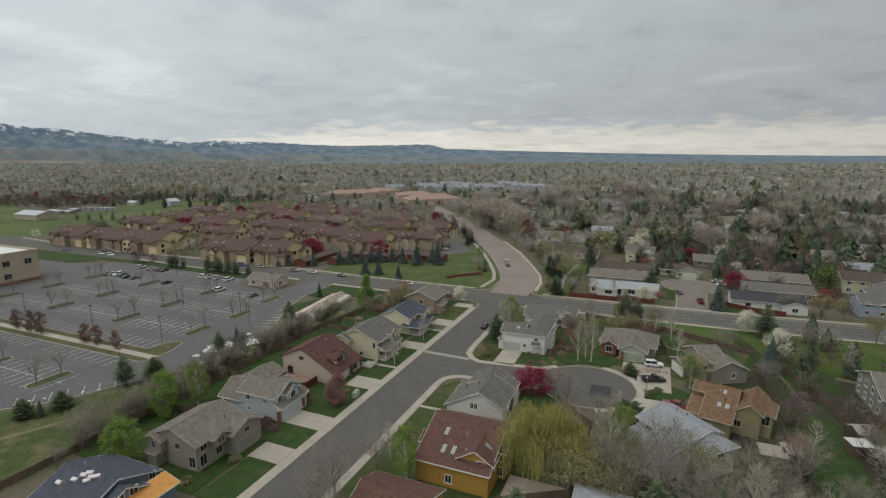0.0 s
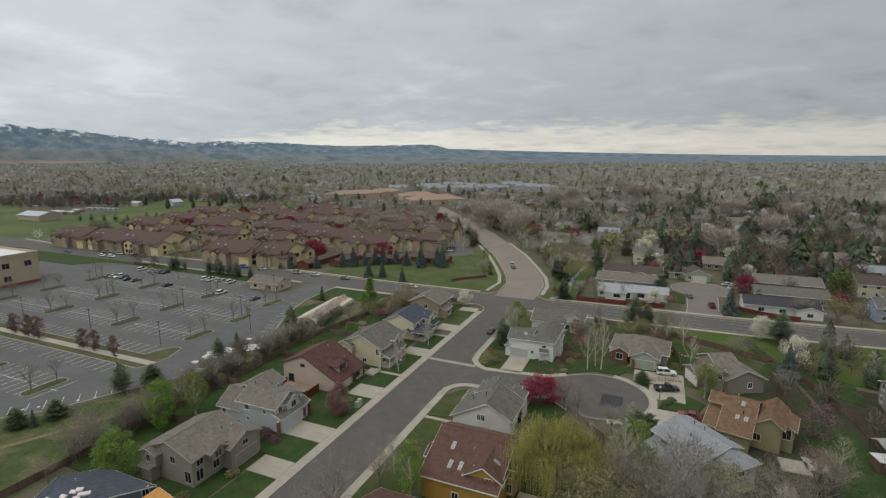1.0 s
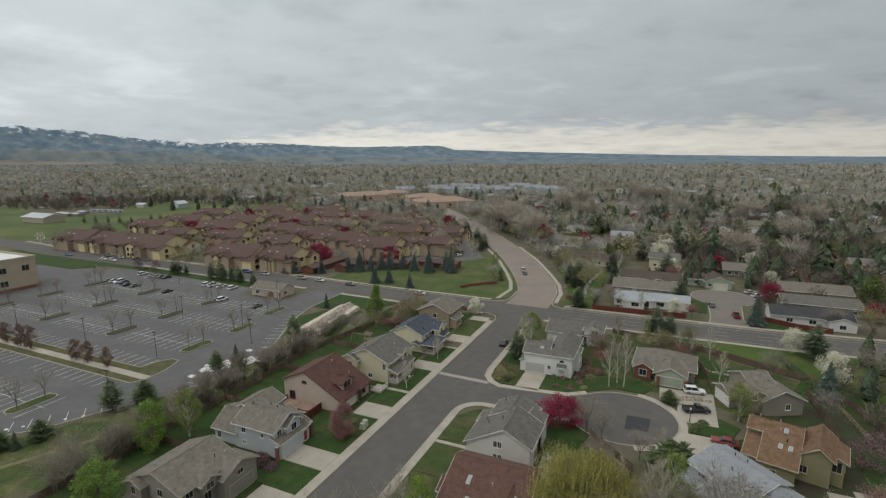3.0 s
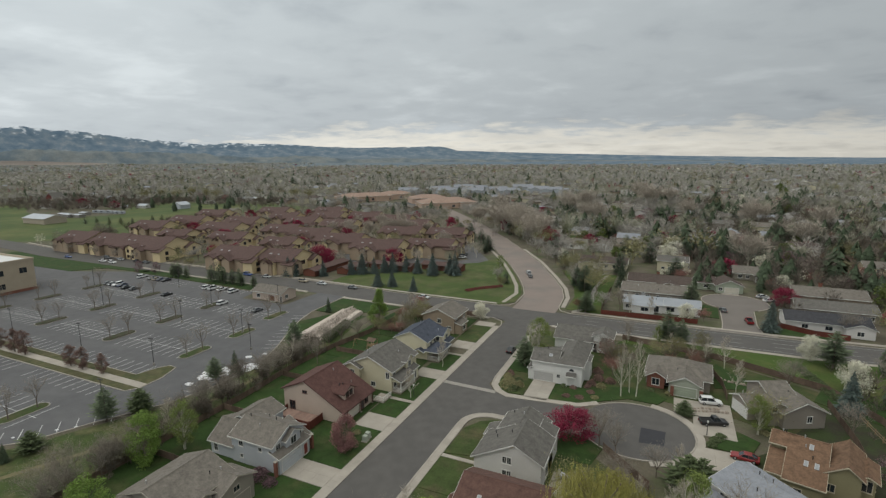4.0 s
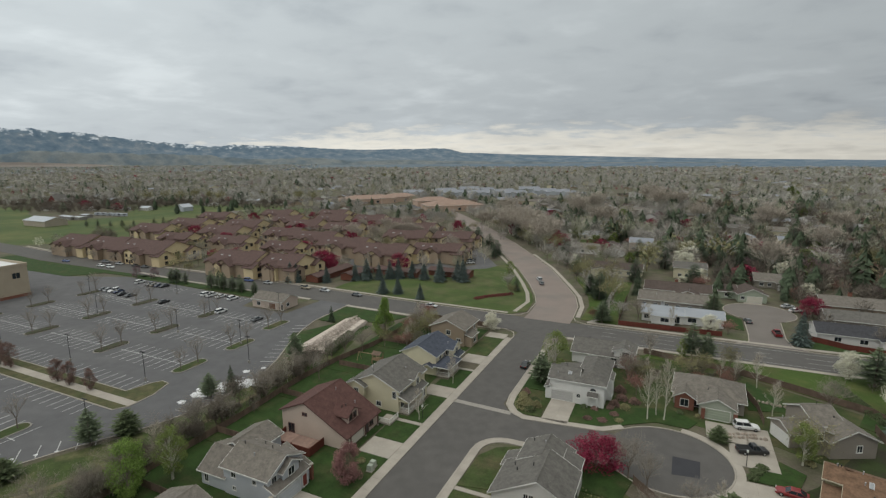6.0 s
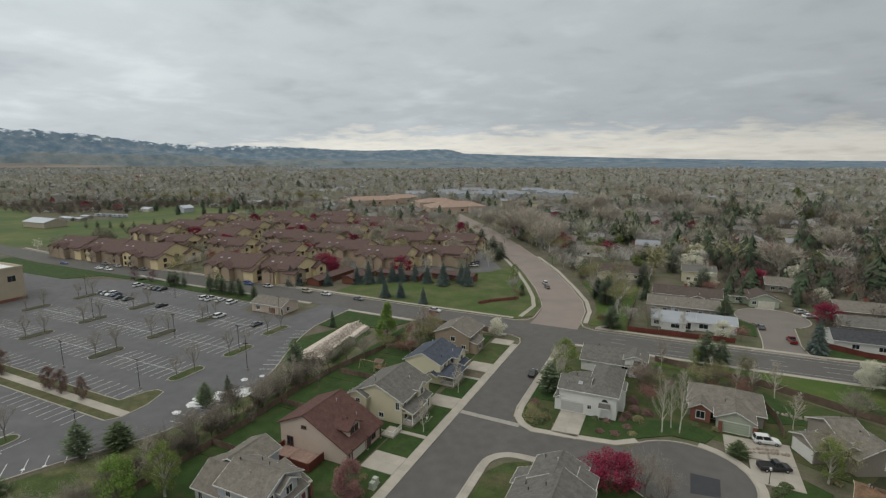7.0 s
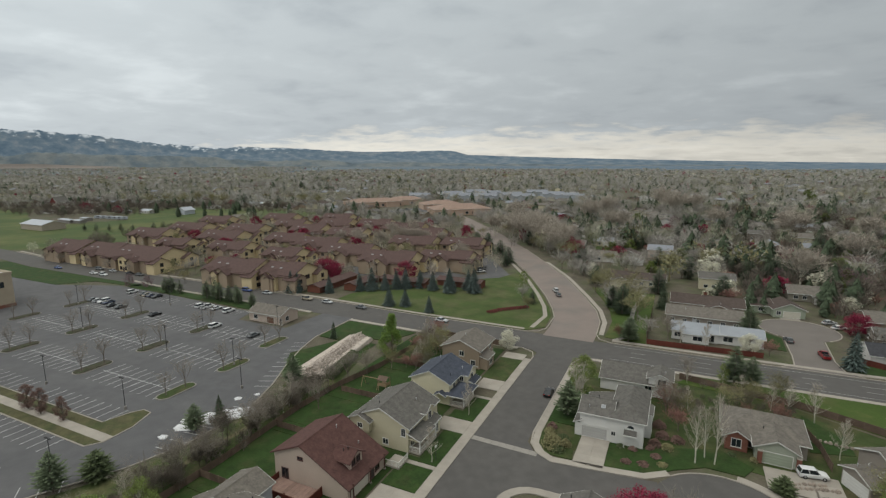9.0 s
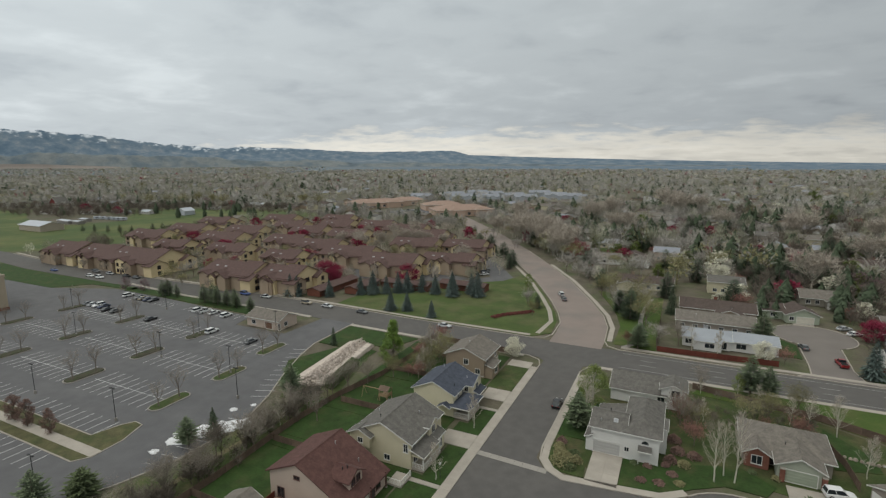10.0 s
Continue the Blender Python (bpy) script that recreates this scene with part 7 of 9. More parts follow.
kind_of("spruce", 9.0, lambda i: conifer_meshes(121 + i, 9.0, 2.5, LEAF["pine"]), "dark green spruce with drooping boughs")
kind_of("bluespruce", 9.0, lambda i: conifer_meshes(126 + i, 9.0, 2.7, LEAF["spruce"], dens=1.2), "blue-grey spruce with a broad base")
kind_of("bare_small", 10.0, lambda i: bare_meshes(141 + i, 10.0, 0.5, TWIG_TOWN, levels=(9, 6, 5, 3), twig_r=0.027, fine=0.032), "bare grey-brown tree of the town", variants=4)
kind_of("paletall", 15.0, lambda i: bare_meshes(181 + i, 15.0, 0.40, TWIG_TALL, BARK_PALE, (12, 7, 6, 4), 0.8, 0.03, fine=0.06), "tall pale bare tree with fine upright twigs", variants=3)
kind_of("darkbare", 10.0, lambda i: bare_meshes(191 + i, 10.0, 0.5, TWIG_DARK, levels=(9, 6, 5, 4), twig_r=0.027, fine=0.03), "dark brown bare tree of the town", variants=3)
kind_of("budding_small", 9.5, lambda i: bare_meshes(151 + i, 9.5, 0.5, LEAF["olive"], None, (8, 6, 5, 3), 0.5, 0.026, buds=1, fine=0.03), "town tree in olive-yellow bud", variants=3)
kind_of("white_small", 5.5, lambda i: leafy_meshes(161 + i, 5.5, 2.7, LEAF["white"], 900, 0.26, 0.2), "small town tree in white blossom")
kind_of("magenta_small", 5.6, lambda i: leafy_meshes(166 + i, 5.6, 2.8, LEAF["magenta"], 900, 0.26, 0.18), "small town tree in magenta blossom")
kind_of("green_small", 9.0, lambda i: leafy_meshes(171 + i, 9.0, 3.2, leaf("dull_green_leaves", (0.12, 0.15, 0.045)), 1300, 0.3, 0.1, "oval"), "town tree in dull green leaf")
kind_of("pine_small", 9.0, lambda i: conifer_meshes(176 + i, 9.0, 2.5, LEAF["pine"], True, 0.62), "dark evergreen tree of the town")
kind_of("pine", 8.0, lambda i: conifer_meshes(131 + i, 8.0, 2.4, LEAF["softpine"], True, 0.75, 0.14), "dark green bushy pine tree")
kind_of("juniper", 4.5, lambda i: conifer_meshes(136 + i, 4.5, 2.3, LEAF["juniper"], True, 1.3, 0.02), "low dark green bushy juniper")


def plant(kind, x, y, h, rng, z=0.0, group="", wide=1.0):
    H, variants, label, cat = KINDS[kind]
    tr, cr = variants[rng.randrange(len(variants))]
    k = h / H
    nm = {"spruce": "spruce_tree", "bluespruce": "spruce_tree", "pine": "pine_tree", "juniper": "juniper", "willow": "willow_tree", "aspen": "aspen_tree", "birchgreen": "birch_tree", "bare": "bare_tree", "bare_small": "town_tree", "darkbare": "town_tree", "budding_small": "budding_tree", "white_small": "blossom_tree", "magenta_small": "crab_apple_tree", "pine_small": "evergreen_tree", "barebig": "bare_tree", "lotbare": "young_tree", "barewhite": "pale_barked_tree", "paletall": "pale_barked_tree", "budding": "budding_tree", "redbare": "redbud_tree", "white": "blossom_tree", "magenta": "crab_apple_tree"}.get(kind, "tree")
    root = thing(nm, label, cat, x, y, z, 0, group)
    kw = k * rng.uniform(0.9, 1.12) * wide
    root.matrix_world = Matrix.Translation((x, y, z)) @ Euler((0, 0, rng.uniform(0, 6.28))).to_matrix().to_4x4() @ Matrix.Diagonal((kw, kw, k, 1))
    part("trunk", tr, None, root)
    part("crown", cr, None, root)
    return root


rng = random.Random(5)
def plant_all(rows):
    for k, x, y, h in rows:
        plant(k, x, y, h, rng, 0.03, "", {"pine": 1.12, "bluespruce": 1.2, "willow": 1.15, "green": 1.05, "magenta": 1.2, "pink": 1.15}.get(k, 1.0))


# car park edge
plant_all([
    ('juniper', -61.0, -61.9, 4.2), ('juniper', -58.2, -56.2, 4.0), ('spruce', -58.3, -60.3, 3.8), ('pine', -56.0, -43.8, 7.6), ('juniper', -53.4, -38.2, 5.2), ('spruce', -49.2, -16.3, 6.5),
    ('pine', -51.3, -20.6, 6.1), ('rust', -125.3, -30.1, 6.1), ('rust', -117.8, -30.3, 6.6), ('rust', -112.7, -30.4, 6.9), ('rust', -92.7, -29.9, 5.7), ('rust', -87.5, -30.1, 5.8),
    ('rust', -80.0, -29.6, 5.3), ('rust', -148, -30, 6.0), ('rust', -141, -30, 6.2), ('pine', -47.9, 4.0, 8.3), ('spruce', -59.6, 34.9, 5.6), ('pine', -129.7, 51.3, 8.0),
    ('pine', -121.9, 50.8, 6.5), ('pine', -133.7, 50.4, 7.4), ('pine', -155.4, 51.0, 6.9), ('pine', -150.2, 51.0, 5.7), ('pine', -116, 50, 6.0), ('plum', -182, 50.5, 5.0),
    ('pine', -126.0, 50.0, 7.6), ('pine', -118.5, 51.5, 7.0),
])
# car park edge
plant_all([
    ('pine', -109, 50, 5.4), ('pine', -157.5, 50.0, 6.6), ('budding', -165, 64.5, 6.0), ('budding', -176, 65.0, 6.4), ('bare', -206, 65.0, 6.5), ('bare', -222, 65.0, 7.0),
    ('bare', -240, 65.5, 7.0), ('bare', -262, 65.5, 7.0), ('bare', -278, 66.0, 6.5), ('bare', -148, 64.5, 6.0), ('plum', -172, 52.0, 5.0),
])
# west gardens
plant_all([
    ('green', -26.2, -64.8, 8.4), ('green', -34.8, -50.3, 9.2), ('palegreen', -32.4, -44.3, 9.2), ('pink', -5.1, -32.3, 6.2), ('brightcone', -38.6, 34.5, 10.2), ('white', -8.2, 48.8, 5.2),
    ('bare', -36.3, -69.9, 5.1), ('barewhite', -3.4, -9.8, 6.4), ('barewhite', -3.9, 8.6, 7.1), ('bare', -34.8, -2.7, 8.2), ('bare', -37.7, 12.1, 9.4), 
    ('bare', -35.2, 16.7, 7.3),
])
# east gardens by the street
plant_all([
    ('birchgreen', 21.0, -50.9, 10.4), ('bare', 12.6, -58.4, 10.4), ('bare', 16.8, -66.0, 8.6), ('willow', 41.0, -40.0, 12.6), ('magenta', 32.2, -11.4, 5.6), ('aspen', 39.4, 9.8, 10.6),
    ('aspen', 42.5, 10.9, 12.3), ('aspen', 41.0, 12.4, 9.5), ('pine', 48.4, 49.4, 9.8), ('bare', 34.9, 26.4, 8.4), ('pine', 15.2, 17.7, 8.0), ('barewhite', 16.3, 21.1, 9.9),
    ('palegreen', 16.6, 26.6, 10.2), ('palegreen', 45.9, 48.2, 5.0), ('redbare', 36.5, 20.5, 5.5), ('redbare', 34.0, 30.5, 6.0), ('bare', 47.5, -18.0, 6.5), ('bare', 37.6, -12.4, 9.0), ('bare', 40.6, -14.0, 7.5),
    ('juniper', 52.2, -19.3, 6.0), ('juniper', 54.1, -19.6, 6.2), ('aspen', 49.6, -37.7, 11.0), ('aspen', 51.0, -37.4, 12.0), ('palegreen', 52.6, -31.7, 10.5), ('aspen', 45.5, -34.5, 9.5), ('pine', 40.0, -54, 7.0),
    ('budding', 36.5, -32.5, 8.0), ('bare', 42.0, -24.5, 7.2),
])
# east gardens by the street
plant_all([
    ('bare', 15.4, -50.6, 8.6), ('bare', 13.6, -63.5, 10.0), ('bare', 13.4, -71, 9.5), ('barewhite', 15.2, -45.5, 6.5), ('budding', 47.0, -44.5, 9.0),
])
# gardens round the turning circle
plant_all([
    ('bare', 50.2, -39.1, 12.0), ('barebig', 59.6, -32.8, 12.5), ('budding', 64.1, -34.8, 9.0), ('budding', 54.6, -34.3, 8.0), ('palegreen', -25.4, 122.7, 6.5), ('barebig', 59.2, -42.5, 12.4), ('spruce', 62.5, -39.5, 8.6), ('bare', 70.8, -34.6, 10.6), ('barewhite', 72.5, -39.2, 8.3), ('bluespruce', 83.4, 21.0, 9.4),
    ('white', 86.8, 31.5, 7.2), ('pine', 86.7, 47.2, 10.0), ('white', 82.6, 50.2, 6.4), ('pine', 52.0, 49.8, 7.8), ('juniper', 52.2, 6.8, 3.2), ('bare', 94.4, 34.0, 11.2),
    ('plum', 83.3, -5.9, 7.0), ('barewhite', 99.9, 23.7, 8.2), ('barewhite', 61.8, 35.6, 8.0), ('barewhite', 63.0, 21.9, 7.4), ('budding', 66.0, 6.0, 8.0), ('palegreen', 65.0, 4.2, 7.5),
    ('bare', 81.0, 9.5, 8.5), ('bare', 74.0, 28.0, 9.0), ('barewhite', 50.8, -16.5, 5.5), ('juniper', 60.0, -18.6, 2.6), ('barewhite', 106, -4, 9.0), ('barewhite', 112, 20, 9.5),
    ('redbare', 96, -8, 6), ('bare', 92, -18, 9),
])
# gardens round the turning circle
plant_all([
    ('bare', 100, -26, 9), ('barebig', 79, -28, 9.5), ('redbare', 80, -20, 6.0), ('barewhite', 74.5, -44, 9.0), ('bare', 84.5, -33, 7.5), ('budding', 52, -46, 9),
    ('pine', 66, -46, 9), ('barebig', 66.0, -43.5, 12.0), ('bare', 55.0, -43.0, 11.0), ('barewhite', 70.0, -42.0, 10.0), ('bare', 75.0, -36.0, 10.0), ('barebig', 78.0, -46.0, 12.0),
    ('bare', 63.5, -48.0, 11.5), ('pine', 58.0, -46.5, 8.0),
])
# gardens across the avenue
plant_all([
    ('bluespruce', 76.9, 72.3, 10.4), ('magenta', 86.0, 104.5, 6.2), ('white', 89.3, 129.5, 5.7), ('spruce', 30.3, 110.0, 11.0), ('pine', 22.4, 69.6, 7.6), ('redbare', 19.6, 70.6, 5.0), ('white', 53.9, 72.9, 5.4),
    ('budding', 3.4, 178.9, 8.4), ('white', 48.2, 158.8, 9.2),
    ('barewhite', 36.5, 73.6, 7.5), ('bare', 33.0, 76.5, 8.5), ('barewhite', 43.0, 72.6, 7.0), ('redbare', 58.8, 74.0, 5.0), ('pine', 55.6, 91.0, 9.5), ('bare', 97.0, 76.0, 9.0),
])
# park and apartments
plant_all([
    ('bluespruce', -56.8, 74.1, 7.2), ('bluespruce', -62.4, 71.8, 7.6), ('bluespruce', -45.0, 70.6, 6.4), ('bluespruce', -58.0, 99.6, 8.1), ('bluespruce', -49.9, 98.6, 10.4), ('bluespruce', -40.6, 102.8, 10.4),
    ('bluespruce', -81.3, 88.9, 9.9), ('bluespruce', -69.8, 97.2, 9.5), ('bluespruce', -73, 95, 9.0), ('bluespruce', -64.5, 100.5, 8.5), ('bluespruce', -85.5, 86, 7.8), ('bluespruce', -107, 72.5, 9.0),
    ('bluespruce', -110, 72.0, 9.4), ('bluespruce', -95, 78, 7.8), ('magenta', -112.5, 99.7, 8.5), ('magenta', -108, 96, 7.0), ('magenta', -79.0, 113.8, 7.0), ('magenta', -262, 147.3, 7.8),
    ('magenta', -212, 127.7, 8.0), ('magenta', -148, 128, 6.9), ('magenta', -250, 192, 7.5), ('magenta', -200, 172, 7.5), ('magenta', -178, 222, 7.5), ('magenta', -21.5, 205.0, 8.8),
    ('paletall', -158, 169.5, 12), ('paletall', -140, 167, 12.5),
])
# park and apartments
plant_all([
    ('paletall', -134, 178, 13), ('paletall', -122.5, 189, 13), ('paletall', -109, 190, 13), ('paletall', -146, 214, 13), ('paletall', -164, 208, 12), ('paletall', -133, 221, 13),
    ('paletall', -98, 192, 12), ('paletall', -150, 176, 12), ('paletall', -127, 186, 12), ('paletall', -116, 190, 13), ('budding', -88, 158, 9.5), ('budding', -103, 156, 9),
    ('paletall', -70, 156, 11), ('budding', -205, 135, 8), ('budding', -168, 131, 8), ('bare', -200, 100, 8), ('bare', -170, 100, 8), ('pine', -392, 150, 6.0),
    ('pine', -382, 153, 6.5), ('pine', -372, 157, 6.0), ('pine', -362, 160, 6.5), ('pine', -340, 172, 7.5), ('pine', -334, 176, 8.0), ('pine', -352, 163, 6.0),
    ('bluespruce', -52.5, 104.5, 9.0), ('bluespruce', -44.5, 106.0, 8.8),
])
# park and apartments
plant_all([
    ('bluespruce', -76.5, 91.5, 8.0),
])
for k, x, y, h in (("pine", -527, 206, 12), ("magenta_small", -560, 246, 9), ("magenta_small", -500, 244, 8), ("budding_small", -544, 332, 17), ("budding_small", -525, 340, 16), ("budding_small", -505, 346, 18), ("budding_small", -488, 352, 17), ("budding_small", -474, 357, 16), ("pine_small", -455, 362, 14), ("pine_small", -447, 366, 15), ("pine_small", -400, 372, 14), ("budding_small", -385, 398, 16), ("budding_small", -370, 404, 15), ("budding_small", -560, 322, 16), ("bare_small", -600, 300, 16), ("bare_small", -580, 312, 17), ("bare_small", -640, 300, 15), ("bare_small", -420, 390, 14)):
    plant(k, x, y, h, rng, 0.0, "trees round the farm", 1.2)
for x, y in ISLANDS:
    for dy in (-2.8, 2.6):
        plant("lotbare", x, y + dy + rng.uniform(-0.5, 0.5), rng.uniform(6.4, 8.4), rng, 0.12, "bare trees of the car park")
# hedgerow of bare trees behind the west gardens
for i in range(44):
    y = -66 + 1.72 * i + rng.uniform(-1.2, 1.2)
    x = -39.6 - 0.03 * (y + 60) + rng.uniform(-2.2, 2.8) + (3 if y > 8 else 0)
    plant(rng.choice(["bare", "bare", "bare", "darkbare", "barebig", "barewhite"]), x, y, rng.uniform(4.5, 8.6), rng, 0.02, "trees behind the gardens")
for i in range(30):
    x, y = rng.uniform(-34, -22), rng.uniform(22, 50)
    if -21.6 < x < -8 and 30 < y < 43:
        continue
    plant(rng.choice(["bare", "redbare", "barewhite", "budding"]), x, y, rng.uniform(3.5, 7), rng, 0.02, "trees behind the gardens")
# greenbelt and gardens to the east
for i in range(112):
    x, y = rng.uniform(80, 160), rng.uniform(-60, 54)
    if 82 < x < 91 and -40 < y < 4 or 76 < x < 112 and 16 < y < 54 or 76 < x < 93 and 4 < y < 54 or 96 < x < 112 and -3 < y < 18 or y > 40 and rng.random() < 0.6:
        continue
    plant(rng.choice(["bare_small", "bare_small", "bare", "barewhite", "redbare", "budding_small", "bare_small", "pine_small", "plum"]), x, y, rng.uniform(5, 11), rng, 0.0, "garden trees")
for i in range(28):
    x, y = rng.uniform(33, 60), rng.uniform(24, 47)
    if 42 < x < 59.5 and y < 31 or x < 37 and 32 < y:
        continue
    plant(rng.choice(["bare", "barewhite", "redbare", "budding"]), x, y, rng.uniform(3.5, 7.5), rng, 0.0, "garden trees")


def shrub(x, y, w, h, m, label, seed=1, z=0.02):
    root = thing("shrub", label, "shrub", x, y, z)
    part("foliage", shrub_mesh(seed, w, h, LEAF[m] if isinstance(m, str) else m, int(260 + 160 * w * h)), None, root)
    return root


shrub(-13.5, -45.2, 2.1, 2.0, "plum", "purple-grey shrub against a house", 1)
shrub(-10.4, -45.8, 1.3, 1.4, "plum", "purple-grey shrub by the drive", 2)
for i, (x, y, w, h, m) in enumerate(((15.2, 4.4, 2.4, 2.6, "olive"), (16.5, 7.5, 1.3, 1.3, "juniper"), (13.6, 8.6, 1.2, 1.6, "olive"), (57.3, -2.0, 1.1, 0.9, "juniper"), (58.4, -0.2, 1.1, 0.9, "juniper"), (56.6, -3.8, 1.0, 0.8, "juniper"), (-6.0, -27.0, 0.8, 0.8, "olive"), (33.0, 8.8, 1.0, 0.7, "rust"), (29.0, 9.6, 0.9, 0.7, "rust"), (26.8, 9.6, 0.8, 0.7, "juniper"), (45.5, 15.4, 0.8, 0.6, "juniper"), (49.0, 15.0, 0.8, 0.7, "olive"), (-12.5, -64.0, 1.2, 1.0, "olive"), (-9.8, -56.4, 1.3, 0.9, "olive"), (66.2, 4.6, 1.0, 0.8, "olive"), (14.2, 6.8, 1.4, 1.8, "olive"), (16.4, 3.2, 1.3, 1.3, "juniper"), (17.3, 5.6, 1.2, 1.6, "olive"), (13.5, 11.0, 1.1, 1.4, "rust"), (32.6, 13.0, 1.3, 1.5, "rust"), (33.8, 16.4, 1.4, 1.6, "rust"), (34.8, 12.6, 1.2, 1.2, "olive"), (31.8, 11.2, 0.8, 0.9, "rust"), (36.5, 16.0, 1.4, 1.4, "rust"), (33.0, 20.5, 1.5, 1.7, "rust"), (28.2, 5.0, 1.0, 0.5, "rust"), (31.0, 5.4, 1.1, 0.5, "rust"), (34.2, 6.6, 1.0, 0.5, "olive"))):
    shrub(x, y, w, h, m, "low garden shrub beside a house", 10 + i, 0.1)


# ---- fences, decks and small garden things ----
PANELS = {}


def fence(line, label, hgt=1.45, m=None, step=2.4, name="fence", z=0.02):
    """Board fence: a post at every joint and a panel of upright boards between."""
    m = m or FENCE
    root = thing(name, label, "fence", line[0][0], line[0][1], z)
    for (ax, ay), (bx, by) in zip(line, line[1:]):
        L = math.hypot(bx - ax, by - ay)
        n = max(1, round(L / step))
        ang = math.atan2(by - ay, bx - ax)
        key = (round(L / n, 2), hgt, m.name)
        if key not in PANELS:
            s, w = Shape(), L / n
            nb = max(4, int(w / 0.3))
            prof = []
            for k in range(nb):
                x0, x1 = w * k / nb, w * (k + 1) / nb
                d = 0.018 if k % 2 else 0.0
                prof += [(x0, d), (x1, d)]
            back = [(x, y + 0.03) for x, y in prof][::-1]
            s.prism(prof + back, 0.05, hgt)
            PANELS[key] = (s.mesh("panel", m), Shape().box(-0.06, -0.05, 0, 0.06, 0.07, hgt + 0.08).mesh("post", m))
        pm, qm = PANELS[key]
        for k in range(n + 1):
            x, y = ax + (bx - ax) * k / n - line[0][0], ay + (by - ay) * k / n - line[0][1]
            po = new("post", qm)
            po.parent, po.matrix_local = root, pose(x, y, 0, 0, 0, math.degrees(ang))
            if k < n:
                pa = new("panel", pm)
                pa.parent, pa.matrix_local = root, pose(x, y, 0, 0, 0, math.degrees(ang))
    return root


fence([(-38.6, -80), (-38.2, -52), (-37.6, -26), (-38.6, -5), (-37.5, 8), (-34.6, 22), (-33.6, 36), (-35.2, 51)], "long weathered cedar fence behind the gardens")
for y, x1 in ((-47.8, -24), (-30.5, -26.5), (-12.3, -21.5), (6.5, -20), (26.5, -20)):
    fence([(-37.6 if y < 0 else -35.5, y), (x1, y)], "weathered cedar fence between two gardens")
fence([(-35, 51), (-20, 50.6), (-9.5, 50.2)], "dark board fence along the avenue", 1.7, FENCE)
fence([(27.6, 69.6), (37.5, 70.0), (47.5, 70.5), (57, 71.2)], "dark red board fence along the avenue", 1.6, FENCE_RED)
fence([(27.4, 71), (27.2, 104)], "board fence beside a lawn", 1.7, FENCE)
fence([(79.5, 77.5), (88.0, 72.8), (96.5, 71.8)], "bright red-stained board fence", 1.7, FENCE_RED)
fence([(36.5, 47.4), (48.4, 44.4), (60.4, 41.6), (70.2, 36.8), (82, 30.5), (88, 18), (91.5, 4), (93.5, -14), (95, -40)], "dark board fence along the greenbelt", 1.6, FENCE)
fence([(58.8, 31), (60.5, 24), (60.8, 17)], "board fence between two houses", 1.6, FENCE)
fence([(80.2, 23), (81.0, 6), (80.5, -3)], "board fence behind a house", 1.6, FENCE)
fence([(80.5, -18), (81.0, -40)], "board fence behind a house", 1.6, FENCE)
fence([(36.0, -50), (45.8, -44), (46.5, -22), (38.5, -13.5)], "board fence between back gardens", 1.6, FENCE)

# raised red deck with a solid rail
deck = thing("deck", "raised red-stained timber deck beside a house", "deck", -19.6, -27.8, 0.02)
for k in range(11):
    b = part("plank", Shape().box(-4.4 + 0.8 * k - 0.38, -1.9, 0.72, -4.4 + 0.8 * k + 0.38, 2.3, 0.78), mat("weathered_deck_planks", (0.30, 0.20, 0.165), 0.85, 0.2, 0.8, 0.1, 0.2, rnd=0.15), deck)
for x0, y0, x1, y1 in ((-4.9, -2.02, 4.2, -1.92), (-5.0, -2.02, -4.9, 2.3), (4.2, -2.02, 4.3, 2.2)):
    part("rail", Shape().box(x0, y0, 0.1, x1, y1, 1.75), FENCE_RED, deck)
for x in (-4.8, 0, 4.15):
    part("post", Shape().box(x - 0.08, -1.9, 0, x + 0.08, -1.74, 1.85), FENCE_RED, deck)


def porch(x0, y0, x1, y1, hgt, label, rails="SE"):
    """Posts and a white rail under a porch roof."""
    root = thing("porch", label, "porch", x0, y0, 0.12)
    w, l = x1 - x0, y1 - y0
    part("floor", Shape().box(0, 0, 0, w, l, 0.35), CONCRETE, root)
    for x, y in ((w - 0.1, 0.1), (w - 0.1, l - 0.1), (w - 0.1, l / 2)):
        part("post", Shape().box(x - 0.08, y - 0.08, 0.35, x + 0.08, y + 0.08, hgt), TRIM, root)
    part("handrail", Shape().box(w - 0.14, 0.1, 1.22, w - 0.06, l - 0.1, 1.3), TRIM, root)
    part("handrail", Shape().box(0.1, 0.06, 1.22, w - 0.1, 0.14, 1.3), TRIM, root)
    n = int(l / 0.28)
    for k in range(n):
        y = 0.2 + (l - 0.4) * k / max(1, n - 1)
        part("baluster", Shape().box(w - 0.12, y - 0.025, 0.35, w - 0.08, y + 0.025, 1.22), TRIM, root)
    n = int(w / 0.28)
    for k in range(n):
        x = 0.2 + (w - 0.4) * k / max(1, n - 1)
        part("baluster", Shape().box(x - 0.025, 0.08, 0.35, x + 0.025, 0.12, 1.22), TRIM, root)
    return root


porch(-8.6, -9.0, -6.2, -2.2, 2.75, "white railed front porch of a cream house")
porch(-9.4, 10.6, -5.9, 16.5, 2.8, "white railed front porch under a dark hip roof")
porch(-10.4, -14.4, -7.6, -11.0, 1.3, "small railed front step of a house")


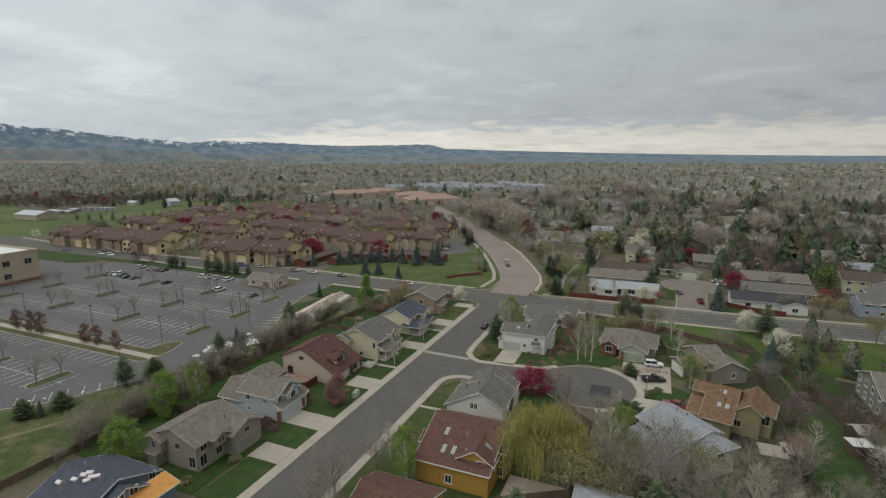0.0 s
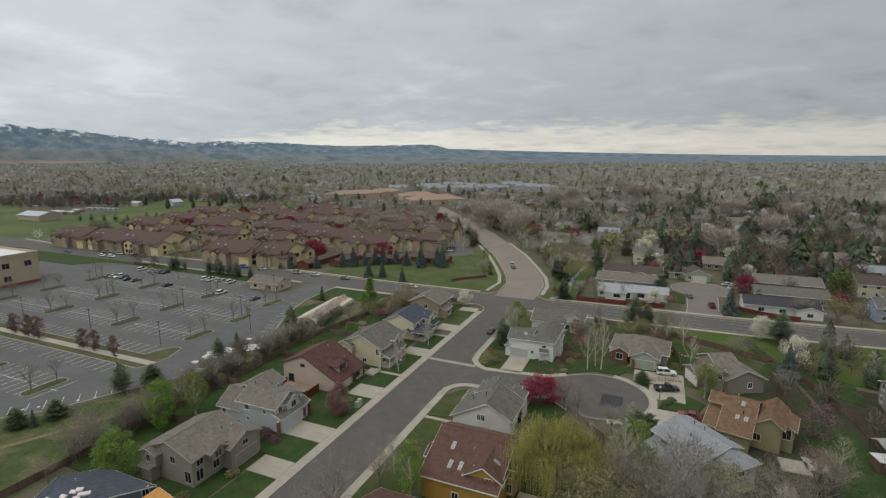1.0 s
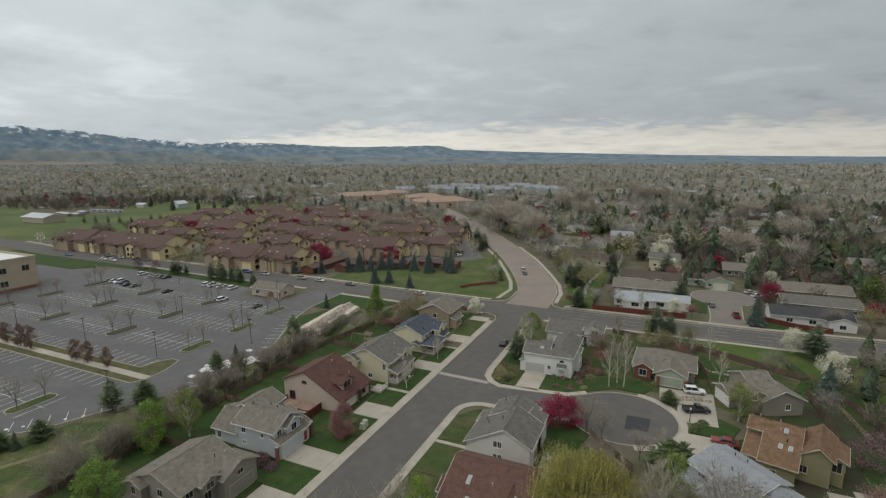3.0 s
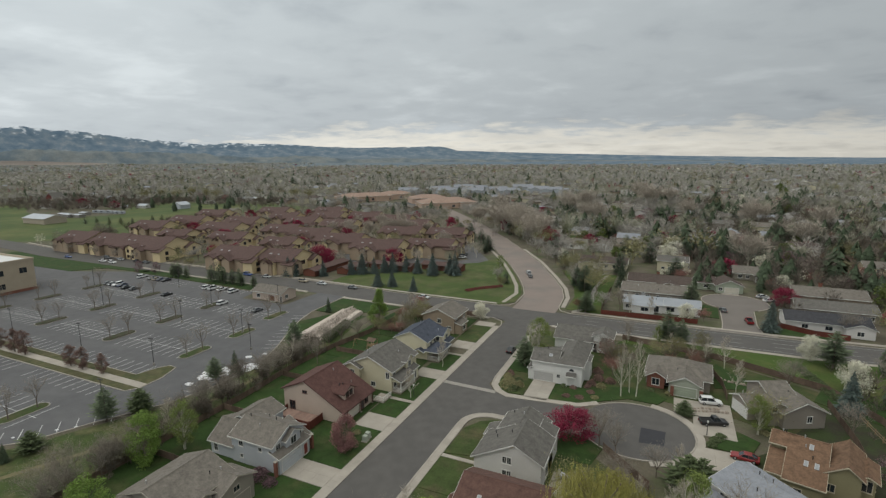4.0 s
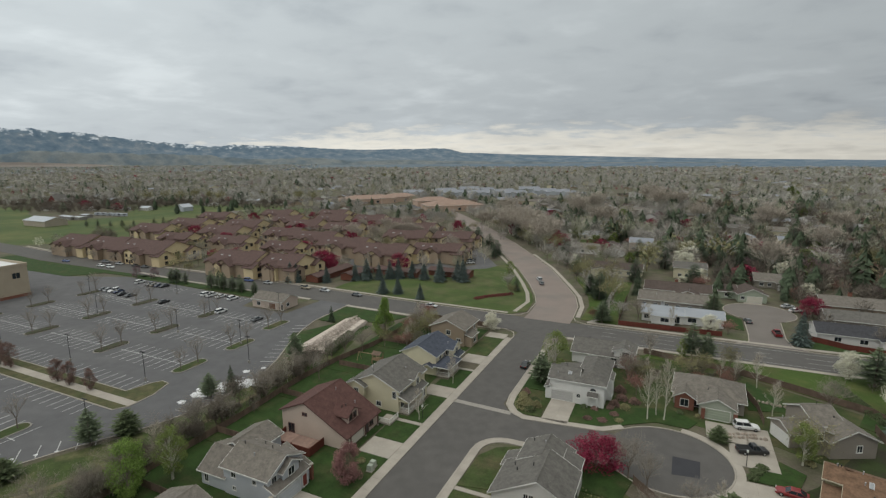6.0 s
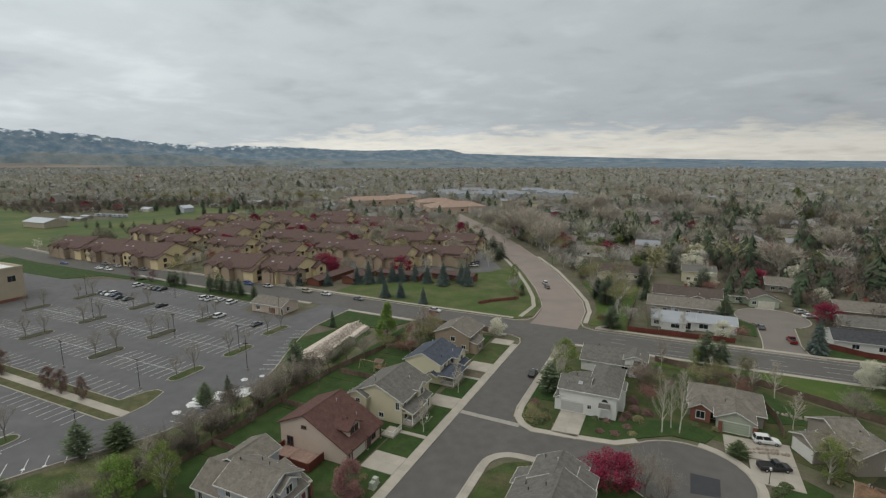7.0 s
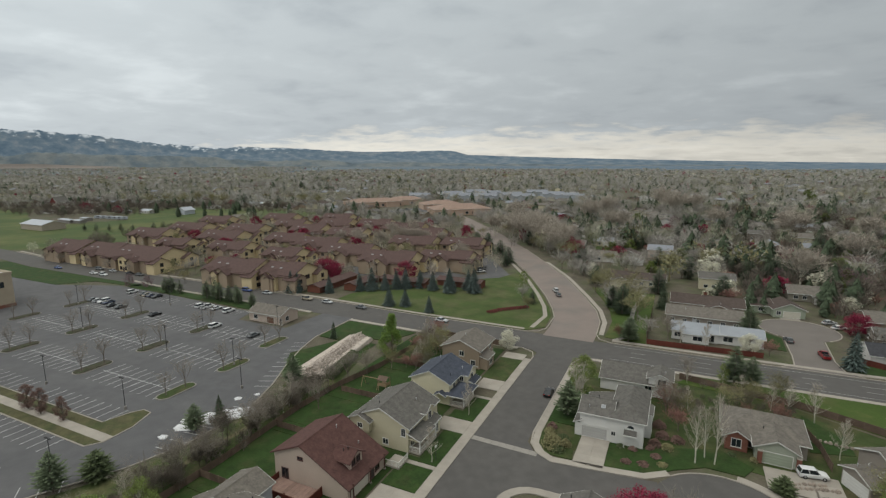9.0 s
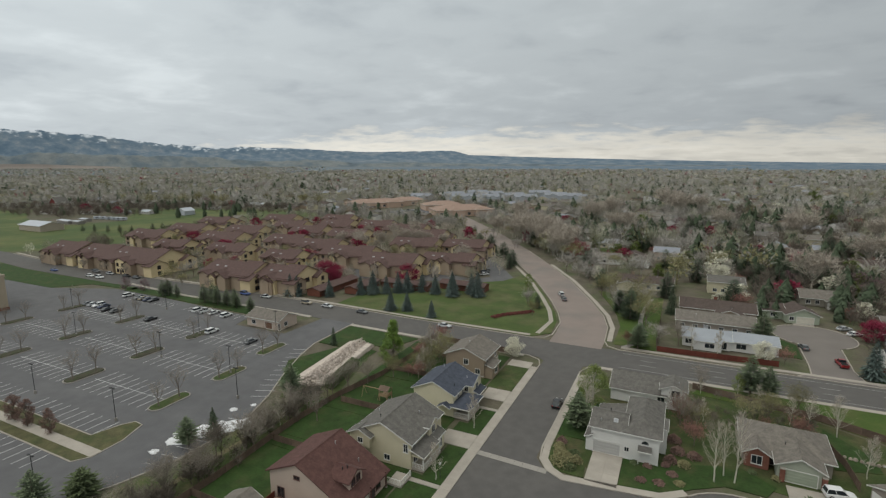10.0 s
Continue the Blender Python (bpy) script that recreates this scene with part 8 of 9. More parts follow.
def lamp_post(x, y):
    root = thing("lamp_post", "black garden lamp post on a lawn", "lamp post", x, y, 0.12)
    part("pole", Shape().tube((0, 0, 0), (0, 0, 2.6), 0.06, 0.05, 8, True), DARKMETAL, root)
    part("lantern", Shape().loft([[(-0.12, -0.12, 2.6), (0.12, -0.12, 2.6), (0.12, 0.12, 2.6), (-0.12, 0.12, 2.6)], [(-0.17, -0.17, 2.95), (0.17, -0.17, 2.95), (0.17, 0.17, 2.95), (-0.17, 0.17, 2.95)], [(-0.02, -0.02, 3.12), (0.02, -0.02, 3.12), (0.02, 0.02, 3.12), (-0.02, 0.02, 3.12)]]), CLEARLENS, root)


lamp_post(-2.9, -9.2)
lamp_post(56.0, -0.4)
for x, y in ((-3.1, -28.6), (-3.3, -27.4)):
    u = thing("utility_box", "pale green metal utility box on a lawn", "utility box", x, y, 0.12)
    part("cabinet", Shape().prism([(-0.45, -0.4), (0.45, -0.4), (0.45, 0.4), (-0.45, 0.4)], 0, 1.15, 0.06), mat("pale_green_metal", (0.34, 0.37, 0.31), 0.5, 0.1, 0.5), u)
    part("plinth", Shape().box(-0.6, -0.55, 0, 0.6, 0.55, 0.12), CONCRETE, u)


def stone_row(line, label, step=0.75, seed=2):
    root = thing("stone_wall", label, "stone wall", line[0][0], line[0][1], 0.03)
    r = random.Random(seed)
    for (ax, ay), (bx, by) in zip(line, line[1:]):
        n = int(math.hypot(bx - ax, by - ay) / step)
        for k in range(n):
            x, y = ax + (bx - ax) * k / n - line[0][0] + r.uniform(-0.1, 0.1), ay + (by - ay) * k / n - line[0][1] + r.uniform(-0.1, 0.1)
            q = r.uniform(0.28, 0.46)
            rings = [[(x + q * f * math.cos(t + k) * r.uniform(0.85, 1.1), y + q * f * math.sin(t + k) * r.uniform(0.85, 1.1), zz) for t in (0, 1.05, 2.1, 3.15, 4.2, 5.25)] for f, zz in ((0.95, 0.0), (1.0, 0.25), (0.6, q * 1.1 + 0.1))]
            part("stone", Shape().loft(rings), ROCKS, root)
    return root


hedge = Shape()
hr_ = random.Random(14)
for i in range(2600):
    f_, q_ = hr_.random(), hr_.uniform(-1, 1)
    p_ = Vector((-42.2 - 2.6 * f_ + 1.25 * q_, 10.5 + 14.5 * f_, 2.1 * hr_.random() ** 0.6 if abs(q_) > 0.8 else hr_.uniform(1.6, 2.2)))
    u_ = Vector((hr_.uniform(-1, 1), hr_.uniform(-1, 1), hr_.uniform(-0.6, 1))).normalized() * 0.17
    v_ = u_.orthogonal().normalized() * 0.12
    hedge.face(tuple(p_ - u_), tuple(p_ + v_), tuple(p_ + u_), tuple(p_ - v_))
hedge.prism([(-43.2, 10.4), (-41.1, 10.4), (-43.7, 25.0), (-45.8, 25.0)], 0.0, 1.7, 0.3)
solid("hedge", hedge, LEAF["juniper"], "long clipped olive-green hedge beside the rubble", "hedge")
stone_row([(52.6, 8.0), (55.0, 9.2), (58.0, 10.2), (61.0, 10.6)], "low terrace of rough pale stones beside the drive", 0.7, 3)
stone_row([(53.4, 9.6), (56.5, 11.0), (59.5, 11.8)], "upper row of rough pale terrace stones", 0.7, 4)
stone_row([(57.4, 30.5), (62.0, 27.5), (66.0, 27.0), (70, 28.5)], "pale stone edging in a garden", 0.8, 5)
lawn([(58.8, 22.5), (66, 24.5), (66, 30), (60, 38), (58, 31)], "small green garden lawn", LAWN)

# patio behind the yellow house
pavement("pinkish concrete patio behind the yellow house", 35.8, -52.0, 45.0, -42.0, 1.5, material=mat("patio_concrete", (0.33, 0.27, 0.235), 0.9, 0.15, 2.0, 0.1, 0.2, rnd=0.1))
pavement("pale concrete patio behind the orange-roofed house", 79.0, -17.5, 82.5, -13.5, 1.5)

# boat under a white cover beside the eastern fence
bt = thing("boat", "small boat under a white tarpaulin on the grass", "boat", 96.2, -10.5, 0.05, 24)
part("hull", Shape().loft([[(-2.6, -0.9, 0.9), (-2.6, 0.9, 0.9), (-2.6, 0.7, 0.35), (-2.6, -0.7, 0.35)], [(0.8, -1.0, 0.95), (0.8, 1.0, 0.95), (0.8, 0.6, 0.3), (0.8, -0.6, 0.3)], [(2.9, -0.1, 1.1), (2.9, 0.1, 1.1), (2.9, 0.08, 0.7), (2.9, -0.08, 0.7)]]), mat("pale_hull", (0.5, 0.5, 0.5), 0.4, 0.1, 1.0), bt)
part("cover", Shape().loft([[(-2.65, -0.95, 0.9), (-2.65, 0, 1.35), (-2.65, 0.95, 0.9)], [(0.8, -1.05, 0.95), (0.8, 0, 1.7), (0.8, 1.05, 0.95)], [(2.95, -0.12, 1.1), (2.95, 0, 1.2), (2.95, 0.12, 1.1)]]), mat("grey_white_tarpaulin", (0.55, 0.55, 0.54), 0.7, 0.15, 0.6), bt)
part("keel_block", Shape().box(-1.6, -0.5, 0, -1.2, 0.5, 0.4), WOOD, bt)
part("keel_block", Shape().box(0.9, -0.5, 0, 1.3, 0.5, 0.4), WOOD, bt)
tr = thing("utility_trailer", "flat trailer with a white lid", "trailer", 96.8, -13.6, 0.05, 10)
part("box", Shape().box(-1.9, -0.95, 0.45, 1.9, 0.95, 1.25), FENCE, tr)
part("lid", Shape().box(-2.0, -1.05, 1.25, 2.0, 1.05, 1.33), SNOW, tr, "flat white lid")
for sy in (-1.05, 1.05):
    part("wheel", Shape().tube((0, sy - 0.1, 0.33), (0, sy + 0.1, 0.33), 0.33, 0.33, 12, True), RUBBER, tr)

# trampoline and timber play set in the western gardens
tp = thing("trampoline", "round black trampoline with a net in a garden", "trampoline", -30.0, 41.5, 0.12)
part("bed", Shape().prism(arc(0, 0, 1.9, 0, 345, 22), 0.82, 0.88), RUBBER, tp)
for k in range(6):
    a = math.pi * k / 3
    part("leg", Shape().tube((2.0 * math.cos(a), 2.0 * math.sin(a), 0), (2.0 * math.cos(a), 2.0 * math.sin(a), 2.6), 0.04, 0.04, 6, True), DARKMETAL, tp)
ps = thing("play_set", "timber climbing frame with swings in a garden", "play set", -30.5, 11.5, 0.05)
for x in (-2.2, 2.2):
    for y in (-1, 1):
        part("leg", Shape().tube((x, y, 0), (x, y * 0.1, 2.3), 0.07, 0.07, 6, True), WOOD, ps)
part("beam", Shape().tube((-2.4, 0, 2.3), (2.4, 0, 2.3), 0.08, 0.08, 6, True), WOOD, ps)
part("platform", Shape().box(2.6, -1.1, 1.2, 4.8, 1.1, 1.3), WOOD, ps)
for x in (2.7, 4.7):
    for y in (-1.0, 1.0):
        part("post", Shape().box(x - 0.07, y - 0.07, 0, x + 0.07, y + 0.07, 2.9), WOOD, ps)
part("side_panel", Shape().box(2.6, -1.12, 1.3, 4.8, -1.06, 2.0), WOOD, ps)
part("side_panel", Shape().box(4.76, -1.05, 1.3, 4.82, 1.05, 2.0), WOOD, ps)
part("roof", Shape().loft([[(2.4, y, z) for y, z in ((-1.3, 2.7), (0, 3.4), (1.3, 2.7), (1.3, 2.64), (0, 3.34), (-1.3, 2.64))], [(5.0, y, z) for y, z in ((-1.3, 2.7), (0, 3.4), (1.3, 2.7), (1.3, 2.64), (0, 3.34), (-1.3, 2.64))]]), FENCE, ps)
for x in (-0.9, 0.8):
    part("swing", Shape().box(x - 0.22, -0.1, 0.5, x + 0.22, 0.1, 0.55), RUBBER, ps)


# low red shrubs along a dry bed on the park lawn
for i in range(10):
    f_ = i / 9
    shrub(-25.1 + 9.7 * f_, 79.8 + 11.9 * f_ + 0.8 * math.sin(5 * f_), 1.5, 0.9, "redshrub", "low dark red shrub on the park lawn", 80 + i, 0.08)
# clipped hedge on the greenbelt, patio furniture and a wheeled bin
for i in range(9):
    f_ = i / 8
    shrub(78.6 + 4.4 * f_, 44.0 - 17.0 * f_, 1.5, 1.5, "juniper", "dark green clipped hedge on the greenbelt", 60 + i)
pavement("pale concrete patio beside the corner house", 31.6, -30.0, 37.0, -23.5, 1.5)
tb = thing("patio_table", "small grey patio table on concrete", "table", 33.2, -24.8, Z_WALK)
part("top", Shape().prism(arc(0, 0, 0.6, 0, 330, 11), 0.7, 0.74), PALEMETAL, tb)
part("stem", Shape().tube((0, 0, 0), (0, 0, 0.7), 0.05, 0.05, 8, True), DARKMETAL, tb)
for k in range(3):
    ch = thing("patio_chair", "grey metal patio chair beside a table", "chair", 33.2 + 1.1 * math.cos(2.1 * k), -24.8 + 1.1 * math.sin(2.1 * k), Z_WALK, math.degrees(2.1 * k) + 90, "patio chairs")
    part("seat", Shape().box(-0.24, -0.24, 0.42, 0.24, 0.24, 0.46), PALEMETAL, ch)
    part("backrest", Shape().box(-0.24, -0.27, 0.46, 0.24, -0.23, 0.9), PALEMETAL, ch)
    for x in (-0.2, 0.2):
        for y in (-0.2, 0.2):
            part("leg", Shape().tube((x, y, 0), (x, y, 0.42), 0.02, 0.02, 5, True), DARKMETAL, ch)
bn = thing("recycling_bin", "bright blue wheeled bin beside a house", "bin", 31.9, -31.0, Z_LAWN)
part("body", Shape().loft([[(-0.26, -0.28, 0.05), (0.26, -0.28, 0.05), (0.26, 0.28, 0.05), (-0.26, 0.28, 0.05)], [(-0.3, -0.33, 1.0), (0.3, -0.33, 1.0), (0.3, 0.36, 1.0), (-0.3, 0.36, 1.0)]]), mat("blue_plastic", (0.05, 0.16, 0.4), 0.5, 0.1, 0.5), bn)
part("lid", Shape().box(-0.32, -0.35, 1.0, 0.32, 0.4, 1.07), mat("blue_plastic_lid", (0.04, 0.12, 0.33), 0.5, 0.1, 0.5), bn)
# posts of the maroon-roofed porch
for y in (-24.4, -19.6, -15.2):
    ps_ = thing("porch_post", "brown wooden porch post", "post", -10.0, y, Z_LAWN)
    part("shaft", Shape().box(-0.09, -0.09, 0, 0.09, 0.09, 2.95), T_MAROON, ps_)
    part("foot", Shape().box(-0.16, -0.16, 0, 0.16, 0.16, 0.2), CONCRETE, ps_)
# timber rail fence beside the blue spruce
rf_ = thing("rail_fence", "pale split-rail fence beside a spruce", "fence", 84.7, 19.0, 0.05)
for k in range(7):
    x, y = 0.37 * k, -3.0 * k
    part("post", Shape().box(x - 0.07, y - 0.07, 0, x + 0.07, y + 0.07, 1.2), WOOD, rf_)
    if k < 6:
        for z_ in (0.5, 1.0):
            part("rail", Shape().beam((x, y, z_), (x + 0.37, y - 3.0, z_), 0.07, 0.12), WOOD, rf_)


# shed with a white flat roof, a tarpaulin frame and a patio in the eastern gardens
shed = thing("garden_shed", "low brown garden shed with a white flat roof", "shed", 91.2, -12.6, 0.03, 12)
part("wall", Shape().box(-1.7, -1.3, 0, 1.7, 1.3, 2.1), mat("brown_shed_boards", (0.13, 0.085, 0.06), 0.85, 0.2, 1.0, 0.1, 0.2), shed)
part("flat_roof", Shape().box(-1.9, -1.5, 2.1, 1.9, 1.5, 2.22), mat("white_shed_roofing", (0.50, 0.50, 0.50), 0.7, 0.08, 1.0), shed)
part("door", Shape().box(-0.5, -1.36, 0.05, 0.5, -1.3, 1.95), DOOR_DARK, shed)
cover = thing("canopy", "grey tarpaulin canopy on four thin poles beside a shed", "canopy", 93.4, -6.6, 0.03, 20)
for dx, dy in ((-2, -1.7), (2, -1.7), (-2, 1.7), (2, 1.7)):
    part("pole", Shape().tube((dx, dy, 0), (dx, dy, 2.1), 0.04, 0.04, 6, True), DARKMETAL, cover)
part("tarpaulin", Shape().loft([[(x, -1.9, 2.0), (x, 0, 2.75), (x, 1.9, 2.0), (x, 1.9, 1.95), (x, 0, 2.7), (x, -1.9, 1.95)] for x in (-2.2, 2.2)]), mat("grey_tarpaulin", (0.30, 0.29, 0.28), 0.7, 0.15, 0.8, 0.2, 0.3), cover)


# ---- the town beyond: houses and woods ----
def near_line(x, y, line, d):
    p = Vector((x, y))
    for a, b in zip(line, line[1:]):
        a, b = Vector(a), Vector(b)
        t = max(0, min(1, (p - a).dot(b - a) / (b - a).length_squared))
        if (a + (b - a) * t - p).length < d:
            return True
    return False


def inside(x, y, poly):
    r = False
    for (x0, y0), (x1, y1) in zip(poly, poly[1:] + poly[:1]):
        if (y0 > y) != (y1 > y) and x < (x1 - x0) * (y - y0) / (y1 - y0) + x0:
            r = not r
    return r


PASTURE = [(-700, 60), (-345, 74), (-312, 100), (-305, 185), (-330, 245), (-300, 330), (-360, 352), (-480, 322), (-700, 210)]
PARK = [(-3, 66), (-3, 84), (-27, 140), (-40, 150), (-60, 120), (-112, 96), (-112, 66)]
BUILT = [(7, 136, 31, 153), (-15, 186, 19, 202), (32, 75, 58, 88), (31, 92, 55, 104), (32, 105, 57, 122), (60, 64, 77, 96), (58, 92, 83, 117), (65, 116, 79, 135), (80, 73, 104, 88), (86, 92, 110, 103), (88, 108, 112, 121), (117, 79, 139, 99), (121, 107, 139, 125)] + [(a[0] - 2, a[1] - 2, a[2] + 5, a[3] + 2) for a in APTS] + [(-500, 130, -418, 220), (-335, 385, -255, 490), (-205, 352, -138, 420), (-240, 405, -190, 455), (-262, 345, -180, 425)]


def blocked(x, y, pad=0.0):
    if y < 68 and x < 160 or near_line(x, y, SIDE, 10 + pad) or near_line(x, y, MAIN, 11 + pad):
        return True
    if inside(x, y, PASTURE) or inside(x, y, PARK):
        return True
    return any(a - pad < x < c + pad and b - pad < y < d + pad for a, b, c, d in BUILT)


def heading(x, y):
    dx, dy = x - 40, y + 90
    return math.degrees(math.atan2(dx, dy)) + 24.5, math.hypot(dx, dy)


rng = random.Random(77)
TOWN = []
for gx in range(-14, 22):
    for gy in range(0, 16):
        x, y = gx * 27 + rng.uniform(-5, 5), 150 + gy * 31 + rng.uniform(-5, 5)
        a, d = heading(x, y)
        if abs(a) > 50 or blocked(x, y, 9) or (-310 < x < -50 and y < 300) or rng.random() < 0.34:
            continue
        TOWN.append((x, y, d))
WALLS = [S_TAN, S_WHITE, S_CREAM, S_BROWN, S_TAUPE, S_GREY, S_PINK]
ROOFS = [R_GREY, R_WARM, R_DARK, R_WARM, R_PALE, R_GREY]
HOMES = [(-10, 246), (9.5, 205), (25, 216), (-31, 276), (-48, 430), (-67, 386), (8, 413), (21, 392), (-3, 413), (89, 251), (112, 217), (155, 512), (83, 370), (137, 336), (117, 375), (184, 477)]


def before_home(x, y):
    """Close in front of a house that stands free of trees."""
    return any(abs(x - hx) < 9.5 and -16 < y - hy < 7 for hx, hy in HOMES)


TOWN = [t for t in TOWN if not any(abs(t[0] - x) < 20 and abs(t[1] - y) < 17 for x, y in HOMES)]
TOWN.sort(key=lambda t: t[2])
TOWN = [(x, y, 0) for x, y in HOMES] + TOWN
for i, (x, y, d) in enumerate(TOWN[:34]):
    w, l = rng.uniform(11, 15), rng.uniform(8.5, 11)
    hgt = rng.choice([3.0, 3.2, 5.0])
    ax = rng.choice("xxy")
    wings = [(x - w / 2, y - l / 2, x + w / 2, y + l / 2, hgt, ax, 0.38), (x + w * 0.1, y - l / 2 - 3, x + w * 0.5, y + 1, 3.0, "y", 0.4)]
    wm, rm = rng.choice(WALLS), rng.choice(ROOFS)
    building("house", "suburban house with %s roof among bare trees" % rm.name.replace("_", " "), "house", wings, wm, rm, windows=[(0, "S", w * 0.2, 0.9, 1.4, 1.2), (0, "S", w * 0.42, 0.9, 1.2, 1.2), (0, "E", l * 0.5, hgt - 2.0, 1.2, 1.2)], garages=[(1, "S", w * 0.2, 4.4)], vents=1, group="houses of the town", seed=200 + i)
CLEAR = set()


def clear_before(x, y, reach=3):
    """Marks the plots on a house's street side, where few trees stand."""
    dx, dy = 40 - x, -90 - y
    k = math.hypot(dx, dy)
    for j in range(reach + 1):
        px, py = x + dx / k * 6 * j, y + dy / k * 6 * j
        CLEAR.add((int(px // 9), int(py // 9)))


for x, y, d in TOWN:
    clear_before(x, y)
for x, y in FAR_BLOCKS:
    for dx in (-14, -5, 4, 13):
        clear_before(x + dx, y, 5)
far_walls, far_roofs = {}, {}
spots = [(x, y) for x, y, d in TOWN[34:]]
while len(spots) < 900:
    a, d = rng.uniform(-47, 47), 300 + 2300 * rng.random() ** 1.5
    th = radians(114.5 - a)
    x, y = 40 + d * math.cos(th), -90 + d * math.sin(th)
    if d > 380 and not blocked(x, y, 8) and not (-310 < x < -50 and y < 300):
        spots.append((x, y))
        clear_before(x, y, 3 if d < 1200 else 5)
for x, y in spots:
    w, l, hgt = rng.uniform(9, 14), rng.uniform(7.5, 10), rng.choice([2.8, 3.0, 5.0])
    wm, rm = rng.choice([S_TAN, S_WHITE, S_CREAM, S_BROWN]), rng.choice([R_GREY, R_WARM, R_DARK, R_WARM, R_GREY, R_GREY, R_PALE])
    ws = far_walls.setdefault(wm.name, Shape())
    rs = far_roofs.setdefault(rm.name, Shape())
    wg = (-w / 2, -l / 2, w / 2, l / 2, hgt, rng.choice("xy"), 0.36)
    turn_ = radians(rng.choice((0, 90)) + rng.uniform(-28, 28))
    for dest, make in ((ws, lambda q: wing_mesh(q, wg, 0, 0)), (rs, lambda q: roof_mesh(q, Shape(), wg, 0, 0, 0.5))):
        one = Shape()
        make(one)
        c_, s_ = math.cos(turn_), math.sin(turn_)
        dest.add([(p[0] * c_ - p[1] * s_ + x, p[0] * s_ + p[1] * c_ + y, p[2]) for p in one.v], one.f)
for d_, lab in ((far_walls, "walls of distant suburban houses"), (far_roofs, "roofs of distant suburban houses")):
    for nm, s in d_.items():
        solid("far_houses", s, MATS[nm], lab + " seen between trees", "distant houses", "stuff")


def proto(seed, form, n, thin=0.05):
    """A low tree of thin shards: about 1 m high and 1 m wide, to be scaled."""
    r = random.Random(seed)
    v, f = [], []

    def tri(a, b, c):
        f.append((len(v), len(v) + 1, len(v) + 2))
        v.extend([tuple(a), tuple(b), tuple(c)])

    tri((-0.02, 0, 0), (0.02, 0, 0), (0, 0, 0.6))
    tri((0, -0.02, 0), (0, 0.02, 0), (0, 0, 0.6))
    for i in range(n):
        if form == "cone":
            t = r.random()
            a = r.uniform(0, 6.283)
            rad = 0.5 * math.sin(math.pi * (0.12 + 0.86 * t)) ** 0.7 * (1.05 - 0.55 * t) * r.uniform(0.55, 1.0) + 0.02
            d = Vector((math.cos(a), math.sin(a), 0))
            s = Vector((-d.y, d.x, 0)) * (0.13 * (1.25 - t))
            z = 0.06 + 0.90 * t
            tri(Vector((0, 0, z + 0.10)) + s * 0.4 + d * rad * 0.3, d * rad + s + Vector((0, 0, z - 0.05)), d * rad - s + Vector((0, 0, z - 0.01)))
        elif form == "leaf":
            p = Vector((r.gauss(0, 1), r.gauss(0, 1), r.gauss(0, 1))).normalized() * r.random() ** 0.35
            p = Vector((p.x * 0.46, p.y * 0.46, 0.58 + p.z * 0.4))
            u = Vector((r.uniform(-1, 1), r.uniform(-1, 1), r.uniform(-1, 1))).normalized() * thin * 2.2
            w = u.orthogonal().normalized() * thin * 1.8
            tri(p - u, p + u, p + w)
        else:
            p = Vector((r.gauss(0, 1), r.gauss(0, 1), r.gauss(0, 1))).normalized() * r.random() ** 0.4
            p = Vector((p.x * 0.5, p.y * 0.5, 0.60 + p.z * 0.38))
            o = Vector((p.x * 0.35, p.y * 0.35, max(0.25, p.z - 0.28)))
            o = p + (o - p) * (1.0 if i % 5 == 0 else 0.5) + Vector((r.uniform(-1, 1), r.uniform(-1, 1), r.uniform(-1, 1))) * 0.07
            s = (p - o).orthogonal().normalized() * thin * (0.8 if i % 5 == 0 else 1.35)
            tri(o - s, o + s, p)
    return np.array(v), np.array(f)


def wood(name, label, material, protos, spots_):
    """Many far trees in one mesh."""
    V, F, k = [], [], 0
    for i, (x, y, z, w, h, a) in enumerate(spots_):
        v, f = protos[i % len(protos)]
        c, s = math.cos(a), math.sin(a)
        V.append(np.column_stack(((v[:, 0] * c - v[:, 1] * s) * w + x, (v[:, 0] * s + v[:, 1] * c) * w + y, v[:, 2] * h + z)))
        F.append(f + k)
        k += len(v)
    if not V:
        return
    V, F = np.concatenate(V), np.concatenate(F)
    me = bpy.data.meshes.new(name)
    me.vertices.add(len(V))
    me.vertices.foreach_set("co", V.ravel())
    me.loops.add(F.size)
    me.loops.foreach_set("vertex_index", F.ravel().astype(np.int32))
    me.polygons.add(len(F))
    me.polygons.foreach_set("loop_start", np.arange(0, F.size, 3, dtype=np.int32))
    me.update(calc_edges=True)
    me.materials.append(material)
    tagged(new(name, me), label, "woods", "", "stuff")


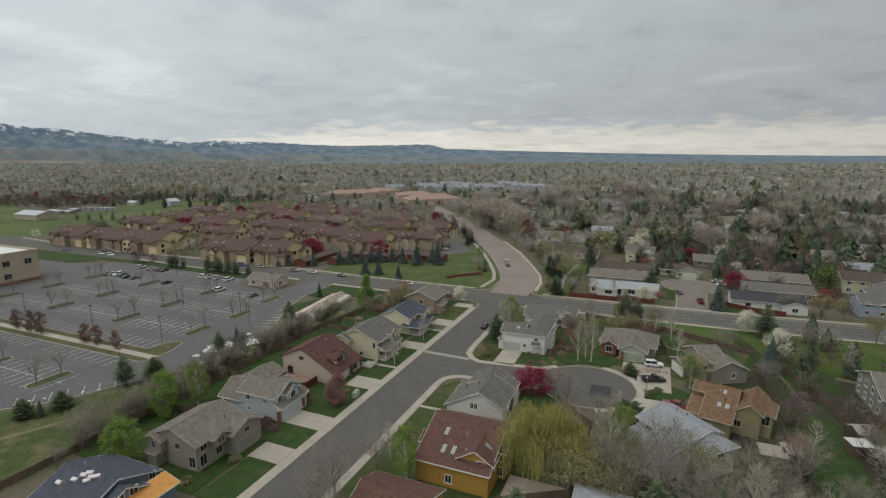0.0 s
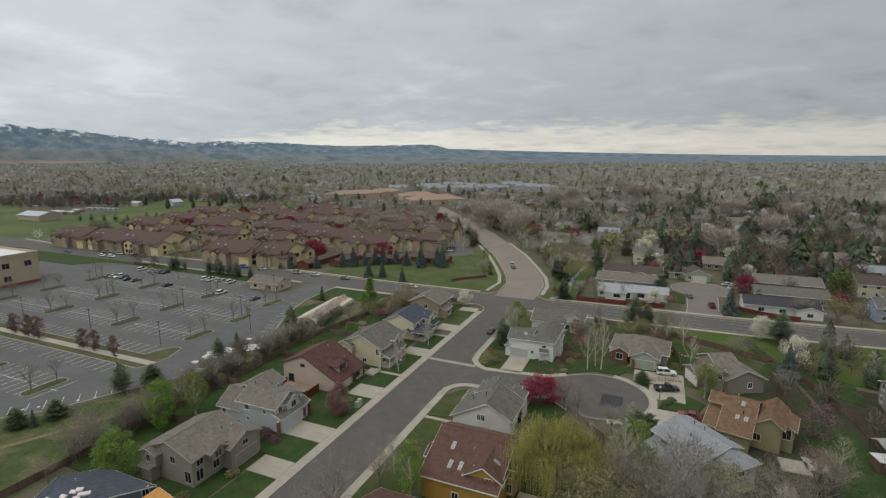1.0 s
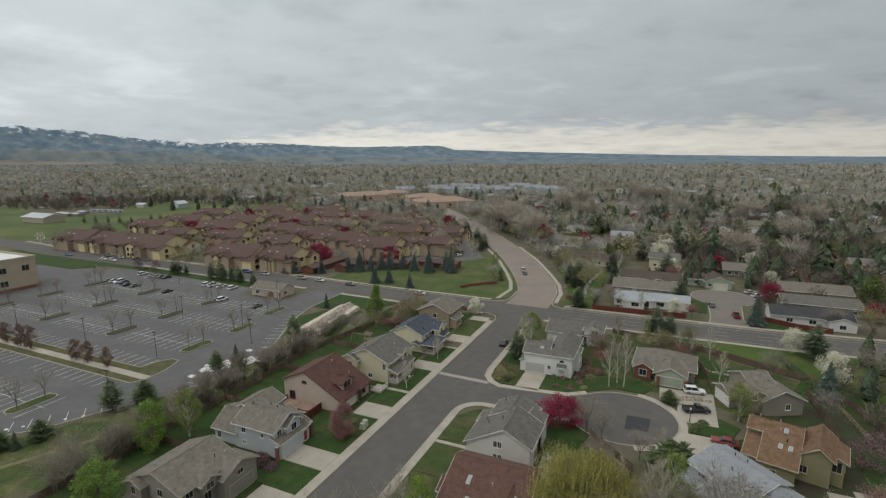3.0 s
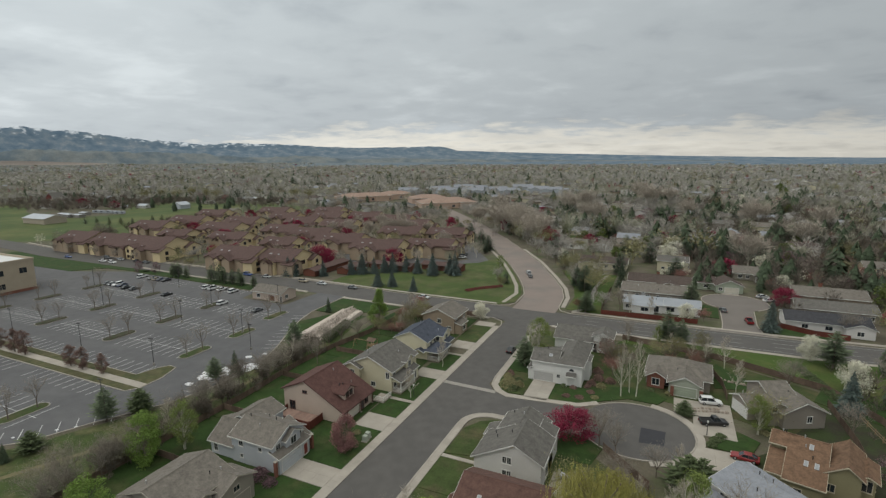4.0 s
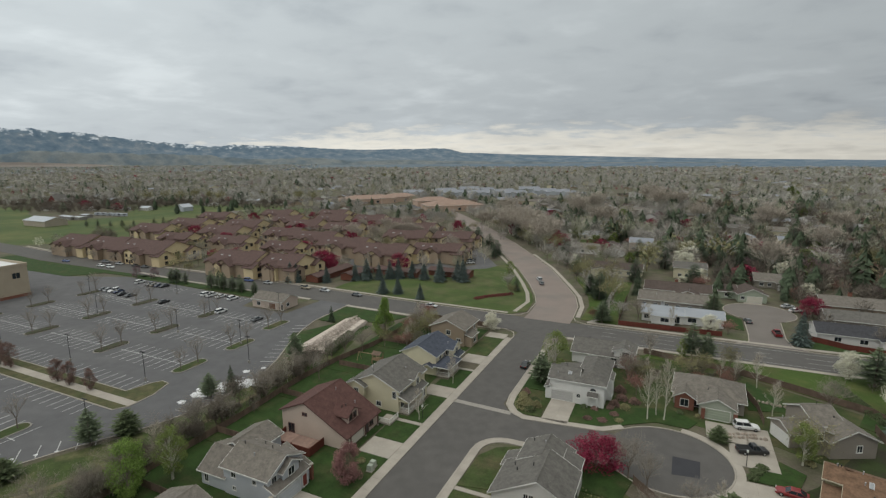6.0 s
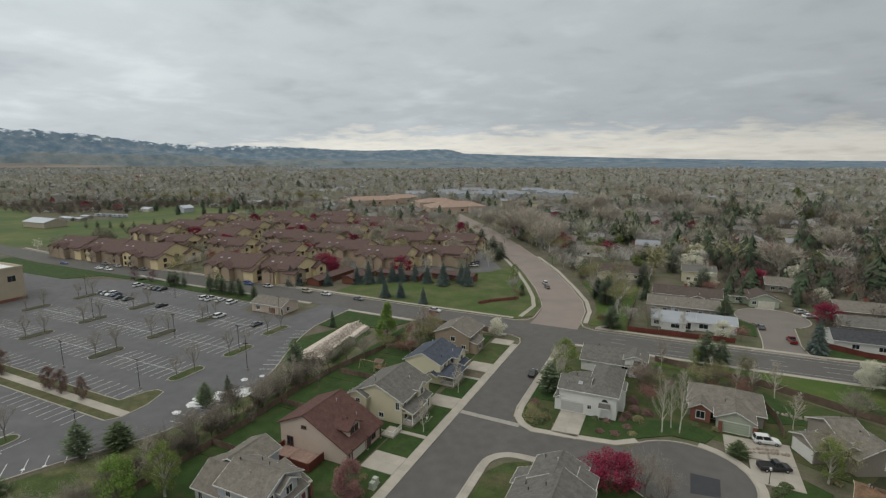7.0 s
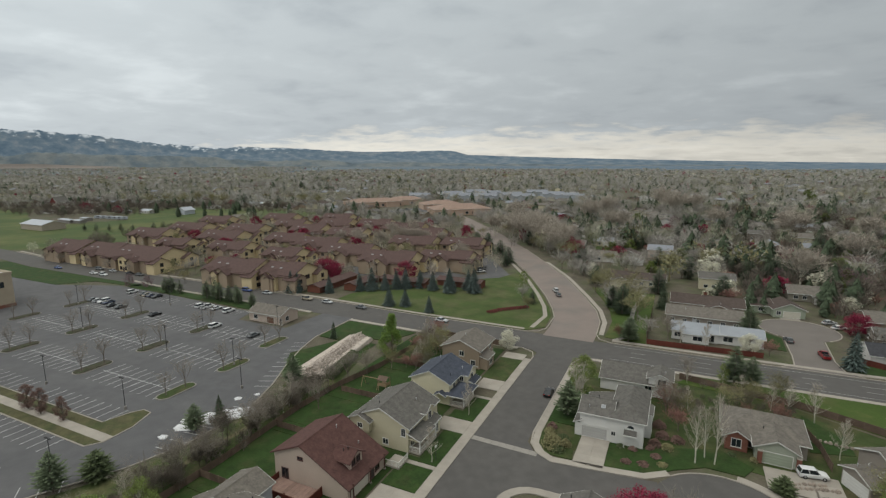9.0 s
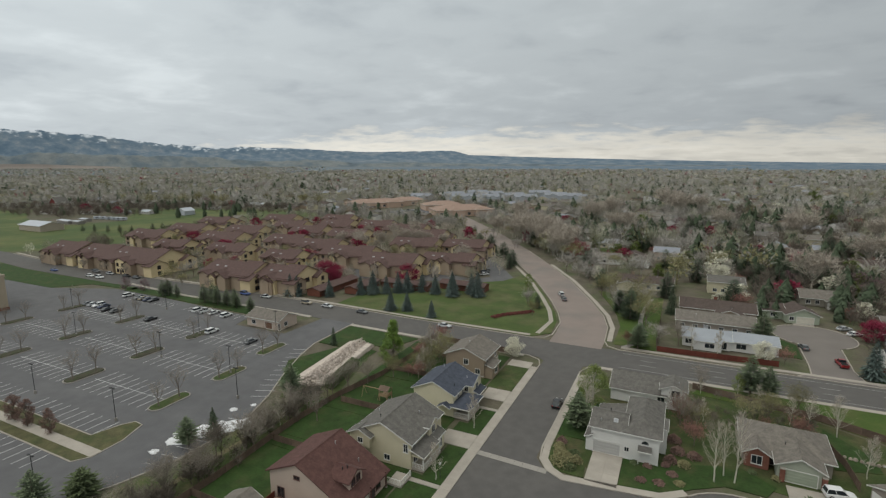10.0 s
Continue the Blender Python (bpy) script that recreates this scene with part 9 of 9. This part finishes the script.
# nearer trees of the town, one by one
rng = random.Random(9)
made = 0
tries = 0
MIX = ["bare_small"] * 17 + ["budding_small"] * 6 + ["barewhite"] * 3 + ["redbare"] * 3 + ["pine_small"] * 10 + ["white_small", "white_small", "magenta_small", "plum", "green_small"]
while made < 135 and tries < 6000:
    tries += 1
    x, y = rng.uniform(-60, 240), 68 + 180 * rng.random() ** 1.1
    a, d = heading(x, y)
    if abs(a) > 47 or blocked(x, y, 1.5) or before_home(x, y) or any(abs(x - p[0]) < 8 and abs(y - p[1]) < 7 for p in TOWN[:34]):
        continue
    k = rng.choice(MIX)
    if k == "bare_small" and x > 52:
        k = "darkbare" if rng.random() < 0.75 else "redbare"
    hgt = {"white_small": 5.5, "magenta_small": 5.5, "plum": 6, "redbare": 6.5}.get(k, 8.6) * rng.uniform(0.75, 1.3)
    plant(k, x, y, hgt, rng, 0.0, "trees of the town", 1.3 if k in ("bare_small", "budding_small", "pine_small") else 1.1)
    made += 1
# stands that mark the town: tall pale trees, broad evergreens, trees in flower and in leaf
STANDS = dict(
    paletall=[(-6.5, 293), (-12.7, 296), (-1, 292), (-64, 245), (-55, 234), (-48, 227), (-39.5, 214), (-32, 205), (-27, 196), (-75, 262), (28, 430), (59, 354), (105, 326), (82, 170), (116, 230), (141, 308), (17, 469), (42, 452), (-87, 257), (-91, 324), (-35, 349), (-25, 375), (-60, 252), (-44, 221), (100, 320), (-60, 240), (-52, 243), (-44, 236), (-36, 230), (-68, 256), (-30, 222), (-57, 262)],
    pine_small=[(-9.7, 172), (-49, 320), (-26, 323), (-67, 335), (33, 283), (10.6, 236), (40, 355), (37, 334), (47, 348), (69, 327), (55, 180), (64, 174), (73, 181), (78, 175), (88, 179), (123, 462), (92, 337), (108, 269), (111, 242), (123, 268), (95, 553), (115, 607), (181, 564), (64, 218), (69, 205), (60, 186), (83, 187), (93, 172), (-81, 208), (-68, 193), (-56, 180), (-47, 167), (39, 166), (70, 168), (99, 176), (106, 250), (118, 262), (130, 275)],
    magenta_small=[(-28, 232), (5, 199), (-57, 343), (26, 307), (50, 330), (72, 250), (86, 223), (151, 395), (71, 150), (60, 283)],
    plum=[(98, 170), (30, 355), (17, 276), (103, 166)],
    white_small=[(29, 245), (49, 182), (89, 164), (36, 240), (117, 512), (49, 201), (33, 243)],
    green_small=[(1, 202), (2, 350), (36, 202), (101, 201), (140, 415), (178, 684), (8.5, 227), (104, 204)],
)
TALL = dict(paletall=18, pine_small=10.5, magenta_small=6.5, plum=8, white_small=7.5, green_small=8)
for kind_, places in STANDS.items():
    for x, y in places:
        far = 1 + max(0, y - 260) / 500
        plant(kind_, x, y, TALL[kind_] * rng.uniform(0.85, 1.15) * far, rng, 0.0, "trees of the town", 1.3)
for x, y, r_ in ((64.6, 346, 9), (68.6, 271, 8), (26, 200, 6), (9.5, 192, 6), (-10, 234, 6)):
    lawn(arc(x, y, r_, 0, 345, 16), "small green lawn among the trees", LAWN_BRIGHT, 0.05)
# among the apartments and gardens close by
for i in range(110):
    x, y = rng.uniform(-300, -55), rng.uniform(66, 275)
    if inside(x, y, PARK) or any(a < x < c and b < y < d for a, b, c, d in BUILT) or near_line(x, y, MAIN, 8.5):
        continue
    plant(rng.choice(["bare_small", "bare_small", "bare_small", "budding_small", "barewhite", "pine_small", "magenta_small"]), x, y, rng.uniform(5, 9.5), rng, 0.0, "trees among the apartments")
for i in range(24):
    t = rng.random()
    j = min(len(SIDE) - 2, 3 + int(t * 6))
    f = rng.random()
    x = SIDE[j][0] + (SIDE[j + 1][0] - SIDE[j][0]) * f
    y = SIDE[j][1] + (SIDE[j + 1][1] - SIDE[j][1]) * f
    sgn = rng.choice((-1, 1, 1))
    plant(rng.choice(["bare_small", "budding_small", "pine_small", "pine_small", "green_small"]) if sgn < 0 else rng.choice(["bare_small", "budding_small", "pine_small"]), x + sgn * rng.uniform(11.5, 17), y + rng.uniform(3, 9) * sgn, rng.uniform(5, 10), rng, 0.0, "roadside trees")

# dark evergreens and brown bare trees thick between the houses to the north-east
dark_spots, brown_spots, red_spots = [], [], []
for i in range(900):
    x, y = rng.uniform(58, 300), 112 + 200 * rng.random() ** 1.2
    if blocked(x, y, 1.0) or before_home(x, y) or (int(x // 9), int(y // 9)) in CLEAR:
        continue
    if i % 6 == 5:
        h_ = rng.uniform(4, 7)
        red_spots.append((x, y, 0.0, h_, h_, rng.uniform(0, 6.28)))
    elif i % 6 < 2:
        h_ = rng.uniform(6, 11.5)
        dark_spots.append((x, y, 0.0, h_ * rng.uniform(0.55, 0.8), h_, rng.uniform(0, 6.28)))
    else:
        h_ = rng.uniform(5.5, 10)
        brown_spots.append((x, y, 0.0, h_ * 0.95, h_, rng.uniform(0, 6.28)))
wood("evergreens", "dark evergreens thick between the houses", LEAF["pine"], [proto(560 + j, "cone", 240, 0.02) for j in range(4)], dark_spots)
wood("thicket", "dark brown bare trees thick between the houses", TWIG_DARK, [proto(570 + j, "twig", 150, 0.014) for j in range(5)], brown_spots)
wood("thicket", "reddish-purple bare trees between the houses", TWIG_RED, [proto(580 + j, "twig", 150, 0.015) for j in range(4)], red_spots)
# bare and budding trees that stand thick between the apartments
pale_spots, olive_spots = [], []
for i in range(900):
    x, y = rng.uniform(-300, -48), rng.uniform(94, 282)
    if inside(x, y, PARK) or any(a - 1 < x < c and b < y < d for a, b, c, d in APTS) or near_line(x, y, MAIN, 9) or near_line(x, y, SIDE, 11):
        continue
    if (x > -230 or y > 140) and rng.random() < 0.85:
        h_ = rng.uniform(5.5, 9.5)
        (olive_spots if i % 4 == 0 else pale_spots).append((x, y, 0.0, h_ * 0.85, h_, rng.uniform(0, 6.28)))
wood("thicket", "grey-brown bare trees between the apartments", TWIG_TALL, [proto(590 + j, "twig", 120, 0.011) for j in range(5)], pale_spots)
wood("thicket", "olive budding trees between the apartments", TWIG_OLIVE, [proto(595 + j, "twig", 120, 0.011) for j in range(3)], olive_spots)

# thickets in the eastern gardens and behind the houses, too tangled to count
spots_ = []
for i in range(520):
    x, y = rng.uniform(84, 190), rng.uniform(-75, 52)
    if 82 < x < 91.5 and -40 < y < 5 or 95 < x < 113 and -5 < y < 19 or y > 33 and x < 150 and rng.random() < 0.75:
        continue
    hh = rng.uniform(2.5, 8)
    spots_.append((x, y, 0.0, hh * 0.9, hh, rng.uniform(0, 6.28)))
for i in range(260):
    x, y = rng.uniform(60, 240), rng.uniform(68, 140)
    if blocked(x, y, 0.5):
        continue
    hh = rng.uniform(2.5, 8)
    spots_.append((x, y, 0.0, hh * 0.9, hh, rng.uniform(0, 6.28)))
for i in range(330):
    f_ = rng.random()
    j = rng.randrange(4)
    (x0, y0), (x1, y1) = (((-700, 215), (-480, 326)), ((-480, 326), (-362, 356)), ((-312, 106), (-306, 185)), ((-700, 240), (-560, 300)))[j]
    hh = rng.uniform(4, 10)
    spots_.append((x0 + (x1 - x0) * f_ + rng.gauss(0, 9), y0 + (y1 - y0) * f_ + rng.gauss(0, 9) + 8, 0.0, hh * 0.9, hh, rng.uniform(0, 6.28)))
for i in range(430):
    x, y = rng.uniform(-700, -455), rng.uniform(192, 330)
    hh = rng.uniform(5, 11)
    if (-665 < x < -628 and y < 285) or (-460 < x < -410 and y > 240) or (-500 < x and y < 235):
        continue
    spots_.append((x, y, 0.0, hh * 0.95, hh, rng.uniform(0, 6.28)))
for i in range(60):
    hh = rng.uniform(3, 7)
    spots_.append((rng.uniform(-455, -340), 318 + rng.gauss(0, 10), 0.0, hh * 0.95, hh, rng.uniform(0, 6.28)))
wood("thicket", "tangle of bare brown shrubs and young trees", TWIG_DARK, [proto(500 + j, "twig", 115, 0.014) for j in range(5)], spots_)
spots_ = []
for i in range(120):
    y = rng.uniform(-66, 6)
    x = -39.4 - 0.03 * (y + 60) + rng.gauss(0, 1.6)
    hh = rng.uniform(1.5, 5)
    spots_.append((x, y, 0.0, hh, hh, rng.uniform(0, 6.28)))
for i in range(60):
    hh = rng.uniform(1.5, 4)
    spots_.append((rng.uniform(60, 78), rng.uniform(-60, -38), 0.0, hh, hh, rng.uniform(0, 6.28)))
for i in range(50):
    hh = rng.uniform(1.0, 3)
    spots_.append((rng.uniform(36, 58), rng.uniform(30, 44), 0.0, hh, hh, rng.uniform(0, 6.28)))
wood("thicket", "tangle of bare undergrowth along a garden fence", TWIG_DARK, [proto(520 + j, "twig", 115, 0.014) for j in range(5)], spots_)
spots_ = [(rng.uniform(86, 180), rng.uniform(-60, 50), 0.0, w_ * 0.55, w_, rng.uniform(0, 6)) for w_ in [rng.uniform(5, 10) for k in range(26)]]
spots_ += [(x_, y_, 0.0, h_ * 0.6, h_, x_) for x_, y_, h_ in [(rng.uniform(-690, -330), rng.uniform(235, 345), rng.uniform(7, 12)) for k in range(34)]]
wood("evergreens", "dark evergreens scattered through the gardens", LEAF["pine"], [proto(540 + j, "cone", 260, 0.02) for j in range(3)], [s for s in spots_ if not (94 < s[0] < 114 and -6 < s[1] < 20)])
FORMS = dict(bare=("twig", TWIG_TOWN), dark=("twig", TWIG_DARK), budding=("twig", TWIG_OLIVE), conifer=("cone", LEAF["pine"]), white=("leaf", LEAF["white"]), magenta=("leaf", LEAF["magenta"]), green=("leaf", LEAF["olive"]))
for lo, hi, per, n, thin in ((240, 620, 84, 165, 0.0115), (620, 1500, 190, 56, 0.024), (1500, 4230, 500, 20, 0.058)):
    area = radians(98) / 2 * (hi * hi - lo * lo)
    groups = {k: [] for k in FORMS}
    for i in range(int(area / per)):
        d = math.sqrt(lo * lo + (hi * hi - lo * lo) * rng.random())
        a = rng.uniform(-49, 49)
        th = radians(114.5 - a)
        x, y = 40 + d * math.cos(th), -90 + d * math.sin(th)
        if blocked(x, y, 0.5) or before_home(x, y) or (y < 270 and -60 < x < 250 and d < 330 and rng.random() < 0.72) or (-310 < x < -50 and y < 285):
            continue
        if d > 2900 and a > -14 - rng.random() * 8:
            continue
        if (int(x // 9), int(y // 9)) in CLEAR and rng.random() < 0.8:
            continue
        dens = noise.noise(Vector((x / 160, y / 160, 0.3)))
        if dens < -0.28 and rng.random() < 0.7:
            continue
        u = rng.random()
        dark = 0.735 if a > 4 and d < 900 else 0.80
        k = "bare" if u < dark - 0.17 else "budding" if u < dark else "conifer" if u < 0.905 else "white" if u < 0.945 else "magenta" if u < 0.968 else "green"
        if d > 620 and k in ("white", "green") and rng.random() < 0.6:
            k = "bare"
        if k == "bare" and d < 560 and x > 56 and rng.random() < 0.6:
            k = "dark"
        h = rng.uniform(7.5, 12.5) * (0.65 if k in ("white", "magenta") else 1.0) * (1 + max(0.0, dens) * 0.9)
        groups[k].append((x, y, -0.05 + apron(d), h * (0.74 if k == "conifer" else 0.98) * (1 + (d > 1400) * 0.6), h, rng.uniform(0, 6.28)))
    for k, sp_ in groups.items():
        form, m = FORMS[k]
        # the far rings' bare trees take the twig colour paled for haze
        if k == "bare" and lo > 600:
            m = TWIG_HAZED
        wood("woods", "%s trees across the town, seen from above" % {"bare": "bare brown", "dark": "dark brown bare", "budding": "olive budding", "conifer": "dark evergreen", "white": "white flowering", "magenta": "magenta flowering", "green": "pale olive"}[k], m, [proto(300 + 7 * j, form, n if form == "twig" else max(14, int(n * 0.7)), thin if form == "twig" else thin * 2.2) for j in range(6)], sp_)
